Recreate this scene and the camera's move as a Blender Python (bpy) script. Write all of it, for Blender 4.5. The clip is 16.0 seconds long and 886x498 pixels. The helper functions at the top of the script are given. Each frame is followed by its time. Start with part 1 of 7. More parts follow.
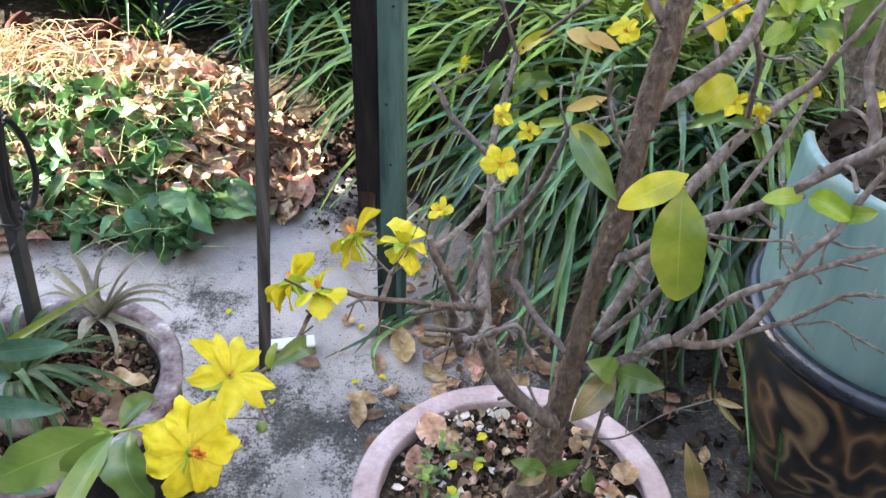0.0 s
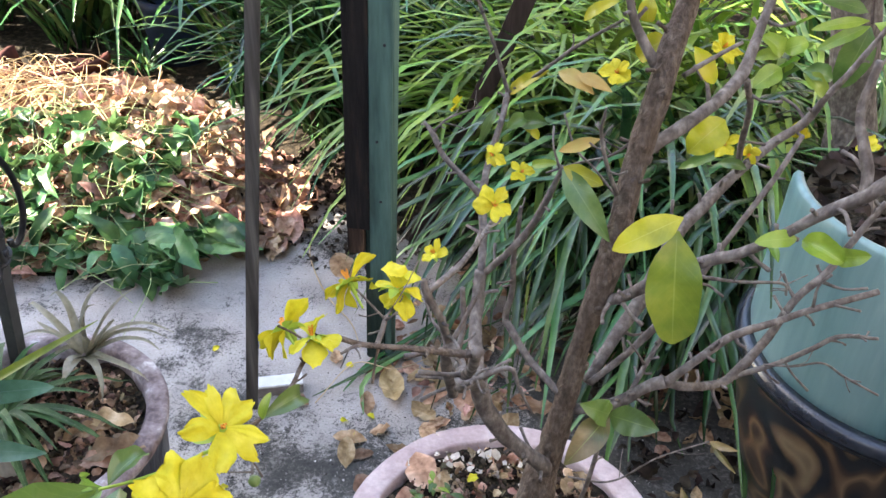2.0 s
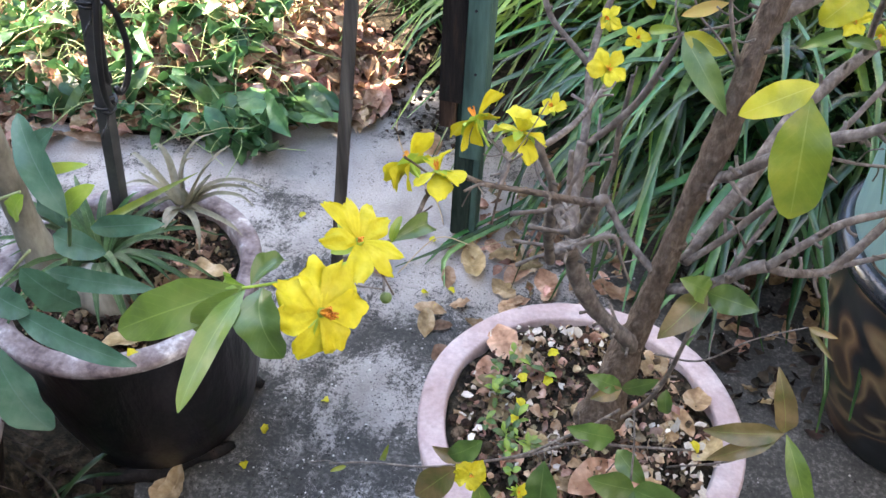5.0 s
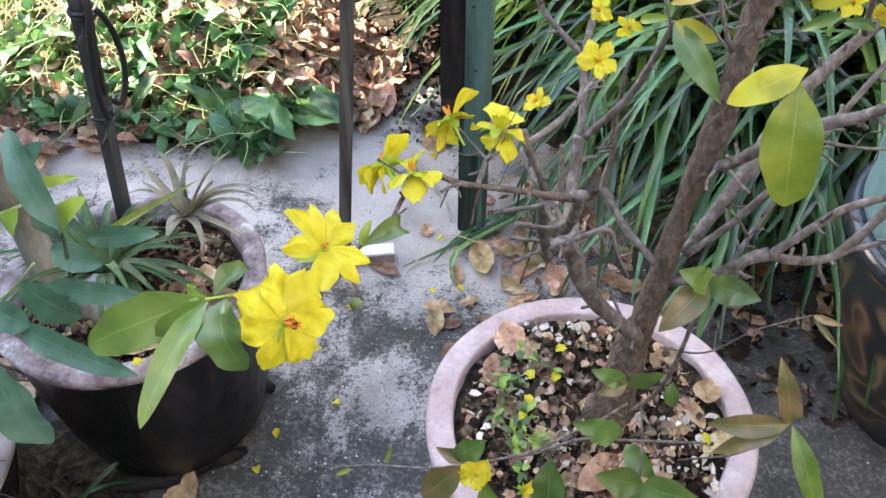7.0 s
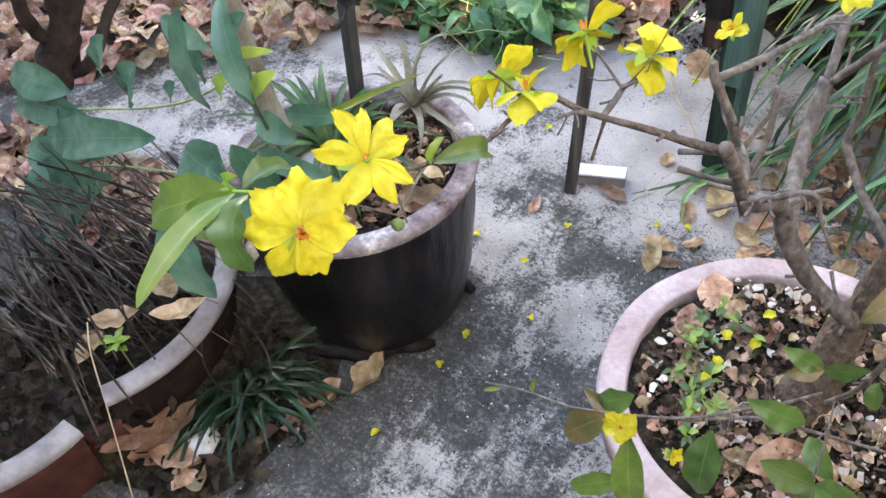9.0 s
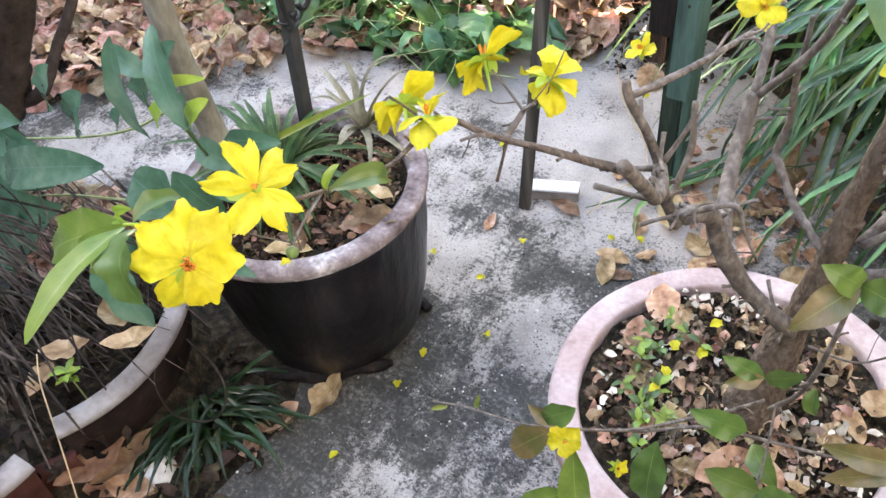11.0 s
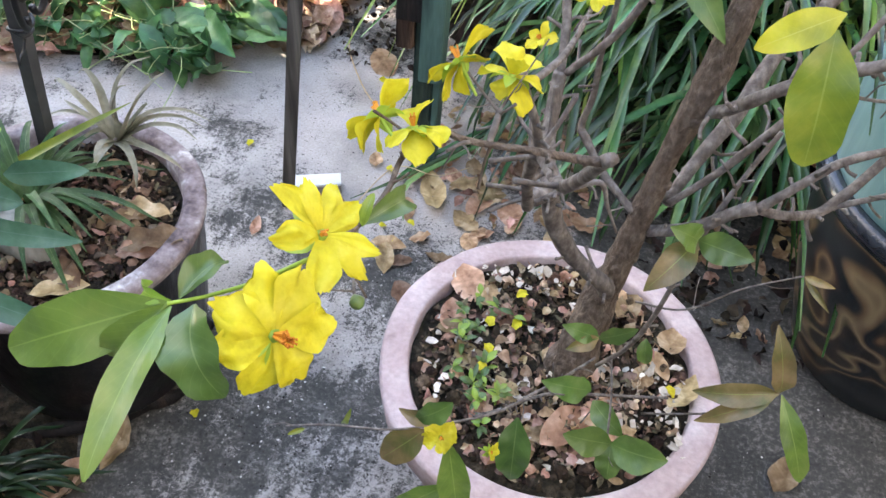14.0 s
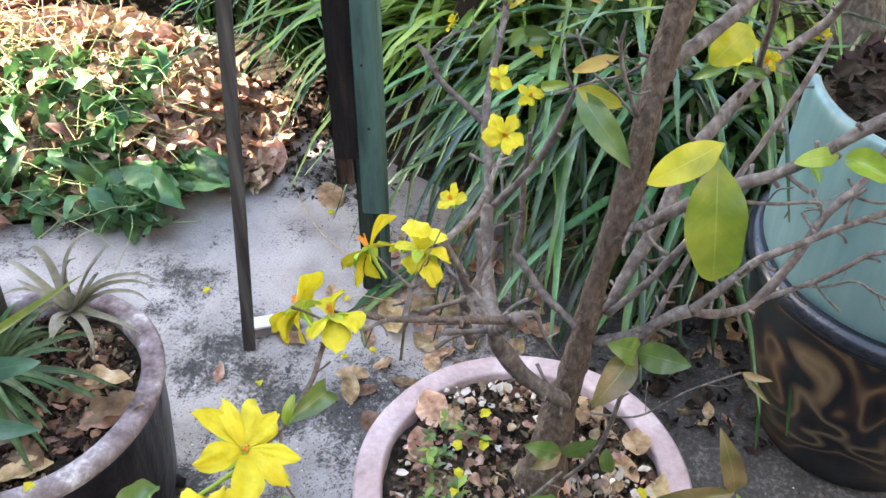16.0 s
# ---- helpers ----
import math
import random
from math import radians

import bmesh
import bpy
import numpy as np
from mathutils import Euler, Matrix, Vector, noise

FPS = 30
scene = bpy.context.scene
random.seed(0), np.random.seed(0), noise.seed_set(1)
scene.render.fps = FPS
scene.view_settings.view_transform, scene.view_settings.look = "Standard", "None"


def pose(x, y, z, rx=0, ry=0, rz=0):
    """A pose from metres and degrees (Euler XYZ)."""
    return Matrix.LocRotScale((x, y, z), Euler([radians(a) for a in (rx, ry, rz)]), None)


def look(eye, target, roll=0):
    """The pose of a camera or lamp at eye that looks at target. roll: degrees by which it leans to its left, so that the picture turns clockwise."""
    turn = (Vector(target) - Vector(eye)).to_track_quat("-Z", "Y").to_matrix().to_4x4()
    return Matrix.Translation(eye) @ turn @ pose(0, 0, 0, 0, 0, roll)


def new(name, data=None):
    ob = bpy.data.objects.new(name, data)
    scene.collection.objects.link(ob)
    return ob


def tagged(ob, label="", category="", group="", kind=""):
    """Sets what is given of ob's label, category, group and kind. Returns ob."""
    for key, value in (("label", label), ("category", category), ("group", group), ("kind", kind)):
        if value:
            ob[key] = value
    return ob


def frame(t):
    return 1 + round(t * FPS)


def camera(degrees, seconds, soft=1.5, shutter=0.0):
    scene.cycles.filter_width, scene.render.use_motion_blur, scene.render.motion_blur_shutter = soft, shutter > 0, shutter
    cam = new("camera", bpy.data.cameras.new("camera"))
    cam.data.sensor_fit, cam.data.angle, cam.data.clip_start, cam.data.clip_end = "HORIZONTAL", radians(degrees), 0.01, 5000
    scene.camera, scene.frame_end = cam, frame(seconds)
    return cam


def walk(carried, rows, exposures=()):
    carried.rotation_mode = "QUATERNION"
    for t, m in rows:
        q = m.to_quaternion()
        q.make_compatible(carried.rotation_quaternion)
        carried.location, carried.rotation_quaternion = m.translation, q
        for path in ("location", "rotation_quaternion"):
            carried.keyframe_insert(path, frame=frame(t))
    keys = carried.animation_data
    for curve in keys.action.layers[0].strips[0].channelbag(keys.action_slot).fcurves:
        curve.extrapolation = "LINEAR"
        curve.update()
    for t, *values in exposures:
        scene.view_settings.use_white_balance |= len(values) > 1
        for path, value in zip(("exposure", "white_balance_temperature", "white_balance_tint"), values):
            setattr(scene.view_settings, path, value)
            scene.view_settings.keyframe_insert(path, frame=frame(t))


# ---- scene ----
cam = camera(54.8, 16.0)
PATH = [
    (0, (0.324, 0.473, 1.101), (0.04, 2.039, -0.11), 0.2),
    (0.5, (0.322, 0.471, 1.103), (0.04, 2.068, -0.067), 0.3),
    (1, (0.322, 0.476, 1.107), (0.023, 2.096, -0.028), -0.1),
    (1.5, (0.321, 0.478, 1.108), (0.022, 2.104, -0.019), 0.0),
    (2, (0.318, 0.48, 1.103), (0.055, 2.096, -0.044), 1.0),
    (2.5, (0.313, 0.483, 1.097), (0.087, 2.066, -0.104), 1.7),
    (3, (0.307, 0.483, 1.094), (0.071, 2.034, -0.147), 1.7),
    (3.5, (0.303, 0.479, 1.087), (0.045, 2.0, -0.186), 1.7),
    (4, (0.299, 0.474, 1.083), (0.007, 1.959, -0.224), 1.6),
    (4.5, (0.297, 0.473, 1.08), (-0.042, 1.931, -0.247), 1.0),
    (5, (0.294, 0.463, 1.077), (-0.093, 1.891, -0.268), 1.0),
    (5.2, (0.295, 0.461, 1.075), (-0.11, 1.883, -0.272), 0.9),
    (7.3, (0.313, 0.475, 1.075), (-0.114, 1.881, -0.282), -2.3),
    (7.5, (0.315, 0.476, 1.073), (-0.117, 1.871, -0.294), -2.0),
    (8, (0.35, 0.503, 1.079), (-0.286, 1.8, -0.304), -5.0),
    (8.5, (0.37, 0.526, 1.052), (-0.512, 1.598, -0.387), -8.6),
    (8.7, (0.369, 0.532, 1.047), (-0.545, 1.547, -0.413), -9.1),
    (10.8, (0.396, 0.554, 1.051), (-0.561, 1.575, -0.378), -10.7),
    (11, (0.396, 0.555, 1.049), (-0.498, 1.624, -0.385), -9.5),
    (11.5, (0.358, 0.548, 1.038), (-0.309, 1.743, -0.419), -5.5),
    (12, (0.299, 0.534, 1.041), (-0.094, 1.824, -0.437), -1.4),
    (12.5, (0.277, 0.515, 1.062), (-0.012, 1.839, -0.41), 1.2),
    (13, (0.262, 0.519, 1.048), (-0.023, 1.832, -0.434), 2.3),
    (13.5, (0.261, 0.525, 1.043), (-0.011, 1.838, -0.441), 3.3),
    (14, (0.264, 0.531, 1.042), (0.023, 1.854, -0.438), 3.9),
    (14.5, (0.267, 0.533, 1.051), (0.028, 1.902, -0.387), 2.1),
    (15, (0.266, 0.528, 1.059), (0.028, 1.955, -0.322), -0.0),
    (15.5, (0.273, 0.528, 1.066), (0.046, 1.981, -0.289), -1.3),
    (16, (0.286, 0.536, 1.085), (0.082, 2.036, -0.222), -1.4),
]
walk(cam, [(t, look(eye, target, roll)) for t, eye, target, roll in PATH], exposures=[(0.0, 3.22, 7200, 15), (3.0, 3.16, 7200, 15), (5.0, 3.30, 7200, 15), (8.0, 3.38, 7300, 14), (11.0, 3.62, 7950, 13), (13.0, 3.36, 7450, 13), (16.0, 3.36, 7350, 14)])

# ---------------------------------------------------------------- light
world = bpy.data.worlds.new("sky")
scene.world = world
world.use_nodes = True
wn = world.node_tree
sky = wn.nodes.new("ShaderNodeTexSky")
sky.sky_type = "NISHITA"
sky.sun_disc = False
SUN_WAY = Vector((0.81, -0.03, -0.58)).normalized()
sky.sun_elevation = math.asin(-SUN_WAY.z)
sky.sun_rotation = math.atan2(-SUN_WAY.x, -SUN_WAY.y)
wn.links.new(sky.outputs[0], wn.nodes["Background"].inputs[0])
wn.nodes["Background"].inputs[1].default_value = 0.15
sun = new("sun", bpy.data.lights.new("sun", "SUN"))
sun.data.energy = 5.0
sun.data.angle = radians(0.5)
sun.data.color = (1.0, 0.94, 0.84)
sun.matrix_world = Matrix.Translation((-2, 3, 6)) @ SUN_WAY.to_track_quat("-Z", "Y").to_matrix().to_4x4()


# ---------------------------------------------------------------- materials
def material(name, colors, scale=8.0, rough=0.7, bump=0.3, bump_scale=60.0, metal=0.0, stretch=(1, 1, 1), fine=0.35,
             translucent=0.0, coat=0.0, spec=0.5, per_object=0.0, per_island=0.0, detail=6.0, contrast=(0.3, 0.7), bump_dist=0.002, veins=None):
    """Layered noise over a colour ramp, a second fine noise for grain, bump; hue and value shift per object or island."""
    m = bpy.data.materials.new(name)
    m.use_nodes = True
    t = m.node_tree
    N, L = t.nodes, t.links
    bsdf = N["Principled BSDF"]
    co = N.new("ShaderNodeTexCoord")
    mp = N.new("ShaderNodeMapping")
    mp.inputs["Scale"].default_value = stretch
    L.new(co.outputs["Object"], mp.inputs[0])
    n1 = N.new("ShaderNodeTexNoise")
    n1.inputs["Scale"].default_value = scale
    n1.inputs["Detail"].default_value = detail
    n1.inputs["Roughness"].default_value = 0.6
    L.new(mp.outputs[0], n1.inputs["Vector"])
    ramp = N.new("ShaderNodeValToRGB")
    L.new(n1.outputs["Fac"], ramp.inputs[0])
    els = ramp.color_ramp.elements
    lo, hi = contrast
    while len(els) < len(colors):
        els.new(0.5)
    for k, c in enumerate(colors):
        els[k].position = lo + (hi - lo) * k / max(1, len(colors) - 1)
        els[k].color = (*c, 1)
    n2 = N.new("ShaderNodeTexNoise")
    n2.inputs["Scale"].default_value = bump_scale
    n2.inputs["Detail"].default_value = 4
    L.new(mp.outputs[0], n2.inputs["Vector"])
    mr = N.new("ShaderNodeMapRange")
    mr.inputs["To Min"].default_value = 1 - fine
    mr.inputs["To Max"].default_value = 1 + fine
    L.new(n2.outputs["Fac"], mr.inputs[0])
    mul = N.new("ShaderNodeMix")
    mul.data_type, mul.blend_type = "RGBA", "MULTIPLY"
    mul.inputs[0].default_value = 1.0
    L.new(ramp.outputs[0], mul.inputs[6])
    L.new(mr.outputs[0], mul.inputs[7])
    out = mul.outputs[2]
    if per_object or per_island:
        hsv = N.new("ShaderNodeHueSaturation")
        L.new(out, hsv.inputs["Color"])
        if per_island:
            rnd = N.new("ShaderNodeNewGeometry").outputs["Random Per Island"]
        else:
            rnd = N.new("ShaderNodeObjectInfo").outputs["Random"]
        amount = per_island or per_object
        a = N.new("ShaderNodeMapRange")
        a.inputs["To Min"].default_value, a.inputs["To Max"].default_value = 1 - amount, 1 + amount
        L.new(rnd, a.inputs[0])
        L.new(a.outputs[0], hsv.inputs["Value"])
        mlt = N.new("ShaderNodeMath")
        mlt.operation = "MULTIPLY"
        mlt.inputs[1].default_value = 7.31
        L.new(rnd, mlt.inputs[0])
        fr = N.new("ShaderNodeMath")
        fr.operation = "FRACT"
        L.new(mlt.outputs[0], fr.inputs[0])
        b = N.new("ShaderNodeMapRange")
        b.inputs["To Min"].default_value, b.inputs["To Max"].default_value = 0.5 - 0.05 * amount, 0.5 + 0.05 * amount
        L.new(fr.outputs[0], b.inputs[0])
        L.new(b.outputs[0], hsv.inputs["Hue"])
        out = hsv.outputs[0]
    if veins:
        uvn = N.new("ShaderNodeUVMap")
        sx = N.new("ShaderNodeSeparateXYZ")
        L.new(uvn.outputs[0], sx.inputs[0])

        def calc(op, a, b=None):
            q = N.new("ShaderNodeMath")
            q.operation = op
            for k, val in enumerate((a, b)):
                if val is None:
                    continue
                if isinstance(val, (int, float)):
                    q.inputs[k].default_value = val
                else:
                    L.new(val, q.inputs[k])
            return q.outputs[0]
        across = calc("ABSOLUTE", calc("SUBTRACT", sx.outputs[0], 0.5))
        lateral = calc("FRACT", calc("SUBTRACT", calc("MULTIPLY", sx.outputs[1], 9.0), calc("MULTIPLY", across, 4.0)))
        line = calc("LESS_THAN", calc("ABSOLUTE", calc("SUBTRACT", lateral, 0.5)), 0.045)
        rib = calc("LESS_THAN", across, 0.016)
        amount = calc("MAXIMUM", calc("MULTIPLY", line, 0.08), calc("MULTIPLY", rib, 0.32))
        vm = N.new("ShaderNodeMix")
        vm.data_type = "RGBA"
        L.new(amount, vm.inputs[0])
        L.new(out, vm.inputs[6])
        vm.inputs[7].default_value = (*veins, 1)
        out = vm.outputs[2]
    L.new(out, bsdf.inputs["Base Color"])
    bsdf.inputs["Roughness"].default_value = rough
    bsdf.inputs["Metallic"].default_value = metal
    bsdf.inputs["Specular IOR Level"].default_value = spec
    bsdf.inputs["Coat Weight"].default_value = coat
    bsdf.inputs["Coat Roughness"].default_value = 0.15
    if bump:
        bp = N.new("ShaderNodeBump")
        bp.inputs["Strength"].default_value = bump
        bp.inputs["Distance"].default_value = bump_dist
        L.new(n2.outputs["Fac"], bp.inputs["Height"])
        L.new(bp.outputs[0], bsdf.inputs["Normal"])
    if translucent:
        tr = N.new("ShaderNodeBsdfTranslucent")
        L.new(out, tr.inputs[0])
        mx = N.new("ShaderNodeMixShader")
        mx.inputs[0].default_value = translucent
        L.new(bsdf.outputs[0], mx.inputs[1])
        L.new(tr.outputs[0], mx.inputs[2])
        L.new(mx.outputs[0], N["Material Output"].inputs[0])
    return m


def concrete_material():
    """Weathered grey concrete: pale worn areas, ragged black mould, grit."""
    m = material("concrete", [(0.245, 0.221, 0.200), (0.385, 0.350, 0.320), (0.49, 0.450, 0.415)], scale=7.0, rough=0.85, bump=0.8,
                 bump_scale=260, fine=0.40, detail=12, bump_dist=0.0015)
    t = m.node_tree
    N, L = t.nodes, t.links
    bsdf = N["Principled BSDF"]
    src = bsdf.inputs["Base Color"].links[0].from_socket
    co = N.new("ShaderNodeTexCoord")

    def field(scale, detail, rough):
        q = N.new("ShaderNodeTexNoise")
        q.inputs["Scale"].default_value, q.inputs["Detail"].default_value, q.inputs["Roughness"].default_value = scale, detail, rough
        L.new(co.outputs["Object"], q.inputs["Vector"])
        return q.outputs["Fac"]

    def calc(op, a, c):
        q = N.new("ShaderNodeMath")
        q.operation = op
        for k, val in enumerate((a, c)):
            if isinstance(val, (int, float)):
                q.inputs[k].default_value = val
            else:
                L.new(val, q.inputs[k])
        return q.outputs[0]

    def span(src_out, a, c, lo, hi):
        q = N.new("ShaderNodeMapRange")
        q.interpolation_type = "SMOOTHSTEP"
        for name, val in (("From Min", a), ("From Max", c), ("To Min", lo), ("To Max", hi)):
            q.inputs[name].default_value = val
        L.new(src_out, q.inputs[0])
        return q.outputs[0]
    sep = N.new("ShaderNodeSeparateXYZ")
    L.new(co.outputs["Object"], sep.inputs[0])
    # mould is set heavier towards the front, to the right and at left front
    mould_bias = calc("ADD", span(sep.outputs[1], 1.75, 1.30, 0.0, 0.105), span(sep.outputs[0], 0.26, 0.48, 0.0, 0.60))
    corner_bias = calc("MULTIPLY", span(sep.outputs[0], -0.08, -0.26, 0.0, 0.20), span(sep.outputs[1], 1.16, 1.02, 0.0, 1.0))
    mould_bias = calc("ADD", mould_bias, corner_bias)
    # the bias by position holds only round the pots and evens out beyond
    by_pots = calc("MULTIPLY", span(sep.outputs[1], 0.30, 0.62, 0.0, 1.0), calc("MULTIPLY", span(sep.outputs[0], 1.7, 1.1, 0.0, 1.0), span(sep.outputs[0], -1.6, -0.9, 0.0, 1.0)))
    mould_bias = calc("ADD", calc("MULTIPLY", mould_bias, by_pots), calc("MULTIPLY", calc("SUBTRACT", 1.0, by_pots), 0.14))
    broad = calc("ADD", calc("ADD", field(3.4, 11, 0.68), mould_bias), 0.0)
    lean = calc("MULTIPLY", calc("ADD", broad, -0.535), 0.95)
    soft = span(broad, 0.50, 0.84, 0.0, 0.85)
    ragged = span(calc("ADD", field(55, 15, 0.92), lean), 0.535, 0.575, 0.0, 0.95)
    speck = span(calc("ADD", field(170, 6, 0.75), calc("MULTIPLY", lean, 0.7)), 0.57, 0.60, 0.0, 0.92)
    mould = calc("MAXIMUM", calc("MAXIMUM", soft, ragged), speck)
    mx = N.new("ShaderNodeMix")
    mx.data_type = "RGBA"
    L.new(mould, mx.inputs[0])
    L.new(src, mx.inputs[6])
    # the mould is itself mottled: black crust, grey film, grains of sand showing through
    crust = N.new("ShaderNodeValToRGB")
    L.new(calc("ADD", calc("MULTIPLY", field(140, 8, 0.75), 0.6), calc("MULTIPLY", field(22, 8, 0.7), 0.4)), crust.inputs[0])
    els = crust.color_ramp.elements
    els.new(0.5)
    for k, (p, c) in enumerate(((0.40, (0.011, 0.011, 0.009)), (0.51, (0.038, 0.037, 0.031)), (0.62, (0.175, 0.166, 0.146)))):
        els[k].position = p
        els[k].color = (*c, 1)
    L.new(crust.outputs[0], mx.inputs[7])
    crumb = N.new("ShaderNodeBump")
    crumb.inputs["Strength"].default_value = 0.7
    crumb.inputs["Distance"].default_value = 0.002
    L.new(crust.outputs[0], crumb.inputs["Height"])
    L.new(bsdf.inputs["Normal"].links[0].from_socket, crumb.inputs["Normal"])
    L.new(crumb.outputs[0], bsdf.inputs["Normal"])
    L.new(mx.outputs[2], bsdf.inputs["Base Color"])
    return m


def marbled_material():
    """Dark glaze with swirling ochre and brown bands."""
    m = material("marbled_glaze", [(0.02, 0.022, 0.025), (0.03, 0.03, 0.03)], rough=0.32, bump=0.1, coat=0.12, spec=0.35)
    t = m.node_tree
    N, L = t.nodes, t.links
    co = N.new("ShaderNodeTexCoord")
    nz = N.new("ShaderNodeTexNoise")
    nz.inputs["Scale"].default_value, nz.inputs["Detail"].default_value, nz.inputs["Distortion"].default_value = 3.4, 1.0, 2.2
    L.new(co.outputs["Object"], nz.inputs["Vector"])
    rp = N.new("ShaderNodeValToRGB")
    els = rp.color_ramp.elements
    for p, c in ((0.36, (0.010, 0.013, 0.016)), (0.42, (0.040, 0.026, 0.018)), (0.45, (0.15, 0.10, 0.055)), (0.475, (0.045, 0.026, 0.018)), (0.50, (0.012, 0.015, 0.018)),
                 (0.545, (0.012, 0.015, 0.018)), (0.57, (0.09, 0.060, 0.036)), (0.60, (0.16, 0.12, 0.07)), (0.63, (0.03, 0.022, 0.018)), (0.68, (0.012, 0.014, 0.017))):
        e = els.new(p)
        e.color = (*c, 1)
    els.remove(els[0])
    els.remove(els[-1])
    L.new(nz.outputs["Fac"], rp.inputs[0])
    L.new(rp.outputs[0], N["Principled BSDF"].inputs["Base Color"])
    return m


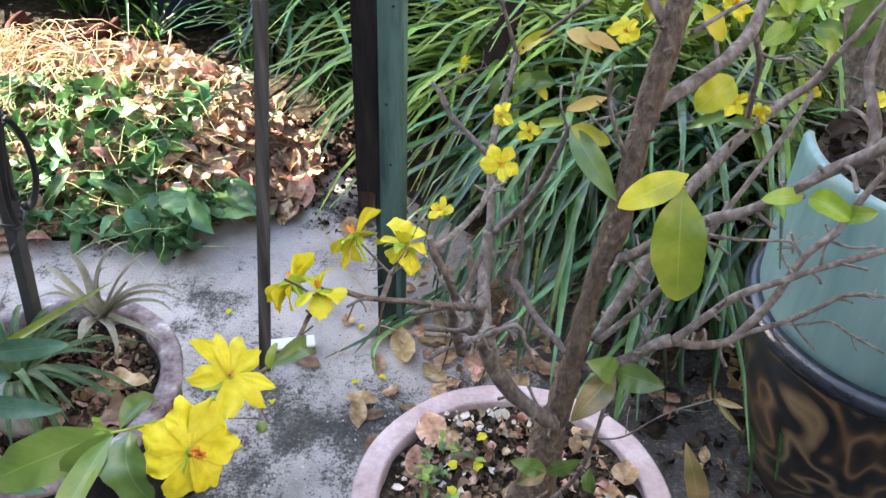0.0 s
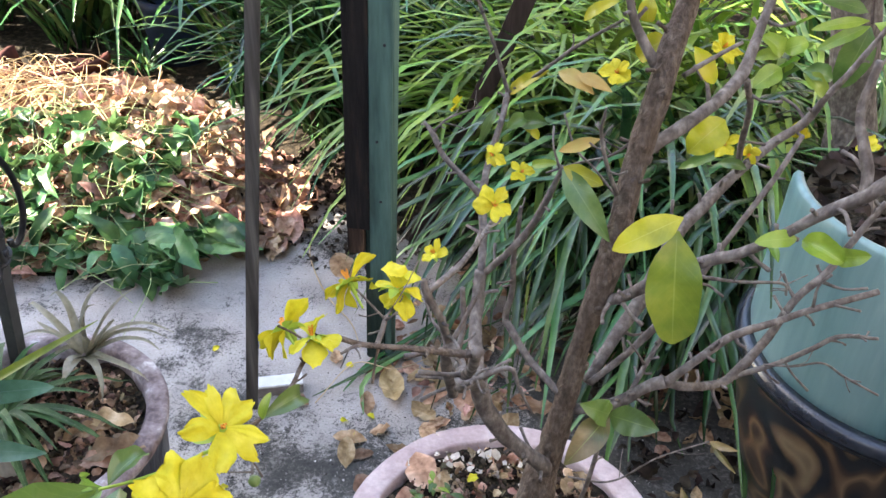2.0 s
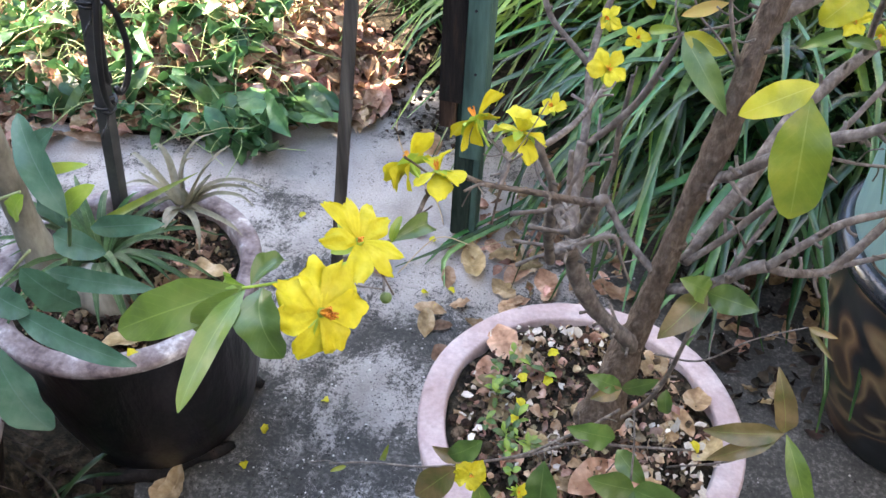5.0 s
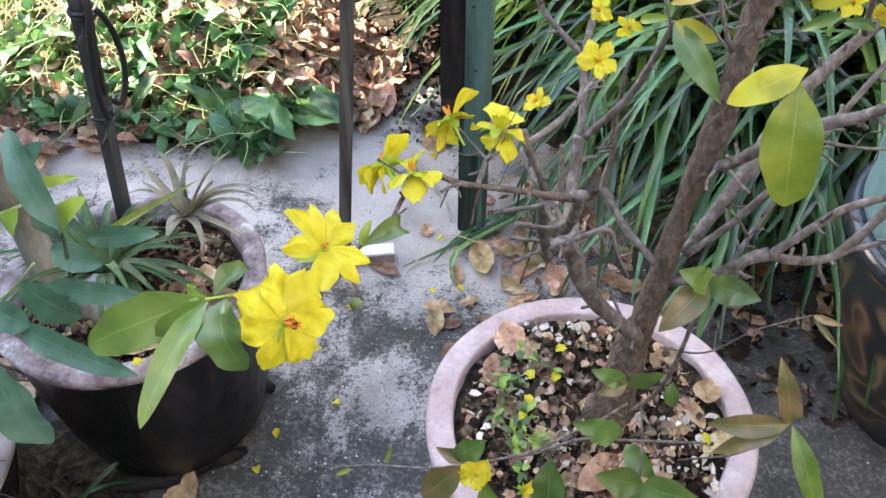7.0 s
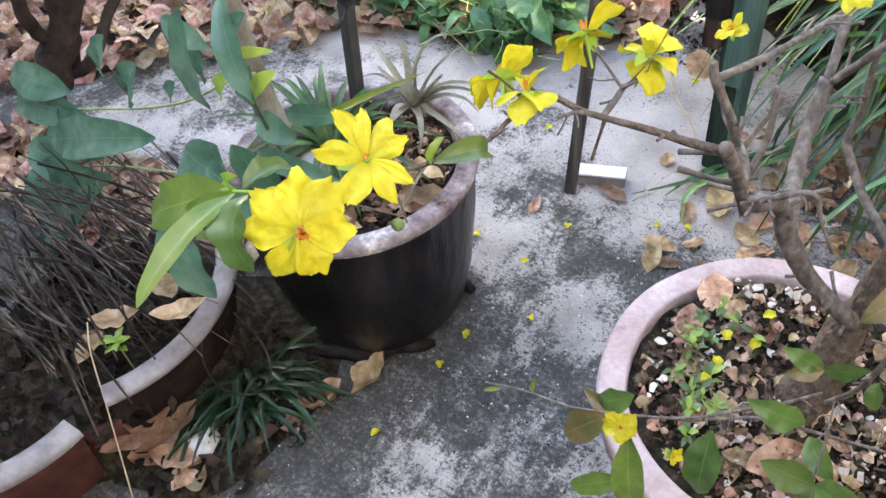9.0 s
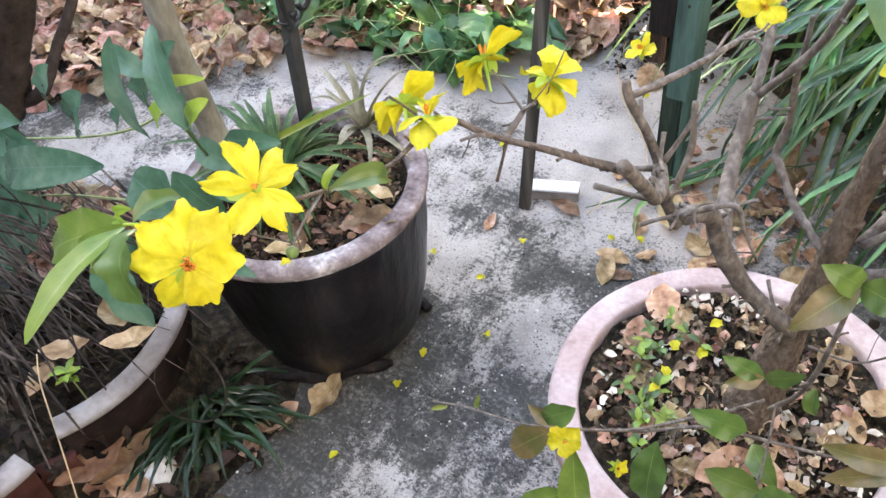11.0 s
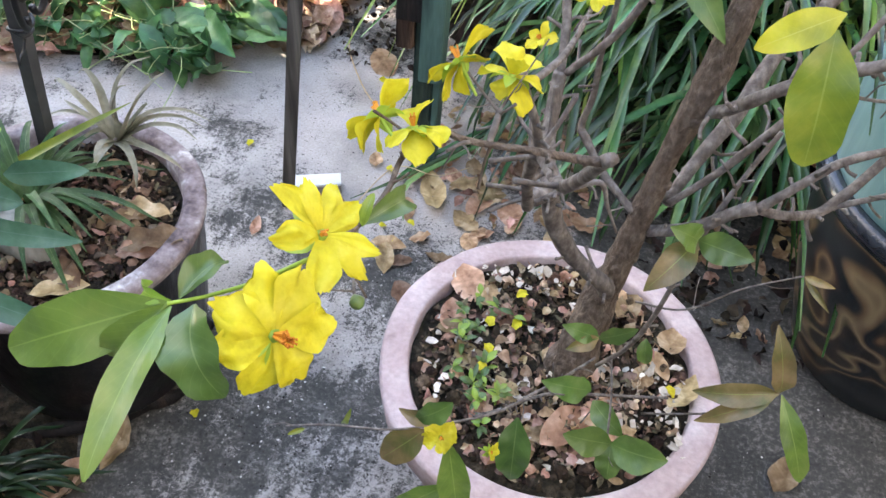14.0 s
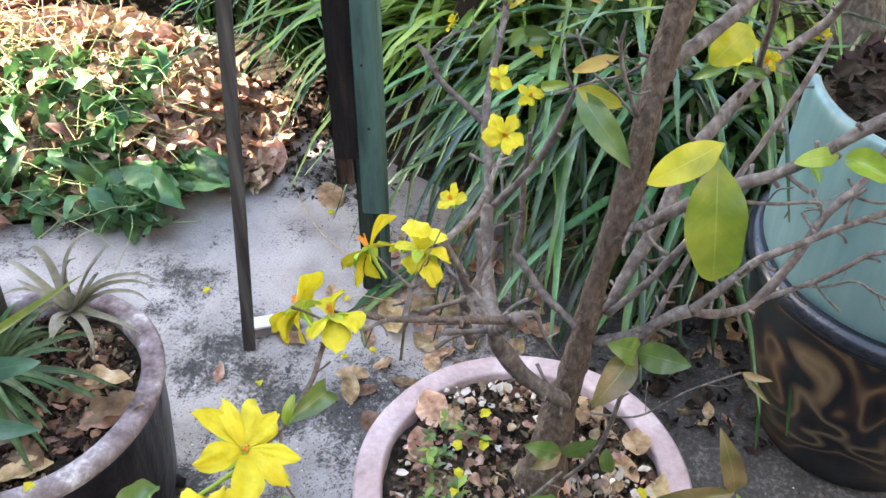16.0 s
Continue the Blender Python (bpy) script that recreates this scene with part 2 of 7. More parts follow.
M = {
    "concrete": concrete_material(),
    "bark": material("bark", [(0.070, 0.050, 0.038), (0.125, 0.094, 0.072), (0.195, 0.155, 0.124)], scale=140, rough=0.85, bump=1.0, bump_scale=230, stretch=(1, 1, 0.6), spec=0.15, fine=0.5, bump_dist=0.005, detail=10),
    "bark_grey": material("grey_bark", [(0.080, 0.064, 0.054), (0.150, 0.126, 0.110), (0.270, 0.236, 0.208)], scale=120, rough=0.85, bump=1.0, bump_scale=130, stretch=(1, 1, 0.6), spec=0.15, fine=0.5, bump_dist=0.003, detail=10),
    "bark_pale": material("pale_bark", [(0.14, 0.132, 0.105), (0.27, 0.255, 0.21), (0.39, 0.375, 0.32)], scale=30, rough=0.85, bump=0.5, bump_scale=140, stretch=(1, 1, 0.4), spec=0.15),
    "bark_dark": material("dark_bark", [(0.025, 0.018, 0.014), (0.07, 0.05, 0.04)], scale=25, rough=0.9, bump=1.0, bump_scale=80, bump_dist=0.006, spec=0.15),
    "petal": material("petal", [(0.50, 0.425, 0.018), (0.61, 0.535, 0.030), (0.68, 0.60, 0.065)], scale=120, rough=0.55, bump=0.5, bump_scale=260, fine=0.14, translucent=0.25, spec=0.25, per_object=0.08),
    "stamen": material("stamen", [(0.75, 0.22, 0.02), (0.85, 0.38, 0.03)], scale=60, rough=0.6, fine=0.1),
    "sepal": material("sepal", [(0.30, 0.45, 0.05), (0.42, 0.55, 0.08)], scale=40, rough=0.5, translucent=0.3, fine=0.1),
    "pot_clay": material("mauve_clay", [(0.23, 0.158, 0.143), (0.40, 0.297, 0.285), (0.47, 0.375, 0.365), (0.60, 0.53, 0.52)], scale=15, rough=0.85, bump=0.6, bump_scale=170, fine=0.26, detail=12, contrast=(0.25, 0.75), spec=0.3),
    "pot_dark": material("dark_brown_glaze", [(0.003, 0.0025, 0.0027), (0.0065, 0.005, 0.005), (0.015, 0.0105, 0.0105), (0.075, 0.058, 0.055)], scale=34, rough=0.30, bump=1.0, bump_scale=42, stretch=(1, 1, 0.3), coat=0.0, spec=0.32, detail=12, contrast=(0.32, 0.80), bump_dist=0.004),
    "lime": material("limed_rim", [(0.045, 0.030, 0.029), (0.18, 0.135, 0.132), (0.31, 0.26, 0.255), (0.72, 0.69, 0.67)], scale=20, rough=0.9, bump=0.6, bump_scale=160, detail=9),
    "soil": material("soil", [(0.007, 0.006, 0.004), (0.026, 0.021, 0.014), (0.080, 0.062, 0.040)], scale=60, rough=0.95, bump=1.0, bump_scale=220, bump_dist=0.006, spec=0.15),
    "dry": material("dry_leaf", [(0.15, 0.080, 0.040), (0.35, 0.225, 0.130), (0.55, 0.41, 0.285)], scale=34, rough=0.75, bump=0.4, bump_scale=160, translucent=0.2, per_object=0.5, spec=0.15),
    "dry_pile": material("dry_leaf_heap", [(0.17, 0.085, 0.045), (0.38, 0.235, 0.155), (0.60, 0.46, 0.36)], scale=30, rough=0.75, bump=0.4, bump_scale=120, translucent=0.2, per_island=0.6, spec=0.15),
    "cut_green": material("cut_green_leaf", [(0.036, 0.100, 0.055), (0.078, 0.175, 0.095), (0.17, 0.275, 0.145)], scale=12, rough=0.45, bump=0.3, bump_scale=90, translucent=0.2, per_island=0.4, spec=0.35),
    "prune": material("pruned_leaf", [(0.024, 0.080, 0.028), (0.055, 0.150, 0.050), (0.15, 0.27, 0.09)], scale=12, rough=0.36, bump=0.6, bump_scale=90, translucent=0.2, per_object=0.4, spec=0.4),
    "vine": material("vine_stalk", [(0.18, 0.26, 0.09), (0.40, 0.44, 0.24)], scale=20, rough=0.7, per_island=0.3, spec=0.15),
    "straw": material("straw", [(0.40, 0.29, 0.15), (0.58, 0.46, 0.28)], scale=20, rough=0.8, per_island=0.35, spec=0.15),
    "twig": material("dry_twig", [(0.012, 0.009, 0.007), (0.045, 0.033, 0.026), (0.15, 0.12, 0.095)], scale=18, rough=0.9, per_object=0.7, spec=0.15),
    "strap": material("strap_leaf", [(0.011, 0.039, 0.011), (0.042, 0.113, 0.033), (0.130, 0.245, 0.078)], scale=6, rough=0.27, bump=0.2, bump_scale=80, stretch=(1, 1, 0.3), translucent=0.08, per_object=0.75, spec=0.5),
    "scrap": material("dark_scrap", [(0.012, 0.009, 0.007), (0.055, 0.038, 0.028)], scale=30, rough=0.9, per_island=0.7, spec=0.15),
    "chip": material("bark_chip", [(0.014, 0.011, 0.008), (0.070, 0.050, 0.034), (0.24, 0.175, 0.115)], scale=60, rough=0.9, bump=0.6, bump_scale=200, per_island=0.8, spec=0.15),
    "clod": material("soil_clod", [(0.010, 0.007, 0.005), (0.040, 0.026, 0.018), (0.13, 0.09, 0.06)], scale=70, rough=0.95, bump=1.0, bump_scale=240, bump_dist=0.004, per_island=0.6, spec=0.1),
    "crumb": material("soil_crumb", [(0.014, 0.012, 0.010), (0.055, 0.047, 0.040)], scale=90, rough=0.95, per_island=0.7, spec=0.1),
    "tuft": material("dark_tuft", [(0.004, 0.014, 0.004), (0.010, 0.028, 0.008), (0.028, 0.052, 0.018)], scale=8, rough=0.4, bump=0.2, per_object=0.5, spec=0.35),
    # strap leaf green made paler, so sunlight sits in its colour
    "strap_sunlit": material("strap_leaf_sunlit", [(0.09, 0.18, 0.024), (0.18, 0.31, 0.042), (0.31, 0.44, 0.075)], scale=6, rough=0.42, bump=0.3, bump_scale=80, translucent=0.2, per_object=0.55, spec=0.6),
    "leaf_o": material("olive_leaf", [(0.085, 0.140, 0.014), (0.175, 0.225, 0.024), (0.30, 0.30, 0.042)], scale=22, rough=0.30, bump=0.4, bump_scale=38, bump_dist=0.004, spec=0.6, fine=0.16, translucent=0.3, veins=(0.40, 0.46, 0.12), per_object=0.12),
    "leaf_f": material("fresh_olive_leaf", [(0.080, 0.145, 0.024), (0.145, 0.230, 0.040), (0.25, 0.30, 0.07)], scale=26, rough=0.30, bump=0.4, bump_scale=38, bump_dist=0.004, spec=0.6, fine=0.16, translucent=0.3, veins=(0.40, 0.52, 0.14), per_object=0.1),
    "leaf_y": material("yellowing_leaf", [(0.26, 0.28, 0.015), (0.42, 0.41, 0.02), (0.52, 0.40, 0.05)], scale=24, rough=0.4, bump=0.3, bump_scale=38, bump_dist=0.004, spec=0.6, fine=0.16, translucent=0.35, veins=(0.62, 0.60, 0.15), per_object=0.2),
    "leaf_g": material("green_leaf", [(0.045, 0.095, 0.018), (0.085, 0.155, 0.034), (0.14, 0.21, 0.05)], scale=26, rough=0.32, bump=0.35, bump_scale=38, bump_dist=0.004, spec=0.6, fine=0.18, translucent=0.28, veins=(0.26, 0.34, 0.12), per_object=0.2),
    "leaf_l": material("lime_leaf", [(0.15, 0.27, 0.03), (0.24, 0.37, 0.045), (0.34, 0.44, 0.08)], scale=26, rough=0.32, bump=0.3, bump_scale=38, bump_dist=0.004, spec=0.6, fine=0.14, translucent=0.35, veins=(0.50, 0.62, 0.15), per_object=0.2),
    "leaf_b": material("bronze_leaf", [(0.075, 0.095, 0.022), (0.165, 0.125, 0.045), (0.26, 0.19, 0.085)], scale=34, rough=0.32, bump=0.3, bump_scale=38, bump_dist=0.004, spec=0.6, fine=0.18, translucent=0.25, veins=(0.30, 0.42, 0.10), per_object=0.2),
    "leaf_p": material("peach_leaf", [(0.42, 0.26, 0.08), (0.55, 0.38, 0.12), (0.50, 0.45, 0.12)], scale=14, rough=0.5, bump=0.3, bump_scale=70, fine=0.1, translucent=0.35, veins=(0.60, 0.48, 0.20)),
    "leaf_blue": material("blue_green_leaf", [(0.036, 0.100, 0.056), (0.072, 0.165, 0.100), (0.16, 0.26, 0.18)], scale=16, rough=0.26, bump=0.5, bump_scale=60, fine=0.12, translucent=0.18, veins=(0.16, 0.26, 0.22)),
    "silver": material("silvery_leaf", [(0.15, 0.14, 0.085), (0.27, 0.25, 0.17), (0.36, 0.33, 0.27)], scale=22, rough=0.7, bump=0.3, bump_scale=140, translucent=0.1),
    "striped": material("striped_leaf", [(0.016, 0.048, 0.013), (0.038, 0.088, 0.024), (0.085, 0.14, 0.055)], scale=30, rough=0.6, bump=0.3, stretch=(1, 1, 1), translucent=0.08, spec=0.3, veins=(0.34, 0.40, 0.24), per_object=0.3),
    "char": material("charred_timber", [(0.008, 0.007, 0.007), (0.02, 0.017, 0.016), (0.07, 0.045, 0.03)], scale=10, rough=0.7, bump=0.8, bump_scale=60, stretch=(4, 4, 0.5), bump_dist=0.004, contrast=(0.35, 0.8), spec=0.15),
    "rot": material("rotten_timber", [(0.02, 0.014, 0.012), (0.08, 0.05, 0.035), (0.22, 0.14, 0.09)], scale=10, rough=0.9, bump=1.0, bump_scale=50, stretch=(5, 5, 0.6), bump_dist=0.005, spec=0.15),
    "green_paint": material("faded_green_paint", [(0.030, 0.070, 0.057), (0.070, 0.145, 0.12), (0.105, 0.195, 0.16)], scale=10, rough=0.7, bump=0.5, bump_scale=60, stretch=(3, 3, 0.4)),
    "mossy": material("mossy_green_timber", [(0.010, 0.018, 0.013), (0.026, 0.043, 0.033), (0.060, 0.090, 0.070)], scale=14, rough=0.8, bump=0.8, bump_scale=60, stretch=(4, 4, 0.5), bump_dist=0.004, spec=0.2),
    "brace": material("brown_plank", [(0.03, 0.02, 0.017), (0.075, 0.05, 0.042)], scale=12, rough=0.8, bump=0.6, stretch=(4, 4, 0.6), spec=0.15),
    "stake": material("stake_wood", [(0.035, 0.030, 0.026), (0.085, 0.078, 0.070), (0.15, 0.14, 0.12)], scale=14, rough=0.7, bump=0.5, stretch=(4, 4, 0.25), spec=0.15),
    "steel": material("dark_steel", [(0.05, 0.05, 0.052), (0.10, 0.10, 0.10)], scale=20, rough=0.5, metal=0.4, bump=0.2),
    "rubber": material("black_tie", [(0.006, 0.006, 0.008), (0.015, 0.015, 0.017)], scale=20, rough=0.5),
    "white_tile": material("white_glaze_tile", [(0.55, 0.55, 0.52), (0.75, 0.74, 0.71)], scale=20, rough=0.5, bump=0.2, fine=0.1),
    "marble": marbled_material(),
    "glaze_rim": material("black_glaze", [(0.008, 0.011, 0.016), (0.02, 0.025, 0.034)], scale=12, rough=0.22, bump=0.15, coat=0.15),
    "turq": material("turquoise_glaze", [(0.065, 0.150, 0.155), (0.125, 0.240, 0.240), (0.17, 0.29, 0.285), (0.25, 0.36, 0.35)], scale=12, rough=0.38, bump=0.3, bump_scale=60, fine=0.12, stretch=(1, 1, 0.14), coat=0.15, detail=9),
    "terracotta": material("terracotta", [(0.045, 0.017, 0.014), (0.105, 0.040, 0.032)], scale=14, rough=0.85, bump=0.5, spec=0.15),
    # near-black terracotta: the shadow below the broken rim is put into the colour
    "terracotta_shaded": material("shaded_terracotta", [(0.005, 0.004, 0.0035), (0.014, 0.009, 0.0075), (0.032, 0.021, 0.018)], scale=16, rough=0.85, bump=0.6, spec=0.15),
    "grey_rim": material("grey_crusted_rim", [(0.12, 0.10, 0.09), (0.24, 0.21, 0.195), (0.36, 0.335, 0.32)], scale=20, rough=0.85, bump=0.5, fine=0.15),
    "blue_pot": material("blue_plastic", [(0.012, 0.03, 0.09), (0.02, 0.045, 0.13)], rough=0.5),
    "wall": material("grey_render", [(0.24, 0.24, 0.25), (0.36, 0.36, 0.37)], scale=4, rough=0.9, bump=0.5, detail=9, spec=0.15),
    # pale so that the added west block bounces more skylight
    "pale_wall": material("pale_render", [(0.50, 0.48, 0.45), (0.66, 0.64, 0.60)], scale=4, rough=0.9, bump=0.4, detail=9, spec=0.15),
    "shell": material("eggshell", [(0.28, 0.22, 0.16), (0.48, 0.42, 0.35), (0.66, 0.61, 0.54)], scale=60, rough=0.8, fine=0.3, per_island=0.35),
    "stone": material("white_stone", [(0.42, 0.41, 0.39), (0.62, 0.61, 0.58)], scale=30, rough=0.85, bump=0.8, per_object=0.15),
    "grit": material("grit", [(0.22, 0.20, 0.18), (0.52, 0.50, 0.46)], scale=90, rough=0.9, per_island=0.9),
}


# ---------------------------------------------------------------- mesh tools
class Shape:
    """Collects vertices and faces of one mesh."""

    def __init__(self):
        self.v, self.f, self.uv = [], [], []

    def add(self, verts, faces, uv=None):
        k = len(self.v)
        self.uv.extend(uv if uv else [(0.5, 0.0)] * len(verts))
        self.v.extend(tuple(p) for p in verts)
        self.f.extend(tuple(i + k for i in q) for q in faces)
        return self

    def mesh(self, name, mat, smooth=True):
        me = bpy.data.meshes.new(name)
        me.from_pydata(self.v, [], self.f)
        me.materials.append(M[mat])
        lay = me.uv_layers.new(name="along")
        idx = np.empty(len(me.loops), dtype=np.int32)
        me.loops.foreach_get("vertex_index", idx)
        lay.data.foreach_set("uv", np.array(self.uv, dtype=np.float32)[idx].ravel())
        if smooth:
            me.polygons.foreach_set("use_smooth", [True] * len(me.polygons))
        me.update()
        return me


def thing(name, label, category, group="", at=(0, 0, 0), kind=""):
    ob = new(name)
    ob.location = at
    ob.empty_display_size = 0.02
    return tagged(ob, label, category, group, kind)


def part(name, shape, mat, parent=None, label="", smooth=True):
    ob = new(name, shape.mesh(name, mat, smooth))
    if parent:
        ob.parent = parent
        if parent.data is None:
            ob.matrix_parent_inverse = Matrix.Translation(parent.location).inverted()
    if label:
        tagged(ob, label)
    return ob


def solo(name, shape, mat, label, category, group="", kind="", smooth=True):
    return tagged(part(name, shape, mat, smooth=smooth), label, category, group, kind)


def spline(points, steps=5):
    """Catmull-Rom through points (any number of coordinates)."""
    p = [np.array(q, float) for q in points]
    if len(p) < 3:
        return [p[0] + (p[-1] - p[0]) * k / steps for k in range(steps + 1)]
    p = [2 * p[0] - p[1]] + p + [2 * p[-1] - p[-2]]
    out = []
    for a, b, c, d in zip(p, p[1:], p[2:], p[3:]):
        for k in range(steps):
            s = k / steps
            out.append(0.5 * (2 * b + (c - a) * s + (2 * a - 5 * b + 4 * c - d) * s * s + (3 * b - a - 3 * c + d) * s ** 3))
    out.append(p[-2])
    return out


def tube(shape, points, sides=8, rough=0.0, steps=5, rng=None):
    """A round limb through (x, y, z, radius) points, closed at both ends, with an uneven skin."""
    q = spline(points, steps)
    centres = [Vector(a[:3]) for a in q]
    up = Vector((0.31, 0.2, 0.93))
    verts, faces = [], []
    n = len(q)
    side = None
    for i, (c, a) in enumerate(zip(centres, q)):
        way = (centres[min(i + 1, n - 1)] - centres[max(i - 1, 0)])
        way = way.normalized() if way.length > 1e-9 else Vector((0, 0, 1))
        side = (way.cross(up) if side is None else side - way * side.dot(way))
        side = side.normalized() if side.length > 1e-6 else way.orthogonal().normalized()
        other = way.cross(side)
        for k in range(sides):
            ang = 2 * math.pi * k / sides
            r = max(a[3], 0.0003)
            if rough:
                r *= 1 + rough * noise.noise(c * 42 + Vector((math.cos(ang), math.sin(ang), 0)) * 1.3)
                r *= 1 + rough * 0.8 * noise.noise(c * 13 + Vector((3, 1, 5)))
            verts.append(c + (side * math.cos(ang) + other * math.sin(ang)) * r)
    for i in range(n - 1):
        for k in range(sides):
            j = (k + 1) % sides
            faces.append((i * sides + k, i * sides + j, (i + 1) * sides + j, (i + 1) * sides + k))
    faces.append(tuple(range(sides))[::-1])
    faces.append(tuple((n - 1) * sides + k for k in range(sides)))
    return shape.add(verts, faces)


def lathe(shape, profile, centre, sides=64, arc=(0, 360), wobble=0.0):
    """Turns (radius, z) pairs round an upright axis; a full ring or an arc of it."""
    full = arc[1] - arc[0] >= 360
    cols = sides if full else sides + 1
    verts, faces = [], []
    for k in range(cols):
        a = radians(arc[0] + (arc[1] - arc[0]) * k / sides)
        for r, z in profile:
            w = 1 + wobble * noise.noise(Vector((math.cos(a) * 2, math.sin(a) * 2, z * 6)))
            verts.append((centre[0] + r * w * math.cos(a), centre[1] + r * w * math.sin(a), centre[2] + z))
    m = len(profile)
    for k in range(sides):
        j = (k + 1) % cols
        for i in range(m - 1):
            faces.append((k * m + i, j * m + i, j * m + i + 1, k * m + i + 1))
    return shape.add(verts, faces)


def box(shape, lo, hi, m=None, bevel=0.0):
    bm = bmesh.new()
    bmesh.ops.create_cube(bm, size=1)
    lo, hi = Vector(lo), Vector(hi)
    for v in bm.verts:
        v.co = Vector([lo[i] + (v.co[i] + 0.5) * (hi[i] - lo[i]) for i in range(3)])
    if bevel:
        bmesh.ops.bevel(bm, geom=bm.edges[:], offset=bevel, segments=2, affect="EDGES")
    if m:
        bm.transform(m)
    bm.verts.index_update()
    shape.add([v.co[:] for v in bm.verts], [[v.index for v in f.verts] for f in bm.faces])
    bm.free()
    return shape


def blade_grid(shape, spine, widths, normals, fold=0.25, ripple=0.0, seed=0.0, margin=0.0):
    """A leaf along a spine: five columns, folded along its midrib, with wavy margins."""
    verts, faces, uv = [], [], []
    n = len(spine)
    cols = (-1, -0.5, 0, 0.5, 1)
    for i, (c, w, nrm) in enumerate(zip(spine, widths, normals)):
        way = (spine[min(i + 1, n - 1)] - spine[max(i - 1, 0)]).normalized()
        side = way.cross(nrm)
        side = side.normalized() if side.length > 1e-6 else way.orthogonal().normalized()
        up = side.cross(way).normalized()
        for u in cols:
            lift = fold * abs(u) * w + ripple * w * abs(u) * math.sin(i * 16.8 / (n - 1) + seed + u * 1.7)
            verts.append(c + side * (u * w * (1 + margin * noise.noise(Vector((i * 3.2 / (n - 1), seed * 3.7, u * 4))))) + up * lift)
            uv.append((0.5 + u / 2, i / (n - 1)))
    for i in range(n - 1):
        for k in range(4):
            a = i * 5 + k
            faces.append((a, a + 1, a + 6, a + 5))
    return shape.add(verts, faces, uv)


FINE_OUTLINE = (0.05, 0.25, 0.50, 0.71, 0.86, 0.95, 1.0, 1.0, 0.97, 0.93, 0.88, 0.81, 0.72, 0.58, 0.38, 0.06)
LANCE_OUTLINE = (0.06, 0.32, 0.59, 0.79, 0.92, 0.99, 1.0, 0.98, 0.93, 0.85, 0.74, 0.60, 0.44, 0.25, 0.04)
LEAF_OUTLINE = (0.10, 0.42, 0.72, 0.93, 1.0, 0.94, 0.76, 0.48, 0.04)


def leaf_between(shape, base, tip, width, curl=0.12, fold=0.2, ripple=0.06, facing=None, seed=0.0, outline=LEAF_OUTLINE, margin=0.12):
    """A pointed oval leaf from its base to its tip."""
    base, tip = Vector(base), Vector(tip)
    along = tip - base
    length = along.length
    nrm = Vector(facing) if facing is not None else Vector((0.05, -0.75, 0.66))
    nrm = (nrm - along.normalized() * nrm.dot(along.normalized()))
    nrm = nrm.normalized() if nrm.length > 1e-5 else along.orthogonal().normalized()
    n = len(outline)
    spine = [base + along * (i / (n - 1)) + nrm * (curl * length * 4 * (i / (n - 1)) * (1 - i / (n - 1))) for i in range(n)]
    return blade_grid(shape, spine, [width / 2 * w for w in outline], [nrm] * n, fold, ripple, seed, margin)


# ---------------------------------------------------------------- ground, walls, unseen light blockers
bm = bmesh.new()
bmesh.ops.create_grid(bm, x_segments=8, y_segments=8, size=60)
me = bpy.data.meshes.new("ground")
bm.to_mesh(me)
bm.free()
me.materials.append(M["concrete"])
tagged(new("ground", me), "weathered grey concrete yard with black mould stains", "ground", kind="structure")

s = box(Shape(), (-5, 4.3, 0), (5, 4.5, 1.7))
solo("wall_north", s, "wall", "plain grey rendered garden wall behind the plants", "wall", kind="structure")
s = box(Shape(), (1.75, -1.5, 0), (1.95, 4.29, 3.4))
solo("wall_east", s, "wall", "plain grey rendered wall beside the yard", "wall", kind="structure")
# unseen block added to keep sun off the yard; pale to bounce skylight
s = box(Shape(), (-6.5, -2.5, 0), (-3.3, 1.90, 4.6))
solo("west_sun_block", s, "pale_wall", "unseen pale block added at the west to shade the yard from the sun", "wall", kind="structure")

# added behind the camera, out of view, to darken faces turned south
s = box(Shape(), (-3.29, -1.4, 0), (1.74, -1.2, 3.2))
solo("south_light_block", s, "wall", "unseen grey wall added behind the camera to cut skylight from the south", "wall", kind="structure")

# ---------------------------------------------------------------- flowering tree in its clay pot
POT = (0.2925, 1.124, 0.0)


pot = thing("clay_pot", "round unglazed clay pot with a pale mauve rim, standing on concrete", "pot", at=POT)
s = lathe(Shape(), [(0.0, 0.0), (0.145, 0.0), (0.150, 0.004), (0.168, 0.10), (0.180, 0.165), (0.183, 0.175)], POT, sides=96, wobble=0.008)
part("body", s, "pot_clay", pot)
s = lathe(Shape(), [(0.183, 0.172), (0.1955, 0.176), (0.1975, 0.179), (0.2005, 0.212), (0.1998, 0.2165), (0.1975, 0.2190), (0.1960, 0.2195), (0.1700, 0.2200), (0.1680, 0.2192), (0.1665, 0.2165), (0.1645, 0.20), (0.156, 0.13)], POT, sides=96, wobble=0.010)
part("rim", s, "pot_clay", pot, "pale mauve worn clay rim")

s = Shape()
verts, faces = [], []
K = 28
for j in range(K):
    for i in range(K):
        x, y = (i / (K - 1) * 2 - 1), (j / (K - 1) * 2 - 1)
        r = max(abs(x), abs(y))
        h = math.hypot(x, y) or 1
        x, y = x * r / h, y * r / h
        d = math.hypot(x, y)
        verts.append((POT[0] + x * 0.165, POT[1] + y * 0.165, 0.206 + 0.011 * (1 - d * d) + 0.012 * noise.noise(Vector((x * 5, y * 5, 1)))))
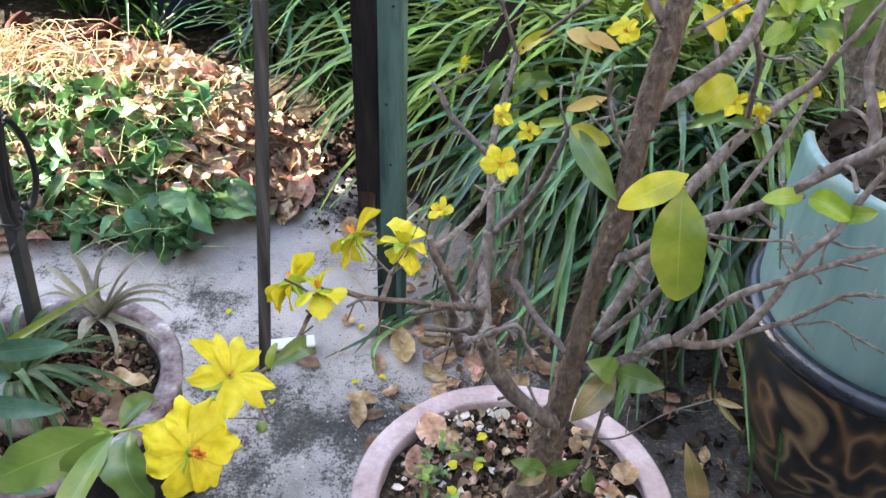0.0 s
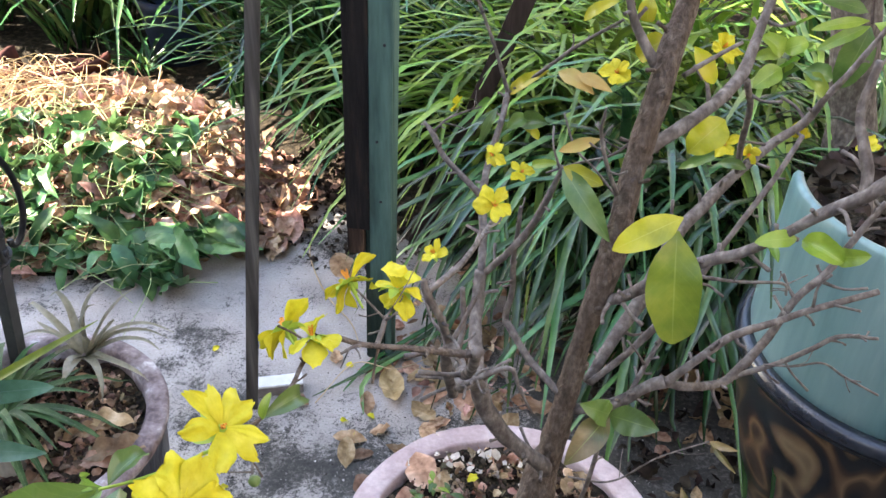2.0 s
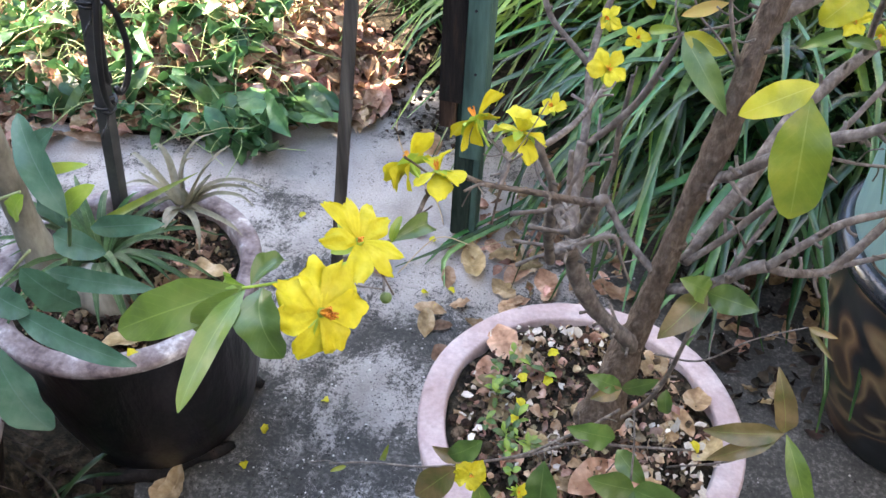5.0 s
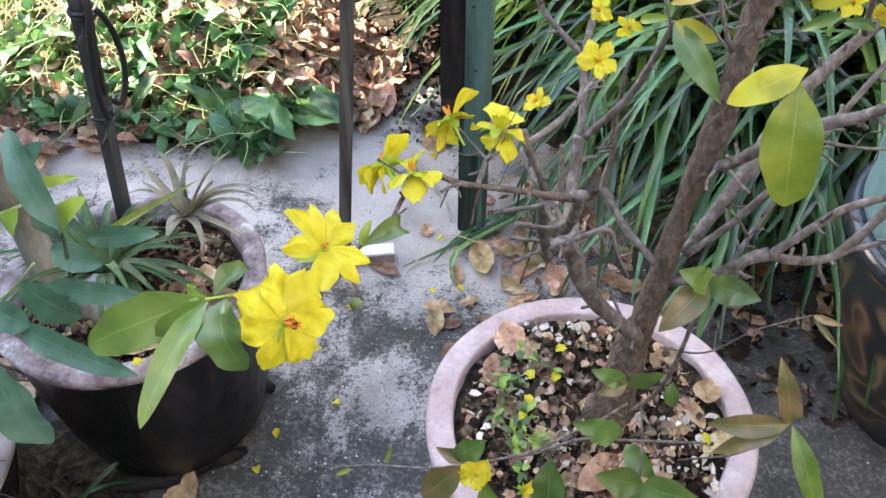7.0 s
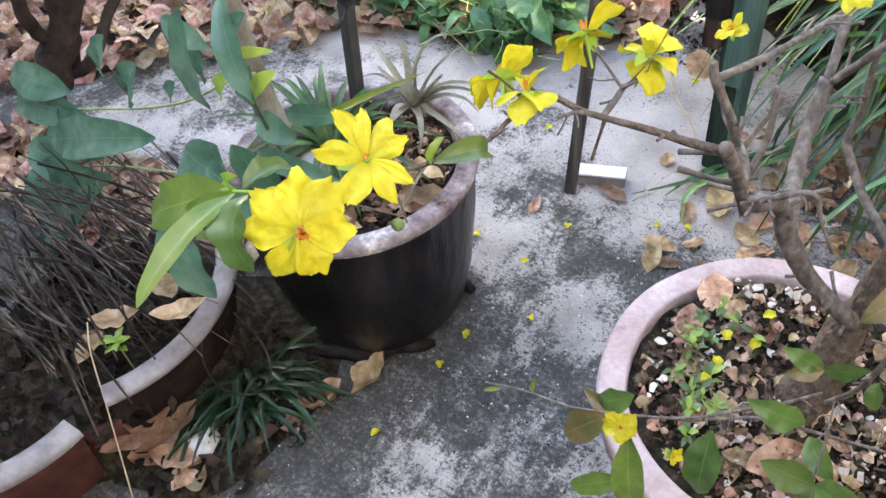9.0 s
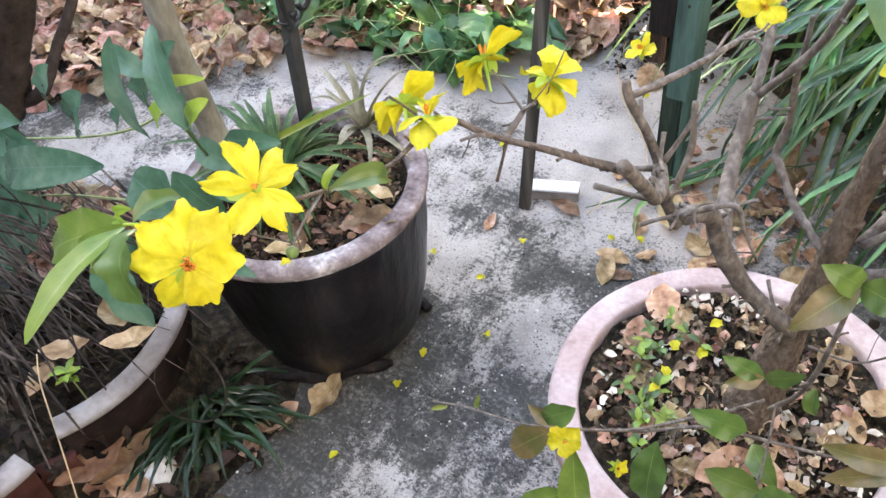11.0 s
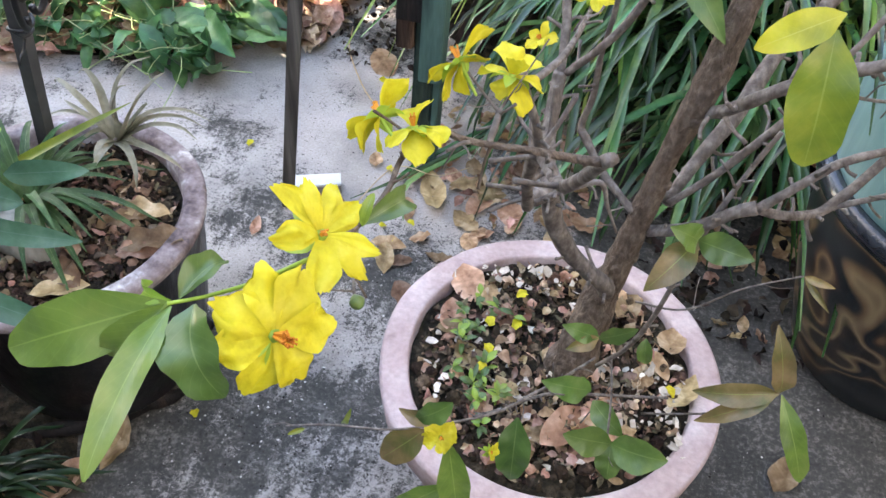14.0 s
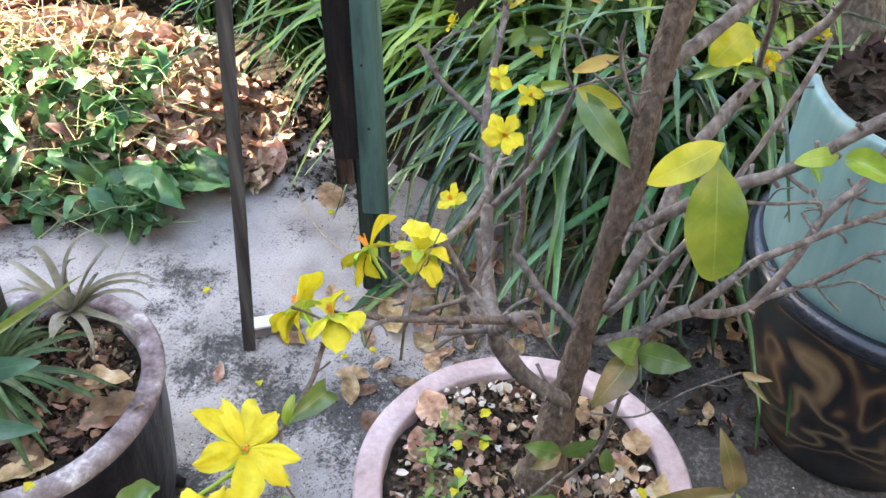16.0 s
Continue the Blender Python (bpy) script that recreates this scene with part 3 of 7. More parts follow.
for j in range(K - 1):
    for i in range(K - 1):
        faces.append((j * K + i, j * K + i + 1, (j + 1) * K + i + 1, (j + 1) * K + i))
s.add(verts, faces)
solo("potting_soil", s, "soil", "dark crumbly soil filling the clay pot", "soil")

tree = thing("apricot_blossom_tree", "bare grey-brown blossom tree with yellow flowers in a clay pot", "tree", at=(0.31, 1.13, 0.16))


def branch(name, *pts, mat=""):
    kind = "trunk" if name == "trunk" else "limb" if pts[0][3] > 0.006 else "twig"
    k = 0.84 if kind == "trunk" else 0.59 if kind == "limb" else 0.64
    pts = tuple((x, y, z, r * (k if kind != "trunk" or z < 0.3 else 0.71)) for x, y, z, r in pts)
    s = Shape()
    if name == "trunk":
        pts = ((0.311, 1.125, 0.12, 0.040), (0.313, 1.127, 0.185, 0.034)) + pts
    tube(s, pts, sides=18 if kind == "trunk" else 12 if kind == "limb" else 7, rough=0.20, steps=10 if kind == "trunk" else 8)
    r = random.Random(name)
    path = spline(pts, 6)
    if kind != "twig":
        for i in range(4, len(path) - 2, 7 if kind == "trunk" else 14):
            c, rad = Vector(path[i][:3]), path[i][3]
            way = (Vector(path[i + 1][:3]) - c).normalized()
            out = way.cross(Vector((r.uniform(-1, 1), r.uniform(-1, 0.4), r.uniform(-1, 1)))).normalized()
            k = min(rad * 0.42, 0.0065)
            tube(s, [(*(c + out * rad * 0.5), k * 1.3), (*(c + out * rad * 0.93), k * 1.15), (*(c + out * (rad + k * 0.35)), k * 0.75), (*(c + out * (rad + k * 0.1)), k * 0.3)], sides=8, rough=0.4, steps=2)
    for i in range(2, len(path) - 1):
        if mat == "sepal" or r.random() > (0.12 if kind == "trunk" else 0.24):
            continue
        c = Vector(path[i][:3])
        way = (Vector(path[i + 1][:3]) - c).normalized()
        out = way.cross(Vector((r.uniform(-1, 1), r.uniform(-1, 1), r.uniform(-1, 1)))).normalized() + way * r.uniform(0, 0.8)
        long = r.uniform(0.004, 0.012) if r.random() < 0.6 else r.uniform(0.012, 0.035)
        thick = min(path[i][3] * 0.4, 0.0017)
        side = Vector((r.uniform(-1, 1), r.uniform(-1, 1), r.uniform(-1, 1))) * long * 0.15
        a, e = c + out * path[i][3] * 0.6, c + out * (path[i][3] + long)
        tube(s, [(*a, thick * 1.5), (*((a + e) / 2 + side), thick), (*e, thick * 1.25)], sides=6, steps=3)
    part(kind, s, mat or ("bark" if kind == "trunk" else "bark_grey"), tree)


branch("trunk", (0.317, 1.130, 0.239, 0.0340), (0.323, 1.135, 0.288, 0.0276), (0.329, 1.145, 0.343, 0.0241), (0.336, 1.145, 0.383, 0.0196), (0.345, 1.150, 0.458, 0.0180), (0.354, 1.150, 0.546, 0.0163), (0.364, 1.150, 0.604, 0.0173), (0.374, 1.155, 0.686, 0.0164), (0.379, 1.160, 0.743, 0.0154), (0.387, 1.165, 0.795, 0.0151), (0.393, 1.170, 0.839, 0.0144), (0.400, 1.180, 0.879, 0.0138), (0.405, 1.180, 0.919, 0.0122))
branch("limb_a", (0.3300, 1.1250, 0.365, 0.0165), (0.3240, 1.1120, 0.388, 0.0150), (0.2850, 1.0960, 0.4405, 0.0150), (0.2620, 1.0850, 0.494, 0.0140), (0.2560, 1.0800, 0.522, 0.0135), (0.2515, 1.0600, 0.546, 0.0130), (0.2450, 1.0370, 0.560, 0.0125))
branch("limb_b", (0.2400, 1.0300, 0.555, 0.0078), (0.2385, 1.0080, 0.598, 0.0082), (0.2395, 0.9880, 0.632, 0.0082), (0.2450, 0.9690, 0.665, 0.0080), (0.2560, 0.9450, 0.672, 0.0078), (0.2640, 0.9150, 0.690, 0.0070), (0.2730, 0.8780, 0.731, 0.0061), (0.2805, 0.8300, 0.787, 0.0057), (0.2830, 0.8210, 0.797, 0.0052))
branch("flower_branch", (0.2806, 0.8260, 0.790, 0.0035), (0.2660, 0.8220, 0.7925, 0.0032), (0.2490, 0.8150, 0.7985, 0.0029), (0.2228, 0.8065, 0.8045, 0.0026), (0.2070, 0.8000, 0.8125, 0.0024), (0.1985, 0.7850, 0.8085, 0.0020), (0.1985, 0.7630, 0.8105, 0.0018), (0.1990, 0.7280, 0.8270, 0.0016), (0.1930, 0.7000, 0.8380, 0.0014), mat="bark")
branch("shoot_tip", (0.1930, 0.7000, 0.8380, 0.0014), (0.1820, 0.6800, 0.8450, 0.0013), (0.1720, 0.6680, 0.8490, 0.0011), (0.1625, 0.6615, 0.8500, 0.0010), mat="sepal")
branch("spur_f1", (0.2228, 0.8065, 0.8045, 0.0022), (0.2190, 0.8020, 0.8060, 0.0015), (0.2140, 0.7970, 0.8050, 0.0012))
branch("spur_fd", (0.2300, 0.8095, 0.8030, 0.0024), (0.2310, 0.8180, 0.8060, 0.0026), (0.2310, 0.8270, 0.8080, 0.0022))
branch("spur_fc", (0.2310, 0.8250, 0.8080, 0.0012), (0.2240, 0.8260, 0.8150, 0.0011), (0.2160, 0.8250, 0.8260, 0.0010))
branch("spur_fe", (0.2310, 0.8270, 0.8080, 0.0012), (0.2330, 0.8380, 0.8070, 0.0011), (0.2325, 0.8460, 0.8100, 0.0010))
branch("spur_bud", (0.1980, 0.7250, 0.8280, 0.0012), (0.2030, 0.7050, 0.8280, 0.0010), (0.2060, 0.6960, 0.8270, 0.0009))
branch("spur_g", (0.2450, 0.9700, 0.664, 0.0050), (0.2400, 0.9570, 0.700, 0.0046), (0.2310, 0.9460, 0.733, 0.0044), (0.2290, 0.9450, 0.745, 0.0036))
branch("spur_h", (0.2310, 0.9450, 0.734, 0.0034), (0.2480, 0.9900, 0.728, 0.0036), (0.2560, 1.0700, 0.704, 0.0034), (0.2590, 1.1150, 0.690, 0.0030))
branch("spur_d", (0.2420, 1.0020, 0.606, 0.0044), (0.2480, 1.0200, 0.640, 0.0042), (0.2460, 1.0250, 0.680, 0.0036))
branch("limb_c", (0.2640, 1.0860, 0.490, 0.0125), (0.2500, 1.1300, 0.500, 0.0125), (0.2420, 1.1700, 0.520, 0.0125), (0.2410, 1.1900, 0.545, 0.0125), (0.2420, 1.2000, 0.570, 0.0120))
branch("limb_c_up", (0.242, 1.200, 0.568, 0.0075), (0.239, 1.230, 0.595, 0.0073), (0.233, 1.260, 0.625, 0.0071), (0.235, 1.300, 0.652, 0.0061), (0.242, 1.330, 0.679, 0.0055), (0.245, 1.360, 0.700, 0.0056))
branch("limb_c_tip", (0.245, 1.360, 0.700, 0.0041), (0.228, 1.360, 0.752, 0.0034), (0.213, 1.360, 0.789, 0.0030), (0.196, 1.360, 0.830, 0.0027))
branch("limb_c_side", (0.245, 1.360, 0.698, 0.0044), (0.281, 1.330, 0.741, 0.0036), (0.316, 1.300, 0.784, 0.0031), (0.355, 1.260, 0.828, 0.0024))
branch("limb_c_left", (0.232, 1.260, 0.624, 0.0059), (0.209, 1.270, 0.641, 0.0053), (0.186, 1.280, 0.659, 0.0051), (0.173, 1.290, 0.678, 0.0054), (0.162, 1.295, 0.689, 0.0024))
branch("limb_c_left_twig", (0.173, 1.290, 0.680, 0.0024), (0.189, 1.290, 0.697, 0.0021), (0.209, 1.290, 0.708, 0.0018), (0.224, 1.290, 0.714, 0.0015))
branch("limb_c_right", (0.248, 1.195, 0.573, 0.0069), (0.273, 1.180, 0.615, 0.0061), (0.291, 1.175, 0.648, 0.0059), (0.305, 1.170, 0.688, 0.0055), (0.315, 1.165, 0.722, 0.0040))
branch("spur_l", (0.336, 1.145, 0.463, 0.0071), (0.302, 1.170, 0.481, 0.0066), (0.278, 1.190, 0.504, 0.0066), (0.271, 1.200, 0.513, 0.0060), (0.276, 1.200, 0.550, 0.0050), (0.275, 1.195, 0.594, 0.0045), (0.278, 1.190, 0.640, 0.0038), (0.279, 1.185, 0.663, 0.0032))
branch("twig_e", (0.2470, 0.9900, 0.600, 0.0040), (0.2640, 0.9950, 0.610, 0.0039), (0.2900, 1.0000, 0.622, 0.0035), (0.3000, 1.0000, 0.600, 0.0023), (0.3120, 1.0050, 0.570, 0.0019))
branch("limb_k", (0.386, 1.168, 0.819, 0.0087), (0.368, 1.168, 0.845, 0.0071), (0.356, 1.168, 0.868, 0.0061), (0.347, 1.170, 0.906, 0.0056))
branch("twig_1", (0.365, 1.150, 0.708, 0.0040), (0.353, 1.140, 0.740, 0.0032), (0.344, 1.135, 0.773, 0.0026), (0.345, 1.130, 0.800, 0.0014))
branch("twig_2", (0.365, 1.150, 0.706, 0.0023), (0.343, 1.160, 0.726, 0.0020), (0.324, 1.170, 0.740, 0.0020), (0.311, 1.180, 0.768, 0.0015))
branch("twig_3", (0.378, 1.160, 0.764, 0.0022), (0.357, 1.170, 0.736, 0.0023), (0.328, 1.200, 0.708, 0.0021), (0.299, 1.220, 0.683, 0.0016))
branch("limb_m", (0.380, 1.160, 0.742, 0.0100), (0.398, 1.172, 0.754, 0.0100), (0.424, 1.190, 0.768, 0.0102), (0.451, 1.220, 0.781, 0.0100), (0.465, 1.240, 0.792, 0.0097), (0.474, 1.260, 0.812, 0.0082), (0.482, 1.280, 0.835, 0.0077), (0.494, 1.300, 0.870, 0.0073))
branch("twig_m", (0.407, 1.180, 0.812, 0.0034), (0.428, 1.200, 0.819, 0.0033), (0.456, 1.220, 0.830, 0.0028))
branch("limb_m_drop", (0.472, 1.245, 0.785, 0.0054), (0.486, 1.270, 0.746, 0.0051), (0.492, 1.300, 0.697, 0.0051), (0.501, 1.330, 0.645, 0.0051))
branch("limb_o", (0.368, 1.150, 0.587, 0.0104), (0.387, 1.130, 0.612, 0.0092), (0.407, 1.110, 0.647, 0.0086), (0.439, 1.095, 0.682, 0.0083), (0.467, 1.090, 0.699, 0.0082), (0.493, 1.085, 0.723, 0.0083), (0.519, 1.080, 0.751, 0.0089), (0.538, 1.075, 0.769, 0.0092), (0.555, 1.070, 0.790, 0.0087))
branch("limb_o_up", (0.541, 1.075, 0.767, 0.0079), (0.540, 1.080, 0.788, 0.0069), (0.534, 1.090, 0.806, 0.0064), (0.528, 1.100, 0.828, 0.0059), (0.530, 1.100, 0.868, 0.0054))
branch("limb_n", (0.364, 1.160, 0.468, 0.0102), (0.389, 1.200, 0.501, 0.0115), (0.416, 1.240, 0.532, 0.0123), (0.444, 1.290, 0.580, 0.0125), (0.473, 1.320, 0.605, 0.0115), (0.496, 1.340, 0.628, 0.0103), (0.543, 1.380, 0.659, 0.0086), (0.570, 1.390, 0.679, 0.0080), (0.583, 1.380, 0.716, 0.0065), (0.599, 1.370, 0.756, 0.0054), (0.619, 1.360, 0.810, 0.0044))
branch("twig_n", (0.367, 1.155, 0.473, 0.0060), (0.400, 1.165, 0.510, 0.0059), (0.429, 1.175, 0.550, 0.0058), (0.450, 1.185, 0.579, 0.0052), (0.473, 1.200, 0.623, 0.0045), (0.495, 1.220, 0.656, 0.0045), (0.523, 1.250, 0.693, 0.0043), (0.543, 1.280, 0.718, 0.0041))
branch("twig_n2", (0.399, 1.130, 0.446, 0.0048), (0.413, 1.140, 0.500, 0.0043), (0.430, 1.160, 0.538, 0.0040), (0.443, 1.170, 0.568, 0.0034))
branch("limb_p", (0.356, 1.148, 0.438, 0.0109), (0.394, 1.135, 0.468, 0.0100), (0.420, 1.125, 0.505, 0.0097), (0.437, 1.125, 0.516, 0.0108))
branch("limb_p_up", (0.438, 1.125, 0.514, 0.0080), (0.465, 1.130, 0.547, 0.0070), (0.494, 1.145, 0.567, 0.0067), (0.533, 1.160, 0.578, 0.0057), (0.565, 1.170, 0.590, 0.0055), (0.624, 1.185, 0.609, 0.0053))
branch("limb_p_low", (0.438, 1.125, 0.514, 0.0074), (0.461, 1.130, 0.508, 0.0075), (0.491, 1.150, 0.498, 0.0077), (0.508, 1.160, 0.504, 0.0089), (0.536, 1.180, 0.540, 0.0071), (0.554, 1.190, 0.585, 0.0064), (0.579, 1.200, 0.617, 0.0058), (0.599, 1.210, 0.659, 0.0052), (0.612, 1.210, 0.692, 0.0046))
branch("twig_p", (0.507, 1.160, 0.501, 0.0048), (0.545, 1.155, 0.531, 0.0044), (0.569, 1.150, 0.558, 0.0041), (0.590, 1.150, 0.577, 0.0037), (0.624, 1.150, 0.580, 0.0029))
branch("twig_p2", (0.532, 1.155, 0.527, 0.0018), (0.559, 1.150, 0.534, 0.0018), (0.584, 1.150, 0.542, 0.0018), (0.608, 1.150, 0.528, 0.0021), (0.644, 1.150, 0.510, 0.0018))
branch("twig_q", (0.443, 1.100, 0.664, 0.0022), (0.478, 1.110, 0.656, 0.0023), (0.516, 1.120, 0.652, 0.0023), (0.522, 1.120, 0.640, 0.0021))
branch("shoot_r", (0.338, 1.080, 0.295, 0.0038), (0.359, 1.070, 0.347, 0.0039), (0.369, 1.060, 0.401, 0.0040), (0.374, 1.050, 0.460, 0.0038), (0.377, 1.045, 0.516, 0.0031), (0.376, 1.040, 0.542, 0.0025))
branch("shoot_s", (0.333, 1.070, 0.321, 0.0025), (0.302, 1.030, 0.328, 0.0027), (0.277, 0.990, 0.352, 0.0026), (0.250, 0.950, 0.373, 0.0024), (0.212, 0.920, 0.386, 0.0019), (0.163, 0.900, 0.386, 0.0016), (0.106, 0.900, 0.369, 0.0016), (0.063, 0.900, 0.349, 0.0014))
branch("shoot_s2", (0.418, 1.070, 0.279, 0.0022), (0.347, 1.060, 0.272, 0.0029), (0.293, 1.030, 0.297, 0.0028), (0.250, 0.990, 0.314, 0.0024), (0.226, 0.960, 0.338, 0.0020))
branch("shoot_t", (0.355, 1.080, 0.409, 0.0017), (0.396, 1.060, 0.435, 0.0017), (0.432, 1.050, 0.488, 0.0013), (0.473, 1.050, 0.518, 0.0013))
branch("shoot_u", (0.401, 1.080, 0.225, 0.0020), (0.443, 1.020, 0.339, 0.0018), (0.455, 0.960, 0.455, 0.0015), (0.457, 0.945, 0.496, 0.0015))
branch("shoot_v", (0.346, 1.050, 0.351, 0.0015), (0.352, 1.020, 0.334, 0.0018), (0.356, 0.990, 0.308, 0.0018), (0.359, 0.970, 0.288, 0.0015))

LEAF_LABEL = {"o": "olive green leaf", "f": "fresh olive green leaf", "y": "yellowing leaf", "g": "green leaf", "l": "fresh lime green leaf", "b": "bronze brown leaf", "p": "peach coloured young leaf"}
leaf_count = [0]


def leaf(base, tip, width, tone):
    leaf_count[0] += 1
    r = random.Random(leaf_count[0])
    s = Shape()
    facing = (r.uniform(-0.25, 0.25), -0.75, 0.62 + r.uniform(-0.2, 0.2))
    small = (Vector(tip) - Vector(base)).length < 0.035
    curl, fold = (r.uniform(0.12, 0.32), r.uniform(0.35, 0.85)) if small else (r.uniform(0.05, 0.16), r.uniform(0.12, 0.38))
    leaf_between(s, base, tip, width * (0.85 if small else 1.0), curl=curl, fold=fold, ripple=r.uniform(0.08, 0.2), facing=facing, seed=r.uniform(0, 6), outline=LANCE_OUTLINE if tone in "gbp" and base[1] > 0.8 else FINE_OUTLINE)
    ob = part("leaf", s, "leaf_" + tone, tree, LEAF_LABEL[tone])
    return ob


leaf((0.399, 0.995, 0.775), (0.408, 0.972, 0.692), 0.0385, "o")
leaf((0.402, 1.000, 0.783), (0.356, 0.980, 0.763), 0.0224, "y")
leaf((0.315, 1.165, 0.721), (0.363, 1.120, 0.676), 0.0238, "g")
leaf((0.315, 1.165, 0.722), (0.352, 1.150, 0.716), 0.0166, "y")
leaf((0.456, 1.220, 0.756), (0.426, 1.200, 0.730), 0.0317, "y")
leaf((0.509, 1.300, 0.789), (0.487, 1.300, 0.808), 0.0225, "l")
leaf((0.510, 1.300, 0.795), (0.530, 1.300, 0.805), 0.0208, "l")
leaf((0.509, 1.300, 0.789), (0.485, 1.300, 0.785), 0.0149, "l")
leaf((0.512, 1.300, 0.778), (0.486, 1.280, 0.764), 0.0214, "l")
leaf((0.533, 1.300, 0.777), (0.561, 1.300, 0.770), 0.0218, "g")
leaf((0.533, 1.300, 0.774), (0.554, 1.290, 0.756), 0.0181, "l")
leaf((0.506, 1.085, 0.722), (0.471, 1.070, 0.724), 0.0145, "l")
leaf((0.487, 1.085, 0.710), (0.490, 1.060, 0.714), 0.0097, "l")
leaf((0.509, 1.080, 0.724), (0.537, 1.060, 0.720), 0.0224, "l")
leaf((0.535, 1.075, 0.717), (0.555, 1.060, 0.729), 0.0176, "l")
leaf((0.380, 1.040, 0.545), (0.345, 1.000, 0.516), 0.0262, "b")
leaf((0.380, 1.040, 0.545), (0.352, 1.020, 0.573), 0.0237, "g")
leaf((0.380, 1.040, 0.545), (0.422, 1.020, 0.554), 0.0261, "g")
leaf((0.246, 1.360, 0.698), (0.289, 1.330, 0.743), 0.0151, "y")
leaf((0.299, 1.320, 0.747), (0.338, 1.300, 0.734), 0.0180, "p")
leaf((0.319, 1.310, 0.750), (0.356, 1.300, 0.738), 0.0131, "p")
leaf((0.266, 1.330, 0.683), (0.293, 1.320, 0.687), 0.0251, "g")
leaf((0.263, 1.330, 0.680), (0.285, 1.320, 0.666), 0.0139, "y")
leaf((0.269, 1.330, 0.687), (0.251, 1.320, 0.677), 0.0189, "g")
leaf((0.237, 1.330, 0.695), (0.221, 1.320, 0.653), 0.0108, "g")
leaf((0.344, 1.140, 0.766), (0.310, 1.160, 0.740), 0.0111, "p")
leaf((0.319, 1.280, 0.817), (0.349, 1.260, 0.845), 0.0122, "y")
leaf((0.373, 1.200, 0.870), (0.372, 1.200, 0.849), 0.0182, "y")
leaf((0.392, 1.200, 0.836), (0.369, 1.200, 0.817), 0.0257, "y")
leaf((0.417, 1.220, 0.823), (0.440, 1.220, 0.790), 0.0171, "y")
leaf((0.286, 1.190, 0.707), (0.310, 1.180, 0.717), 0.0107, "l")
leaf((0.488, 1.360, 0.652), (0.446, 1.380, 0.615), 0.0135, "g")
leaf((0.473, 1.300, 0.669), (0.503, 1.300, 0.665), 0.0138, "g")
leaf((0.456, 0.940, 0.501), (0.436, 0.955, 0.560), 0.0185, "b")
leaf((0.456, 0.940, 0.500), (0.394, 0.935, 0.487), 0.0190, "b")
leaf((0.455, 0.940, 0.499), (0.402, 0.925, 0.462), 0.0155, "b")
leaf((0.458, 0.940, 0.499), (0.490, 0.905, 0.440), 0.0190, "f")
leaf((0.474, 1.050, 0.518), (0.497, 1.040, 0.521), 0.0081, "b")
leaf((0.474, 1.050, 0.517), (0.498, 1.030, 0.502), 0.0065, "b")
leaf((0.329, 1.060, 0.368), (0.291, 1.050, 0.389), 0.0191, "g")
leaf((0.329, 1.060, 0.368), (0.299, 1.040, 0.365), 0.0157, "b")
leaf((0.329, 1.060, 0.367), (0.363, 1.060, 0.394), 0.0180, "g")
leaf((0.332, 1.020, 0.335), (0.282, 1.000, 0.362), 0.0274, "g")
leaf((0.338, 1.030, 0.303), (0.372, 1.000, 0.297), 0.0250, "g")
leaf((0.360, 0.980, 0.312), (0.312, 0.970, 0.326), 0.0311, "g")
leaf((0.360, 0.980, 0.312), (0.413, 0.970, 0.320), 0.0373, "g")
leaf((0.360, 0.980, 0.310), (0.364, 0.960, 0.279), 0.0257, "g")
leaf((0.267, 0.965, 0.345), (0.272, 0.940, 0.271), 0.0346, "g")
leaf((0.373, 1.060, 0.382), (0.378, 1.050, 0.356), 0.0181, "g")
leaf((0.199, 0.915, 0.398), (0.166, 0.910, 0.406), 0.0172, "b")
leaf((0.191, 0.905, 0.389), (0.154, 0.895, 0.340), 0.0300, "b")
leaf((0.211, 0.908, 0.378), (0.229, 0.888, 0.284), 0.0290, "f")
leaf((0.216, 0.900, 0.310), (0.166, 0.885, 0.268), 0.0220, "f")
leaf((0.212, 0.912, 0.430), (0.182, 0.905, 0.405), 0.0220, "g")
leaf((0.081, 0.900, 0.352), (0.068, 0.890, 0.352), 0.0057, "o")
leaf((0.118, 0.900, 0.378), (0.130, 0.890, 0.422), 0.0054, "o")
leaf((0.163, 0.662, 0.850), (0.1030, 0.6570, 0.8130), 0.0205, "f")
leaf((0.164, 0.661, 0.850), (0.1600, 0.6120, 0.8360), 0.0105, "f")
leaf((0.171, 0.662, 0.852), (0.1850, 0.6440, 0.8370), 0.0205, "g")
leaf((0.165, 0.664, 0.850), (0.1700, 0.6830, 0.8470), 0.0110, "g")
leaf((0.163, 0.663, 0.849), (0.1440, 0.6560, 0.8240), 0.0130, "f")
leaf((0.163, 0.663, 0.850), (0.1520, 0.6720, 0.8440), 0.0065, "l")
leaf((0.1985, 0.7260, 0.8270), (0.2060, 0.7540, 0.8140), 0.0120, "g")
leaf((0.2000, 0.7250, 0.8280), (0.2020, 0.7330, 0.8370), 0.0050, "l")

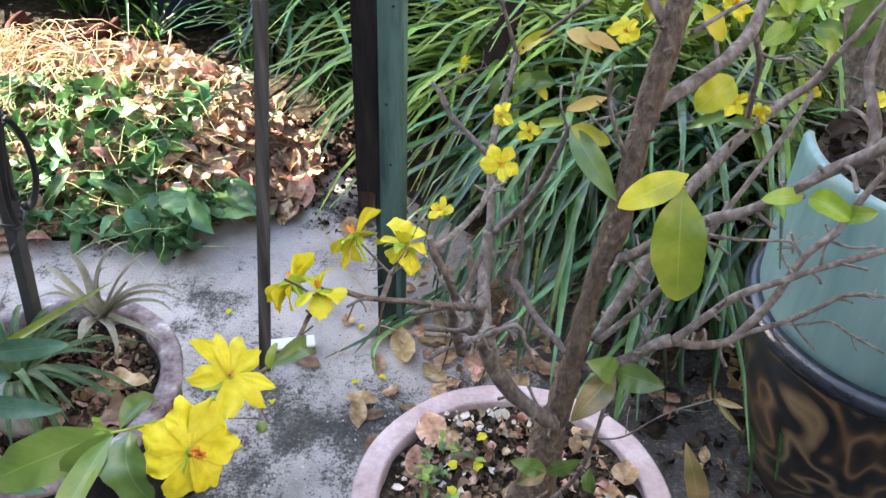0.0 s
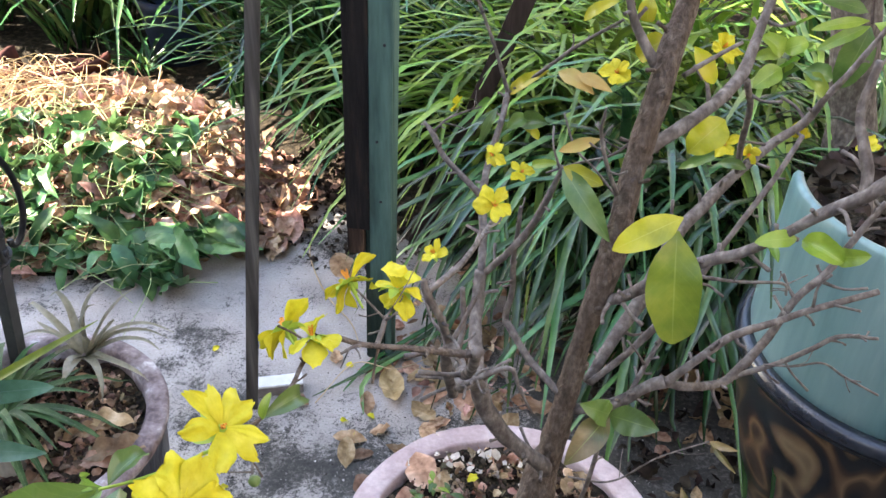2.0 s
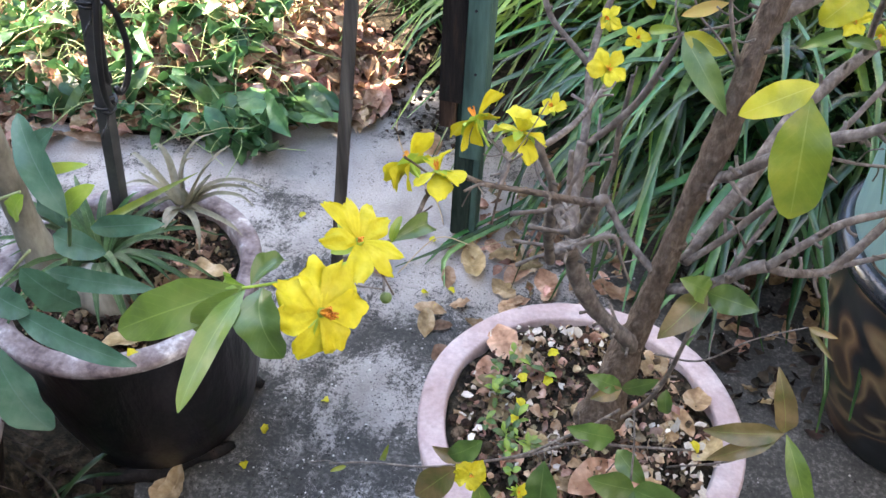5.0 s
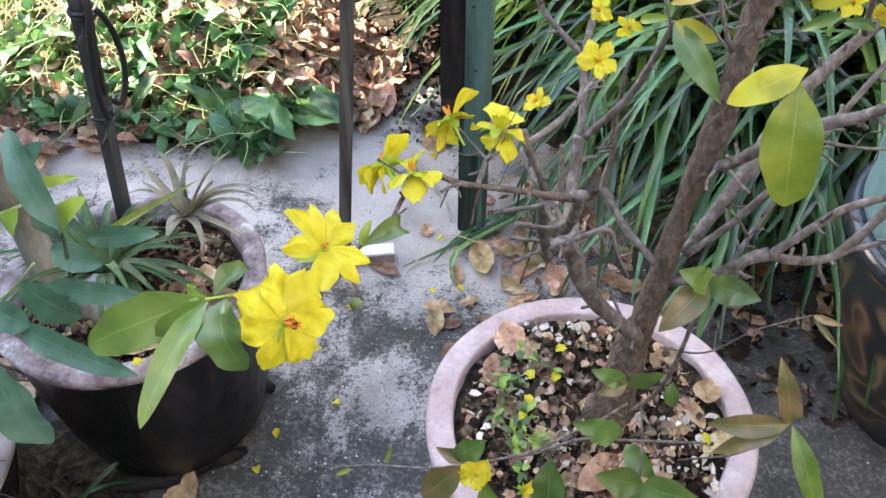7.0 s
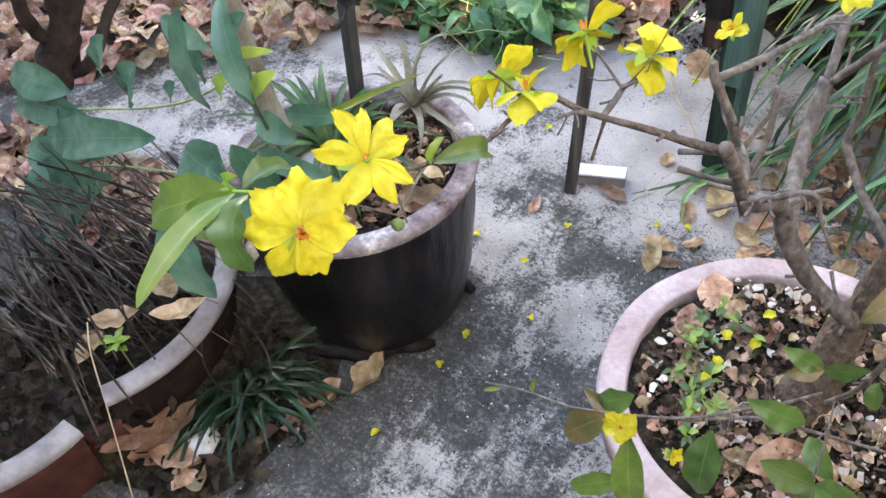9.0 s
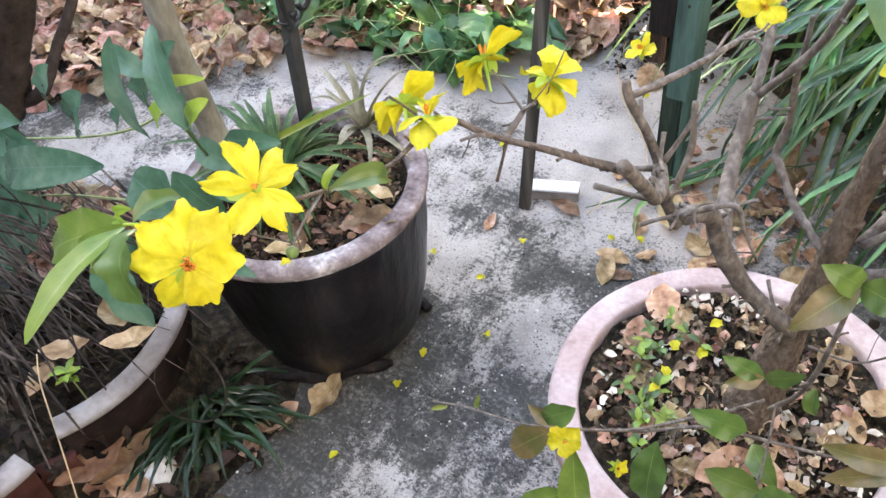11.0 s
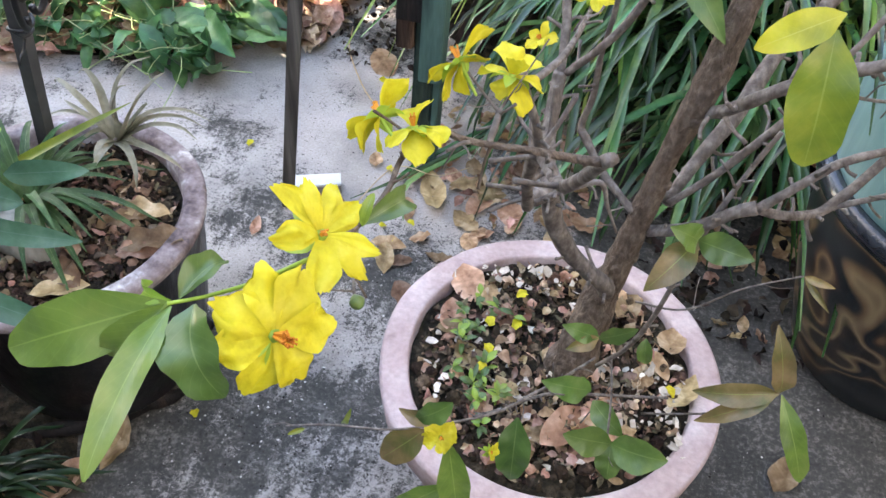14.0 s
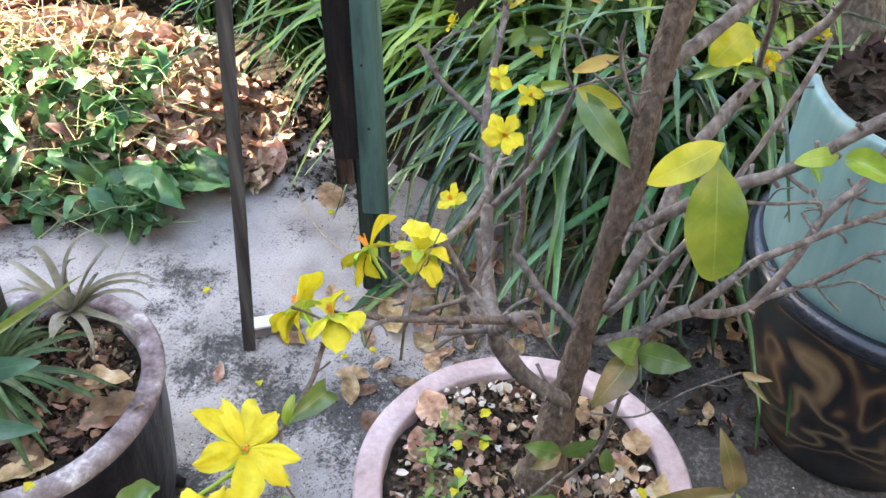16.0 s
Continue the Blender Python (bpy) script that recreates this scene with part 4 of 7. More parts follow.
def petal(centre, tip, width, axis, r, ruffle=0.25):
    """One clawed, ruffled petal with a notched end, arching from the flower's centre to its tip."""
    centre, tip = Vector(centre), Vector(tip)
    long = (tip - centre).length
    out = (tip - centre) / long
    up = (axis - out * axis.dot(out)).normalized()
    side = out.cross(up)
    sd, arch, cup = r.uniform(0, 50), r.uniform(0.05, 0.16), r.uniform(-0.25, 0.55)
    skew = r.uniform(-0.12, 0.12)
    rows, cols = 13, 11
    verts, faces, uv = [], [], []
    for j in range(rows):
        t = j / (rows - 1)
        w = width / 2 * (0.17 + 0.83 * math.sin(min(1.0, t / 0.68) * math.pi / 2) ** 1.3) * (1 - 0.42 * max(0.0, (t - 0.70) / 0.30) ** 2)
        for c in range(cols):
            u = c / (cols - 1) * 2 - 1
            end = 1 - 0.16 * abs(u) ** 2.2 + 0.14 * noise.noise(Vector((u * 2.6, sd, 0))) + 0.05 * noise.noise(Vector((u * 8, sd, 3)))
            reach = long * t * (1 + (end - 1) * t * t)
            lift = long * arch * math.sin(t * math.pi) + cup * w * u * u * t
            lift += ruffle * w * t * (noise.noise(Vector((u * 2.2, t * 2.6, sd + 9))) + 0.5 * noise.noise(Vector((u * 5.0, t * 3.0, sd + 4))))
            lift += 0.035 * width * math.cos(u * 11) * (1 - t) * t * 2
            edge = 1 + 0.10 * noise.noise(Vector((t * 5, sd, u)))
            verts.append(centre + out * reach + side * (u * w * edge + skew * long * math.sin(t * math.pi) * 0.5) + up * lift)
            uv.append((0.5 + u / 2, t))
    for j in range(rows - 1):
        for c in range(cols - 1):
            a0 = j * cols + c
            faces.append((a0, a0 + 1, a0 + cols + 1, a0 + cols))
    return Shape().add(verts, faces, uv)


flower_count = [0]


def flower(at, axis, petals, tuft=0.006, spread=0.0022, filaments=22, ruffle=0.25):
    """Petals given by tip and width round an orange tuft of stamens, over pointed green sepals."""
    flower_count[0] += 1
    r = random.Random(100 + flower_count[0])
    at, axis = Vector(at), Vector(axis).normalized()
    f = new("flower")
    f.empty_display_size = 0.01
    f.location = at
    f.parent = tree
    f.matrix_parent_inverse = Matrix.Translation(tree.location).inverted()

    def piece(name, shape, mat, label=""):
        ob = new(name, shape.mesh(name, mat))
        if label:
            tagged(ob, label)
        ob.parent = f
        ob.matrix_parent_inverse = Matrix.Translation(at).inverted()

    size = max((Vector(tip) - at).length for tip, width in petals)
    for tip, width in petals:
        piece("petal", petal(at, tip, width, axis, r, ruffle), "petal")
    m = Matrix.Translation(at) @ axis.to_track_quat("Z", "Y").to_matrix().to_4x4()
    s = Shape()
    for i in range(filaments):
        a, q = r.uniform(0, 6.28), spread * math.sqrt(r.random())
        e = Vector((math.cos(a) * q, math.sin(a) * q, tuft * r.uniform(0.75, 1.1)))
        tube(s, [(*(m @ Vector((e.x * 0.3, e.y * 0.3, 0))), 0.00022), (*(m @ Vector((e.x * 0.7, e.y * 0.7, e.z * 0.6))), 0.00022), (*(m @ (e * 0.95)), 0.00030), (*(m @ e), 0.00055)], sides=5, steps=2)
    piece("stamen_tuft", s, "stamen", "orange tuft of stamens")
    s = Shape()
    for i in range(5):
        a = 2 * math.pi * i / 5 + 0.5
        out = Vector((math.cos(a), math.sin(a), -0.35))
        leaf_between(s, m @ Vector((0, 0, -0.0006)), m @ (out * size * 0.52), size * 0.30, facing=m.to_3x3() @ Vector((0, 0, 1)), fold=0.4)
    tube(s, [(*(m @ Vector((0, 0, 0.001))), size * 0.10), (*(m @ Vector((0, 0, -0.22 * size))), size * 0.05), (*(m @ Vector((0, 0.1 * size, -0.8 * size))), size * 0.03)], sides=6, steps=2)
    piece("calyx", s, "sepal", "green sepals and stalk")


def small_flower(at, size, face=None):
    """A five-petalled flower, half open and nodding as it happens."""
    r = random.Random(300 + flower_count[0])
    ax = Vector(face if face else (r.uniform(-0.8, 0.8), r.uniform(-0.8, 0.2), r.uniform(-0.1, 0.9))).normalized()
    m = Matrix.Translation(at) @ ax.to_track_quat("Z", "Y").to_matrix().to_4x4() @ pose(0, 0, 0, 0, 0, r.uniform(0, 72))
    open_by, petals = r.uniform(0.05, 0.55), []
    for i in range(5):
        a = 2 * math.pi * i / 5 + r.uniform(-0.25, 0.25)
        long = size / 2 * r.uniform(0.75, 1.15)
        el = open_by + r.uniform(-0.35, 0.35)
        petals.append((m @ (Vector((math.cos(a) * math.cos(el), math.sin(a) * math.cos(el), math.sin(el))) * long), size * r.uniform(0.30, 0.44)))
    flower(at, ax, petals, tuft=size * 0.2, spread=size * 0.07, filaments=12, ruffle=0.4)


flower((0.1960, 0.6965, 0.8518), (0.42, -0.30, 0.72),
       [((0.1801, 0.7011, 0.8650), 0.0074), ((0.1882, 0.7073, 0.8645), 0.0065), ((0.1948, 0.7135, 0.8580), 0.0076), ((0.2043, 0.7107, 0.8543), 0.0083),
        ((0.1864, 0.6818, 0.8622), 0.0095), ((0.2023, 0.6774, 0.8480), 0.0110), ((0.2110, 0.6918, 0.8420), 0.0087), ((0.2140, 0.6990, 0.8460), 0.0072)],
       tuft=0.0060, spread=0.0012, filaments=7, ruffle=0.62)
flower((0.1940, 0.6610, 0.8468), (0.72, -0.42, 0.55),
       [((0.1868, 0.6721, 0.8622), 0.0150), ((0.1785, 0.6585, 0.8600), 0.0140), ((0.1799, 0.6487, 0.8511), 0.0135), ((0.1882, 0.6490, 0.8316), 0.0135),
        ((0.2010, 0.6590, 0.8290), 0.0135), ((0.1980, 0.6795, 0.8560), 0.0155), ((0.2065, 0.6740, 0.8420), 0.0150)],
       tuft=0.0085, spread=0.0026, filaments=34, ruffle=0.55)
flower((0.1860, 0.7960, 0.8175), (-0.55, 0.70, 0.15),
       [((0.1940, 0.8100, 0.8270), 0.0163), ((0.1740, 0.7880, 0.8100), 0.0137), ((0.1830, 0.7800, 0.8110), 0.0130), ((0.1920, 0.7790, 0.8140), 0.0117), ((0.1890, 0.8080, 0.8200), 0.0123)],
       tuft=0.0075, spread=0.0016, filaments=14)
flower((0.2010, 0.7930, 0.8175), (-0.25, 0.45, 0.75),
       [((0.2060, 0.8020, 0.8260), 0.0117), ((0.2150, 0.7850, 0.8180), 0.0169), ((0.1940, 0.7790, 0.8170), 0.0117), ((0.1930, 0.8050, 0.8160), 0.0104), ((0.2080, 0.7770, 0.8130), 0.0130)],
       tuft=0.0055, spread=0.0016, filaments=12)
flower((0.2125, 0.8250, 0.8300), (-0.50, 0.60, 0.45),
       [((0.2230, 0.8400, 0.8390), 0.0182), ((0.2000, 0.8220, 0.8190), 0.0143), ((0.2090, 0.8120, 0.8190), 0.0130), ((0.2240, 0.8250, 0.8340), 0.0156), ((0.2190, 0.8140, 0.8230), 0.0123)],
       tuft=0.0075, spread=0.0018, filaments=16)
flower((0.2325, 0.8470, 0.8120), (0.10, 0.35, 0.85),
       [((0.2270, 0.8640, 0.8180), 0.0163), ((0.2170, 0.8500, 0.8090), 0.0137), ((0.2420, 0.8610, 0.8130), 0.0163), ((0.2480, 0.8450, 0.8060), 0.0137),
        ((0.2410, 0.8340, 0.8010), 0.0156), ((0.2280, 0.8390, 0.8040), 0.0123), ((0.2350, 0.8430, 0.8240), 0.0117)],
       tuft=0.0050, spread=0.0018, filaments=14, ruffle=0.5)
small_flower((0.236, 0.950, 0.765), 0.0210, (-0.3, -0.4, 0.7))
small_flower((0.259, 1.115, 0.705), 0.0400, (0.15, -0.55, 0.55))
small_flower((0.199, 1.295, 0.712), 0.0242)
small_flower((0.249, 1.200, 0.708), 0.0290, (-0.5, -0.5, 0.4))
small_flower((0.276, 1.190, 0.698), 0.0250, (0.4, -0.4, 0.6))
small_flower((0.362, 1.360, 0.734), 0.0400, (-0.3, -0.5, 0.5))
small_flower((0.470, 1.400, 0.756), 0.0410, (0.3, -0.5, 0.6))
small_flower((0.486, 1.350, 0.666), 0.0350, (-0.2, -0.6, 0.4))
small_flower((0.517, 1.360, 0.653), 0.0294)
small_flower((0.570, 1.400, 0.666), 0.0306)
small_flower((0.420, 1.220, 0.870), 0.0229)
small_flower((0.548, 1.120, 0.790), 0.0219)
small_flower((0.205, 0.905, 0.384), 0.0390, (0.25, -0.7, 0.65))
small_flower((0.247, 0.920, 0.351), 0.0240, (0.6, -0.2, 0.3))

# ---------------------------------------------------------------- second pot with sapling
LPOT = (-0.320, 1.135, 0.0)
pot2 = thing("glazed_pot", "dark brown glazed ribbed pot with a limed rim, standing on concrete", "pot", at=LPOT)
prof = [(0.0, 0.022), (0.124, 0.022), (0.131, 0.030), (0.148, 0.10), (0.163, 0.20), (0.169, 0.27), (0.172, 0.283)]
s = lathe(Shape(), prof, LPOT, sides=96, wobble=0.012)
part("body", s, "pot_dark", pot2)
s = lathe(Shape(), [(0.171, 0.281), (0.176, 0.285), (0.1775, 0.294), (0.1745, 0.300), (0.154, 0.302), (0.149, 0.297), (0.146, 0.27), (0.142, 0.22)], LPOT, sides=96, wobble=0.012)
part("rim", s, "lime", pot2, "pale limed pot rim")
s = Shape()
verts, faces = [], []
for j in range(K):
    for i in range(K):
        x, y = (i / (K - 1) * 2 - 1), (j / (K - 1) * 2 - 1)
        r = max(abs(x), abs(y))
        h = math.hypot(x, y) or 1
        x, y = x * r / h, y * r / h
        verts.append((LPOT[0] + x * 0.147, LPOT[1] + y * 0.147, 0.274 + 0.012 * noise.noise(Vector((x * 6, y * 6, 4)))))
for j in range(K - 1):
    for i in range(K - 1):
        faces.append((j * K + i, j * K + i + 1, (j + 1) * K + i + 1, (j + 1) * K + i))
s.add(verts, faces)
solo("potting_soil", s, "soil", "dark soil with bark chips in the glazed pot", "soil")

# rotten sticks under the dark pot
for pts in (((-0.372, 0.975, 0.009, 0.007), (-0.340, 0.990, 0.011, 0.011), (-0.270, 1.028, 0.011, 0.012), (-0.213, 1.076, 0.011, 0.011), (-0.192, 1.096, 0.009, 0.006)),
            ((-0.430, 1.190, 0.009, 0.008), (-0.350, 1.210, 0.011, 0.011), (-0.240, 1.215, 0.011, 0.011), (-0.200, 1.210, 0.009, 0.007))):
    s = tube(Shape(), pts, sides=10, rough=0.45, steps=6)
    solo("wooden_stick", s, "char", "dark rotten stick lying under the glazed pot", "stick")

# ---------------------------------------------------------------- posts and stakes
post = thing("timber_post", "charred dark timber post with a faded green batten, upright on concrete", "post", at=(0.01, 1.66, 0))
lean = Matrix(((1, 0, 0.028, 0), (0, 1, 0, 0), (0, 0, 1, 0), (0, 0, 0, 1)))
s = box(Shape(), (-0.016, 1.652, 0.0), (0.0195, 1.70, 1.5), lean, 0.003)
part("post", s, "mossy", post, "dark mossy green painted post", smooth=False)
s = box(Shape(), (0.020, 1.650, 0.0), (0.0315, 1.69, 1.5), lean, 0.002)
part("batten", s, "green_paint", post, "faded green painted batten", smooth=False)
s = box(Shape(), (-0.005, 1.640, 0.19), (0.0315, 1.6495, 1.5), lean, 0.002)
part("batten", s, "green_paint", post, "faded green painted batten", smooth=False)
for x, z in ((0.006, 1.02), (0.016, 0.96), (0.010, 0.79), (0.020, 0.63), (0.008, 0.47), (0.014, 0.36)):
    s = Shape()
    tube(s, [(x + 0.028 * z, 1.6402, z, 0.0026), (x + 0.028 * z, 1.6385, z, 0.0022)], sides=8, steps=1)
    part("nail", s, "rubber", post, "dark nail head")
s = box(Shape(), (-0.046, 1.645, 0.245), (-0.0165, 1.69, 1.5), lean, 0.003)
part("board", s, "rot", post, "rotten dark board with peeled edge", smooth=False)
s = box(Shape(), (-0.0455, 1.641, 0.30), (-0.0056, 1.6445, 1.5), lean, 0.001)
part("board", s, "char", post, "charred black board", smooth=False)

s = box(Shape(), (-0.019, -0.014, 0), (0.019, 0.014, 1.15), Matrix.Translation((0.0, 2.05, 0.0)) @ pose(0, 0, 0, 0, 20, 0), 0.003)
solo("leaning_plank", s, "brace", "dark brown plank leaning through the grass", "plank", smooth=False)

s = box(Shape(), (-0.010, -0.005, 0), (0.010, 0.005, 1.25), Matrix.Translation((-0.183, 1.487, 0.0)) @ pose(0, 0, 0, -1.0, 6.3, 12), 0.0015)
solo("thin_stake", s, "stake", "thin weathered wooden stake standing beside a white tile offcut", "stake", smooth=False)
tile = thing("tile_offcut", "white glazed tile offcut with a dirty edge, lying on concrete", "tile", at=(-0.150, 1.538, 0))
s = box(Shape(), (-0.043, -0.014, 0), (0.043, 0.014, 0.020), pose(-0.150, 1.538, 0, 0, 0, 20), 0.0015)
part("body", s, "grey_rim", tile, "grey mortar-stained edge", smooth=False)
s = box(Shape(), (-0.0435, -0.0145, 0.0202), (0.0435, 0.0145, 0.025), pose(-0.150, 1.538, 0, 0, 0, 20), 0.001)
part("glaze", s, "white_tile", tile, "white glazed face", smooth=False)

rod = thing("steel_rod", "dark steel angle rod with black ties, stuck in the glazed pot", "rod", at=(-0.38, 1.225, 0.27))
rm = Matrix.Translation((-0.38, 1.228, 0.26)) @ Vector((0.063, -0.025, 0.334)).to_track_quat("Z", "Y").to_matrix().to_4x4() @ pose(0, 0, 0, 0, 0, 20)
s = box(Shape(), (-0.008, -0.002, 0), (0.008, 0.002, 0.75), rm)
box(s, (-0.008, 0.0021, 0), (-0.005, 0.013, 0.75), rm)
part("angle_bar", s, "steel", rod, smooth=False)
for z0, loops in ((0.235, 2), (0.385, 3)):
    s = Shape()
    r = random.Random(int(z0 * 1000))
    pts = []
    for i in range(loops * 8 + 1):
        a = i / 8 * 2 * math.pi
        rr = 0.0115 + r.uniform(-0.001, 0.003)
        pts.append((*(rm @ Vector((rr * math.cos(a), rr * math.sin(a) + 0.004, z0 + 0.004 * math.sin(a * 0.7) + 0.006 * i / 8))), 0.0022))
    for d in ((-0.016, -0.006, -0.008), (-0.030, -0.012, -0.002), (-0.036, -0.012, -0.012)):
        pts.append((*(rm @ Vector((d[0], d[1], z0 + d[2]))), 0.0016))
    tube(s, pts, sides=6, steps=2)
    part("tie", s, "rubber", rod, "black wire tie")
for side, wide, top, low in ((-1, 0.020, 0.42, 0.245), (1, 0.024, 0.40, 0.255), (-1, 0.012, 0.40, 0.29)):
    s = Shape()
    pts = []
    for i in range(13):
        a = i / 12 * 2 * math.pi
        pts.append((*(rm @ Vector((side * (0.006 + wide * (0.5 - 0.5 * math.cos(a))), -0.010 - 0.006 * math.sin(a * 0.5), (top + low) / 2 + (top - low) / 2 * math.cos(a * 0.5 + 0.3) * (1 if i < 7 else 0.8) + 0.01 * math.sin(a)))), 0.0040))
    tube(s, pts, sides=6, steps=3)
    part("strap_loop", s, "rubber", rod, "hanging loop of black strap")

# ---------------------------------------------------------------- big glazed pot with turquoise pot inside
BIG = (0.790, 1.440, 0.0)
big = thing("glazed_urn", "large dark glazed urn with swirling brown pattern and black rim", "pot", at=BIG)
s = lathe(Shape(), [(0.0, 0.0), (0.13, 0.0), (0.137, 0.008), (0.158, 0.08), (0.180, 0.16), (0.193, 0.23), (0.195, 0.29), (0.190, 0.315)], BIG, sides=96)
part("body", s, "marble", big)
s = lathe(Shape(), [(0.190, 0.312), (0.204, 0.314), (0.214, 0.324), (0.216, 0.336), (0.208, 0.348), (0.198, 0.349), (0.192, 0.342), (0.190, 0.30), (0.188, 0.25)], BIG, sides=96)
part("rim", s, "glaze_rim", big, "shiny black rim")
TQ = (0.780, 1.447, 0.0)
turq = thing("turquoise_pot", "turquoise glazed pot with a broken rim standing inside the dark urn", "pot", at=TQ)


def broken_edge(s):
    """Lowers the far side of the rim, where it is broken away."""
    for k, (x, y, z) in enumerate(s.v):
        a = math.degrees(math.atan2(y - TQ[1], x - TQ[0]))
        if 0 < a < 172 and z > 0.45:
            drop = 0.13 * min(1, a / 25, (172 - a) / 22) + 0.01 * noise.noise(Vector((a * 0.1, 0, 0)))
            s.v[k] = (x, y, max(0.45 + (z - 0.45) * 0.02, z - drop))
    return s


s = lathe(Shape(), [(0.0, 0.24), (0.175, 0.24), (0.186, 0.30), (0.187, 0.42), (0.184, 0.56)], TQ, sides=96, wobble=0.012)
part("body", broken_edge(s), "turq", turq)
s = lathe(Shape(), [(0.184, 0.56), (0.1845, 0.574), (0.180, 0.580), (0.173, 0.578), (0.171, 0.56), (0.168, 0.45)], TQ, sides=96, wobble=0.012)
part("rim", broken_edge(s), "turq", turq)
s = Shape()
lathe(s, [(0.0, 0.580), (0.06, 0.577), (0.12, 0.562), (0.168, 0.540), (0.175, 0.45)], TQ, sides=48, wobble=0.05)
solo("potting_soil", s, "soil", "dark soil and dry litter in the turquoise pot", "soil")

# ---------------------------------------------------------------- broken terracotta pot with twigs
BP = (-0.62, 0.83, 0.0)
broken = thing("broken_terracotta_pot", "broken terracotta pot with grey crusted rim, holding dry twigs", "pot", at=BP)
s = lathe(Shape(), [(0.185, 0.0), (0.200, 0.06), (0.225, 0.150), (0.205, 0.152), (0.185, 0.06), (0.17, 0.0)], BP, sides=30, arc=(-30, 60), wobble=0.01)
# wall coloured as if in deep shade under its rim
part("wall", s, "terracotta_shaded", broken)
s = lathe(Shape(), [(0.205, 0.1505), (0.226, 0.149), (0.230, 0.155), (0.226, 0.162), (0.202, 0.165), (0.197, 0.161), (0.198, 0.154), (0.205, 0.1505)], BP, sides=30, arc=(-30, 60), wobble=0.012)
part("rim", s, "grey_rim", broken, "pale grey crusted rim")
s = lathe(Shape(), [(0.0, 0.10), (0.12, 0.09), (0.19, 0.06), (0.23, 0.0)], BP, sides=40, wobble=0.06)
solo("potting_soil", s, "soil", "dark soil spilling from the broken pot", "soil")
s = lathe(Shape(), [(0.19, 0.0), (0.20, 0.045), (0.215, 0.05), (0.225, 0.0)], (-0.72, 0.60, 0), sides=20, arc=(20, 80), wobble=0.02)
solo("terracotta_shard", s, "terracotta", "curved terracotta shard lying on the ground", "shard")
# dark soil patch that also stands in for the shade between the pots
s = Shape()
ring = [(0.0, 0.020), (0.5, 0.016), (0.8, 0.010), (1.0, 0.0)]
for k in range(40):
    b = 2 * math.pi * k / 40
    q = 1 + 0.22 * noise.noise(Vector((math.cos(b) * 2.2, math.sin(b) * 2.2, 5)))
    s.v += [(-0.445 + 0.175 * f * q * math.cos(b), 0.875 + 0.215 * f * q * math.sin(b), h + 0.004 * noise.noise(Vector((f * 9, b * 4, 2))) * (f < 1)) for f, h in ring]
s.f = [(k * 4 + i, ((k + 1) % 40) * 4 + i, ((k + 1) % 40) * 4 + i + 1, k * 4 + i + 1) for k in range(40) for i in range(3)]
s.uv = [(0.5, 0.0)] * len(s.v)
solo("dark_soil_patch", s, "soil", "dark soil on the ground between the pots, also standing in for shade", "soil")
# the far end of the broken ring: a low torn wall and another length of rim
s = lathe(Shape(), [(0.205, 0.0), (0.212, 0.06), (0.218, 0.085), (0.204, 0.088), (0.190, 0.05), (0.185, 0.0)], BP, sides=16, arc=(-62, -31), wobble=0.05)
part("wall", s, "terracotta", broken, "torn reddish terracotta wall")
s = lathe(Shape(), [(0.190, 0.135), (0.222, 0.133), (0.228, 0.140), (0.224, 0.149), (0.196, 0.152), (0.190, 0.147), (0.190, 0.135)], (-0.655, 0.665, 0.0), sides=12, arc=(-32, 2), wobble=0.012)
part("rim", s, "grey_rim", broken, "pale grey crusted rim")
s = lathe(Shape(), [(0.188, 0.0), (0.200, 0.07), (0.218, 0.134), (0.200, 0.136), (0.185, 0.06), (0.175, 0.0)], (-0.655, 0.665, 0.0), sides=12, arc=(-32, 2), wobble=0.012)
part("wall", s, "terracotta", broken)
rng = random.Random(5)
bundle = thing("twig_bundle", "tangle of dry grey twigs in the broken pot", "twigs", at=(BP[0], BP[1], 0.1))
for i in range(170):
    c = Vector((BP[0] + rng.uniform(-0.22, 0.12), BP[1] + rng.uniform(-0.12, 0.22), rng.uniform(0.10, 0.24)))
    a = rng.gauss(-0.10, 0.22)
    h = rng.uniform(0.06, 0.17)
    d = Vector((math.cos(a), math.sin(a), rng.uniform(-0.30, 0.1)))
    bend = Vector((rng.uniform(-1, 1), rng.uniform(-1, 1), rng.uniform(-0.5, 1))) * 0.02
    w = rng.uniform(0.0008, 0.0024)
    s = Shape()
    tube(s, [(*(c - d * h), w), (*(c + bend), w), (*(c + d * h), w * 0.6)], sides=5, steps=3)
    part("dry_twig", s, "twig", bundle)
# ---------------------------------------------------------------- planting bed below the strap leaves
s = Shape()
NX, NY = 70, 40
for j in range(NY):
    for i in range(NX):
        x, v = -2.4 + 4.13 * i / (NX - 1), j / (NY - 1)
        near = 2.62 if x < -0.62 else 2.62 - (x + 0.62) * 1.9 if x < -0.42 else 2.24 - (x + 0.42) * 0.59 if x < 0.28 else 1.83
        near += 0.05 * noise.noise(Vector((x * 5, 2, 0))) + 0.02 * noise.noise(Vector((x * 19, 5, 0)))
        y = near + (4.28 - near) * v
        s.v.append((x, y, -0.004 + 0.030 * min(1, v * 7) + 0.012 * noise.noise(Vector((x * 7, y * 7, 0))) * min(1, v * 5)))
s.f = [(j * NX + i, j * NX + i + 1, (j + 1) * NX + i + 1, (j + 1) * NX + i) for j in range(NY - 1) for i in range(NX - 1)]
s.uv = [(0.5, 0.0)] * len(s.v)
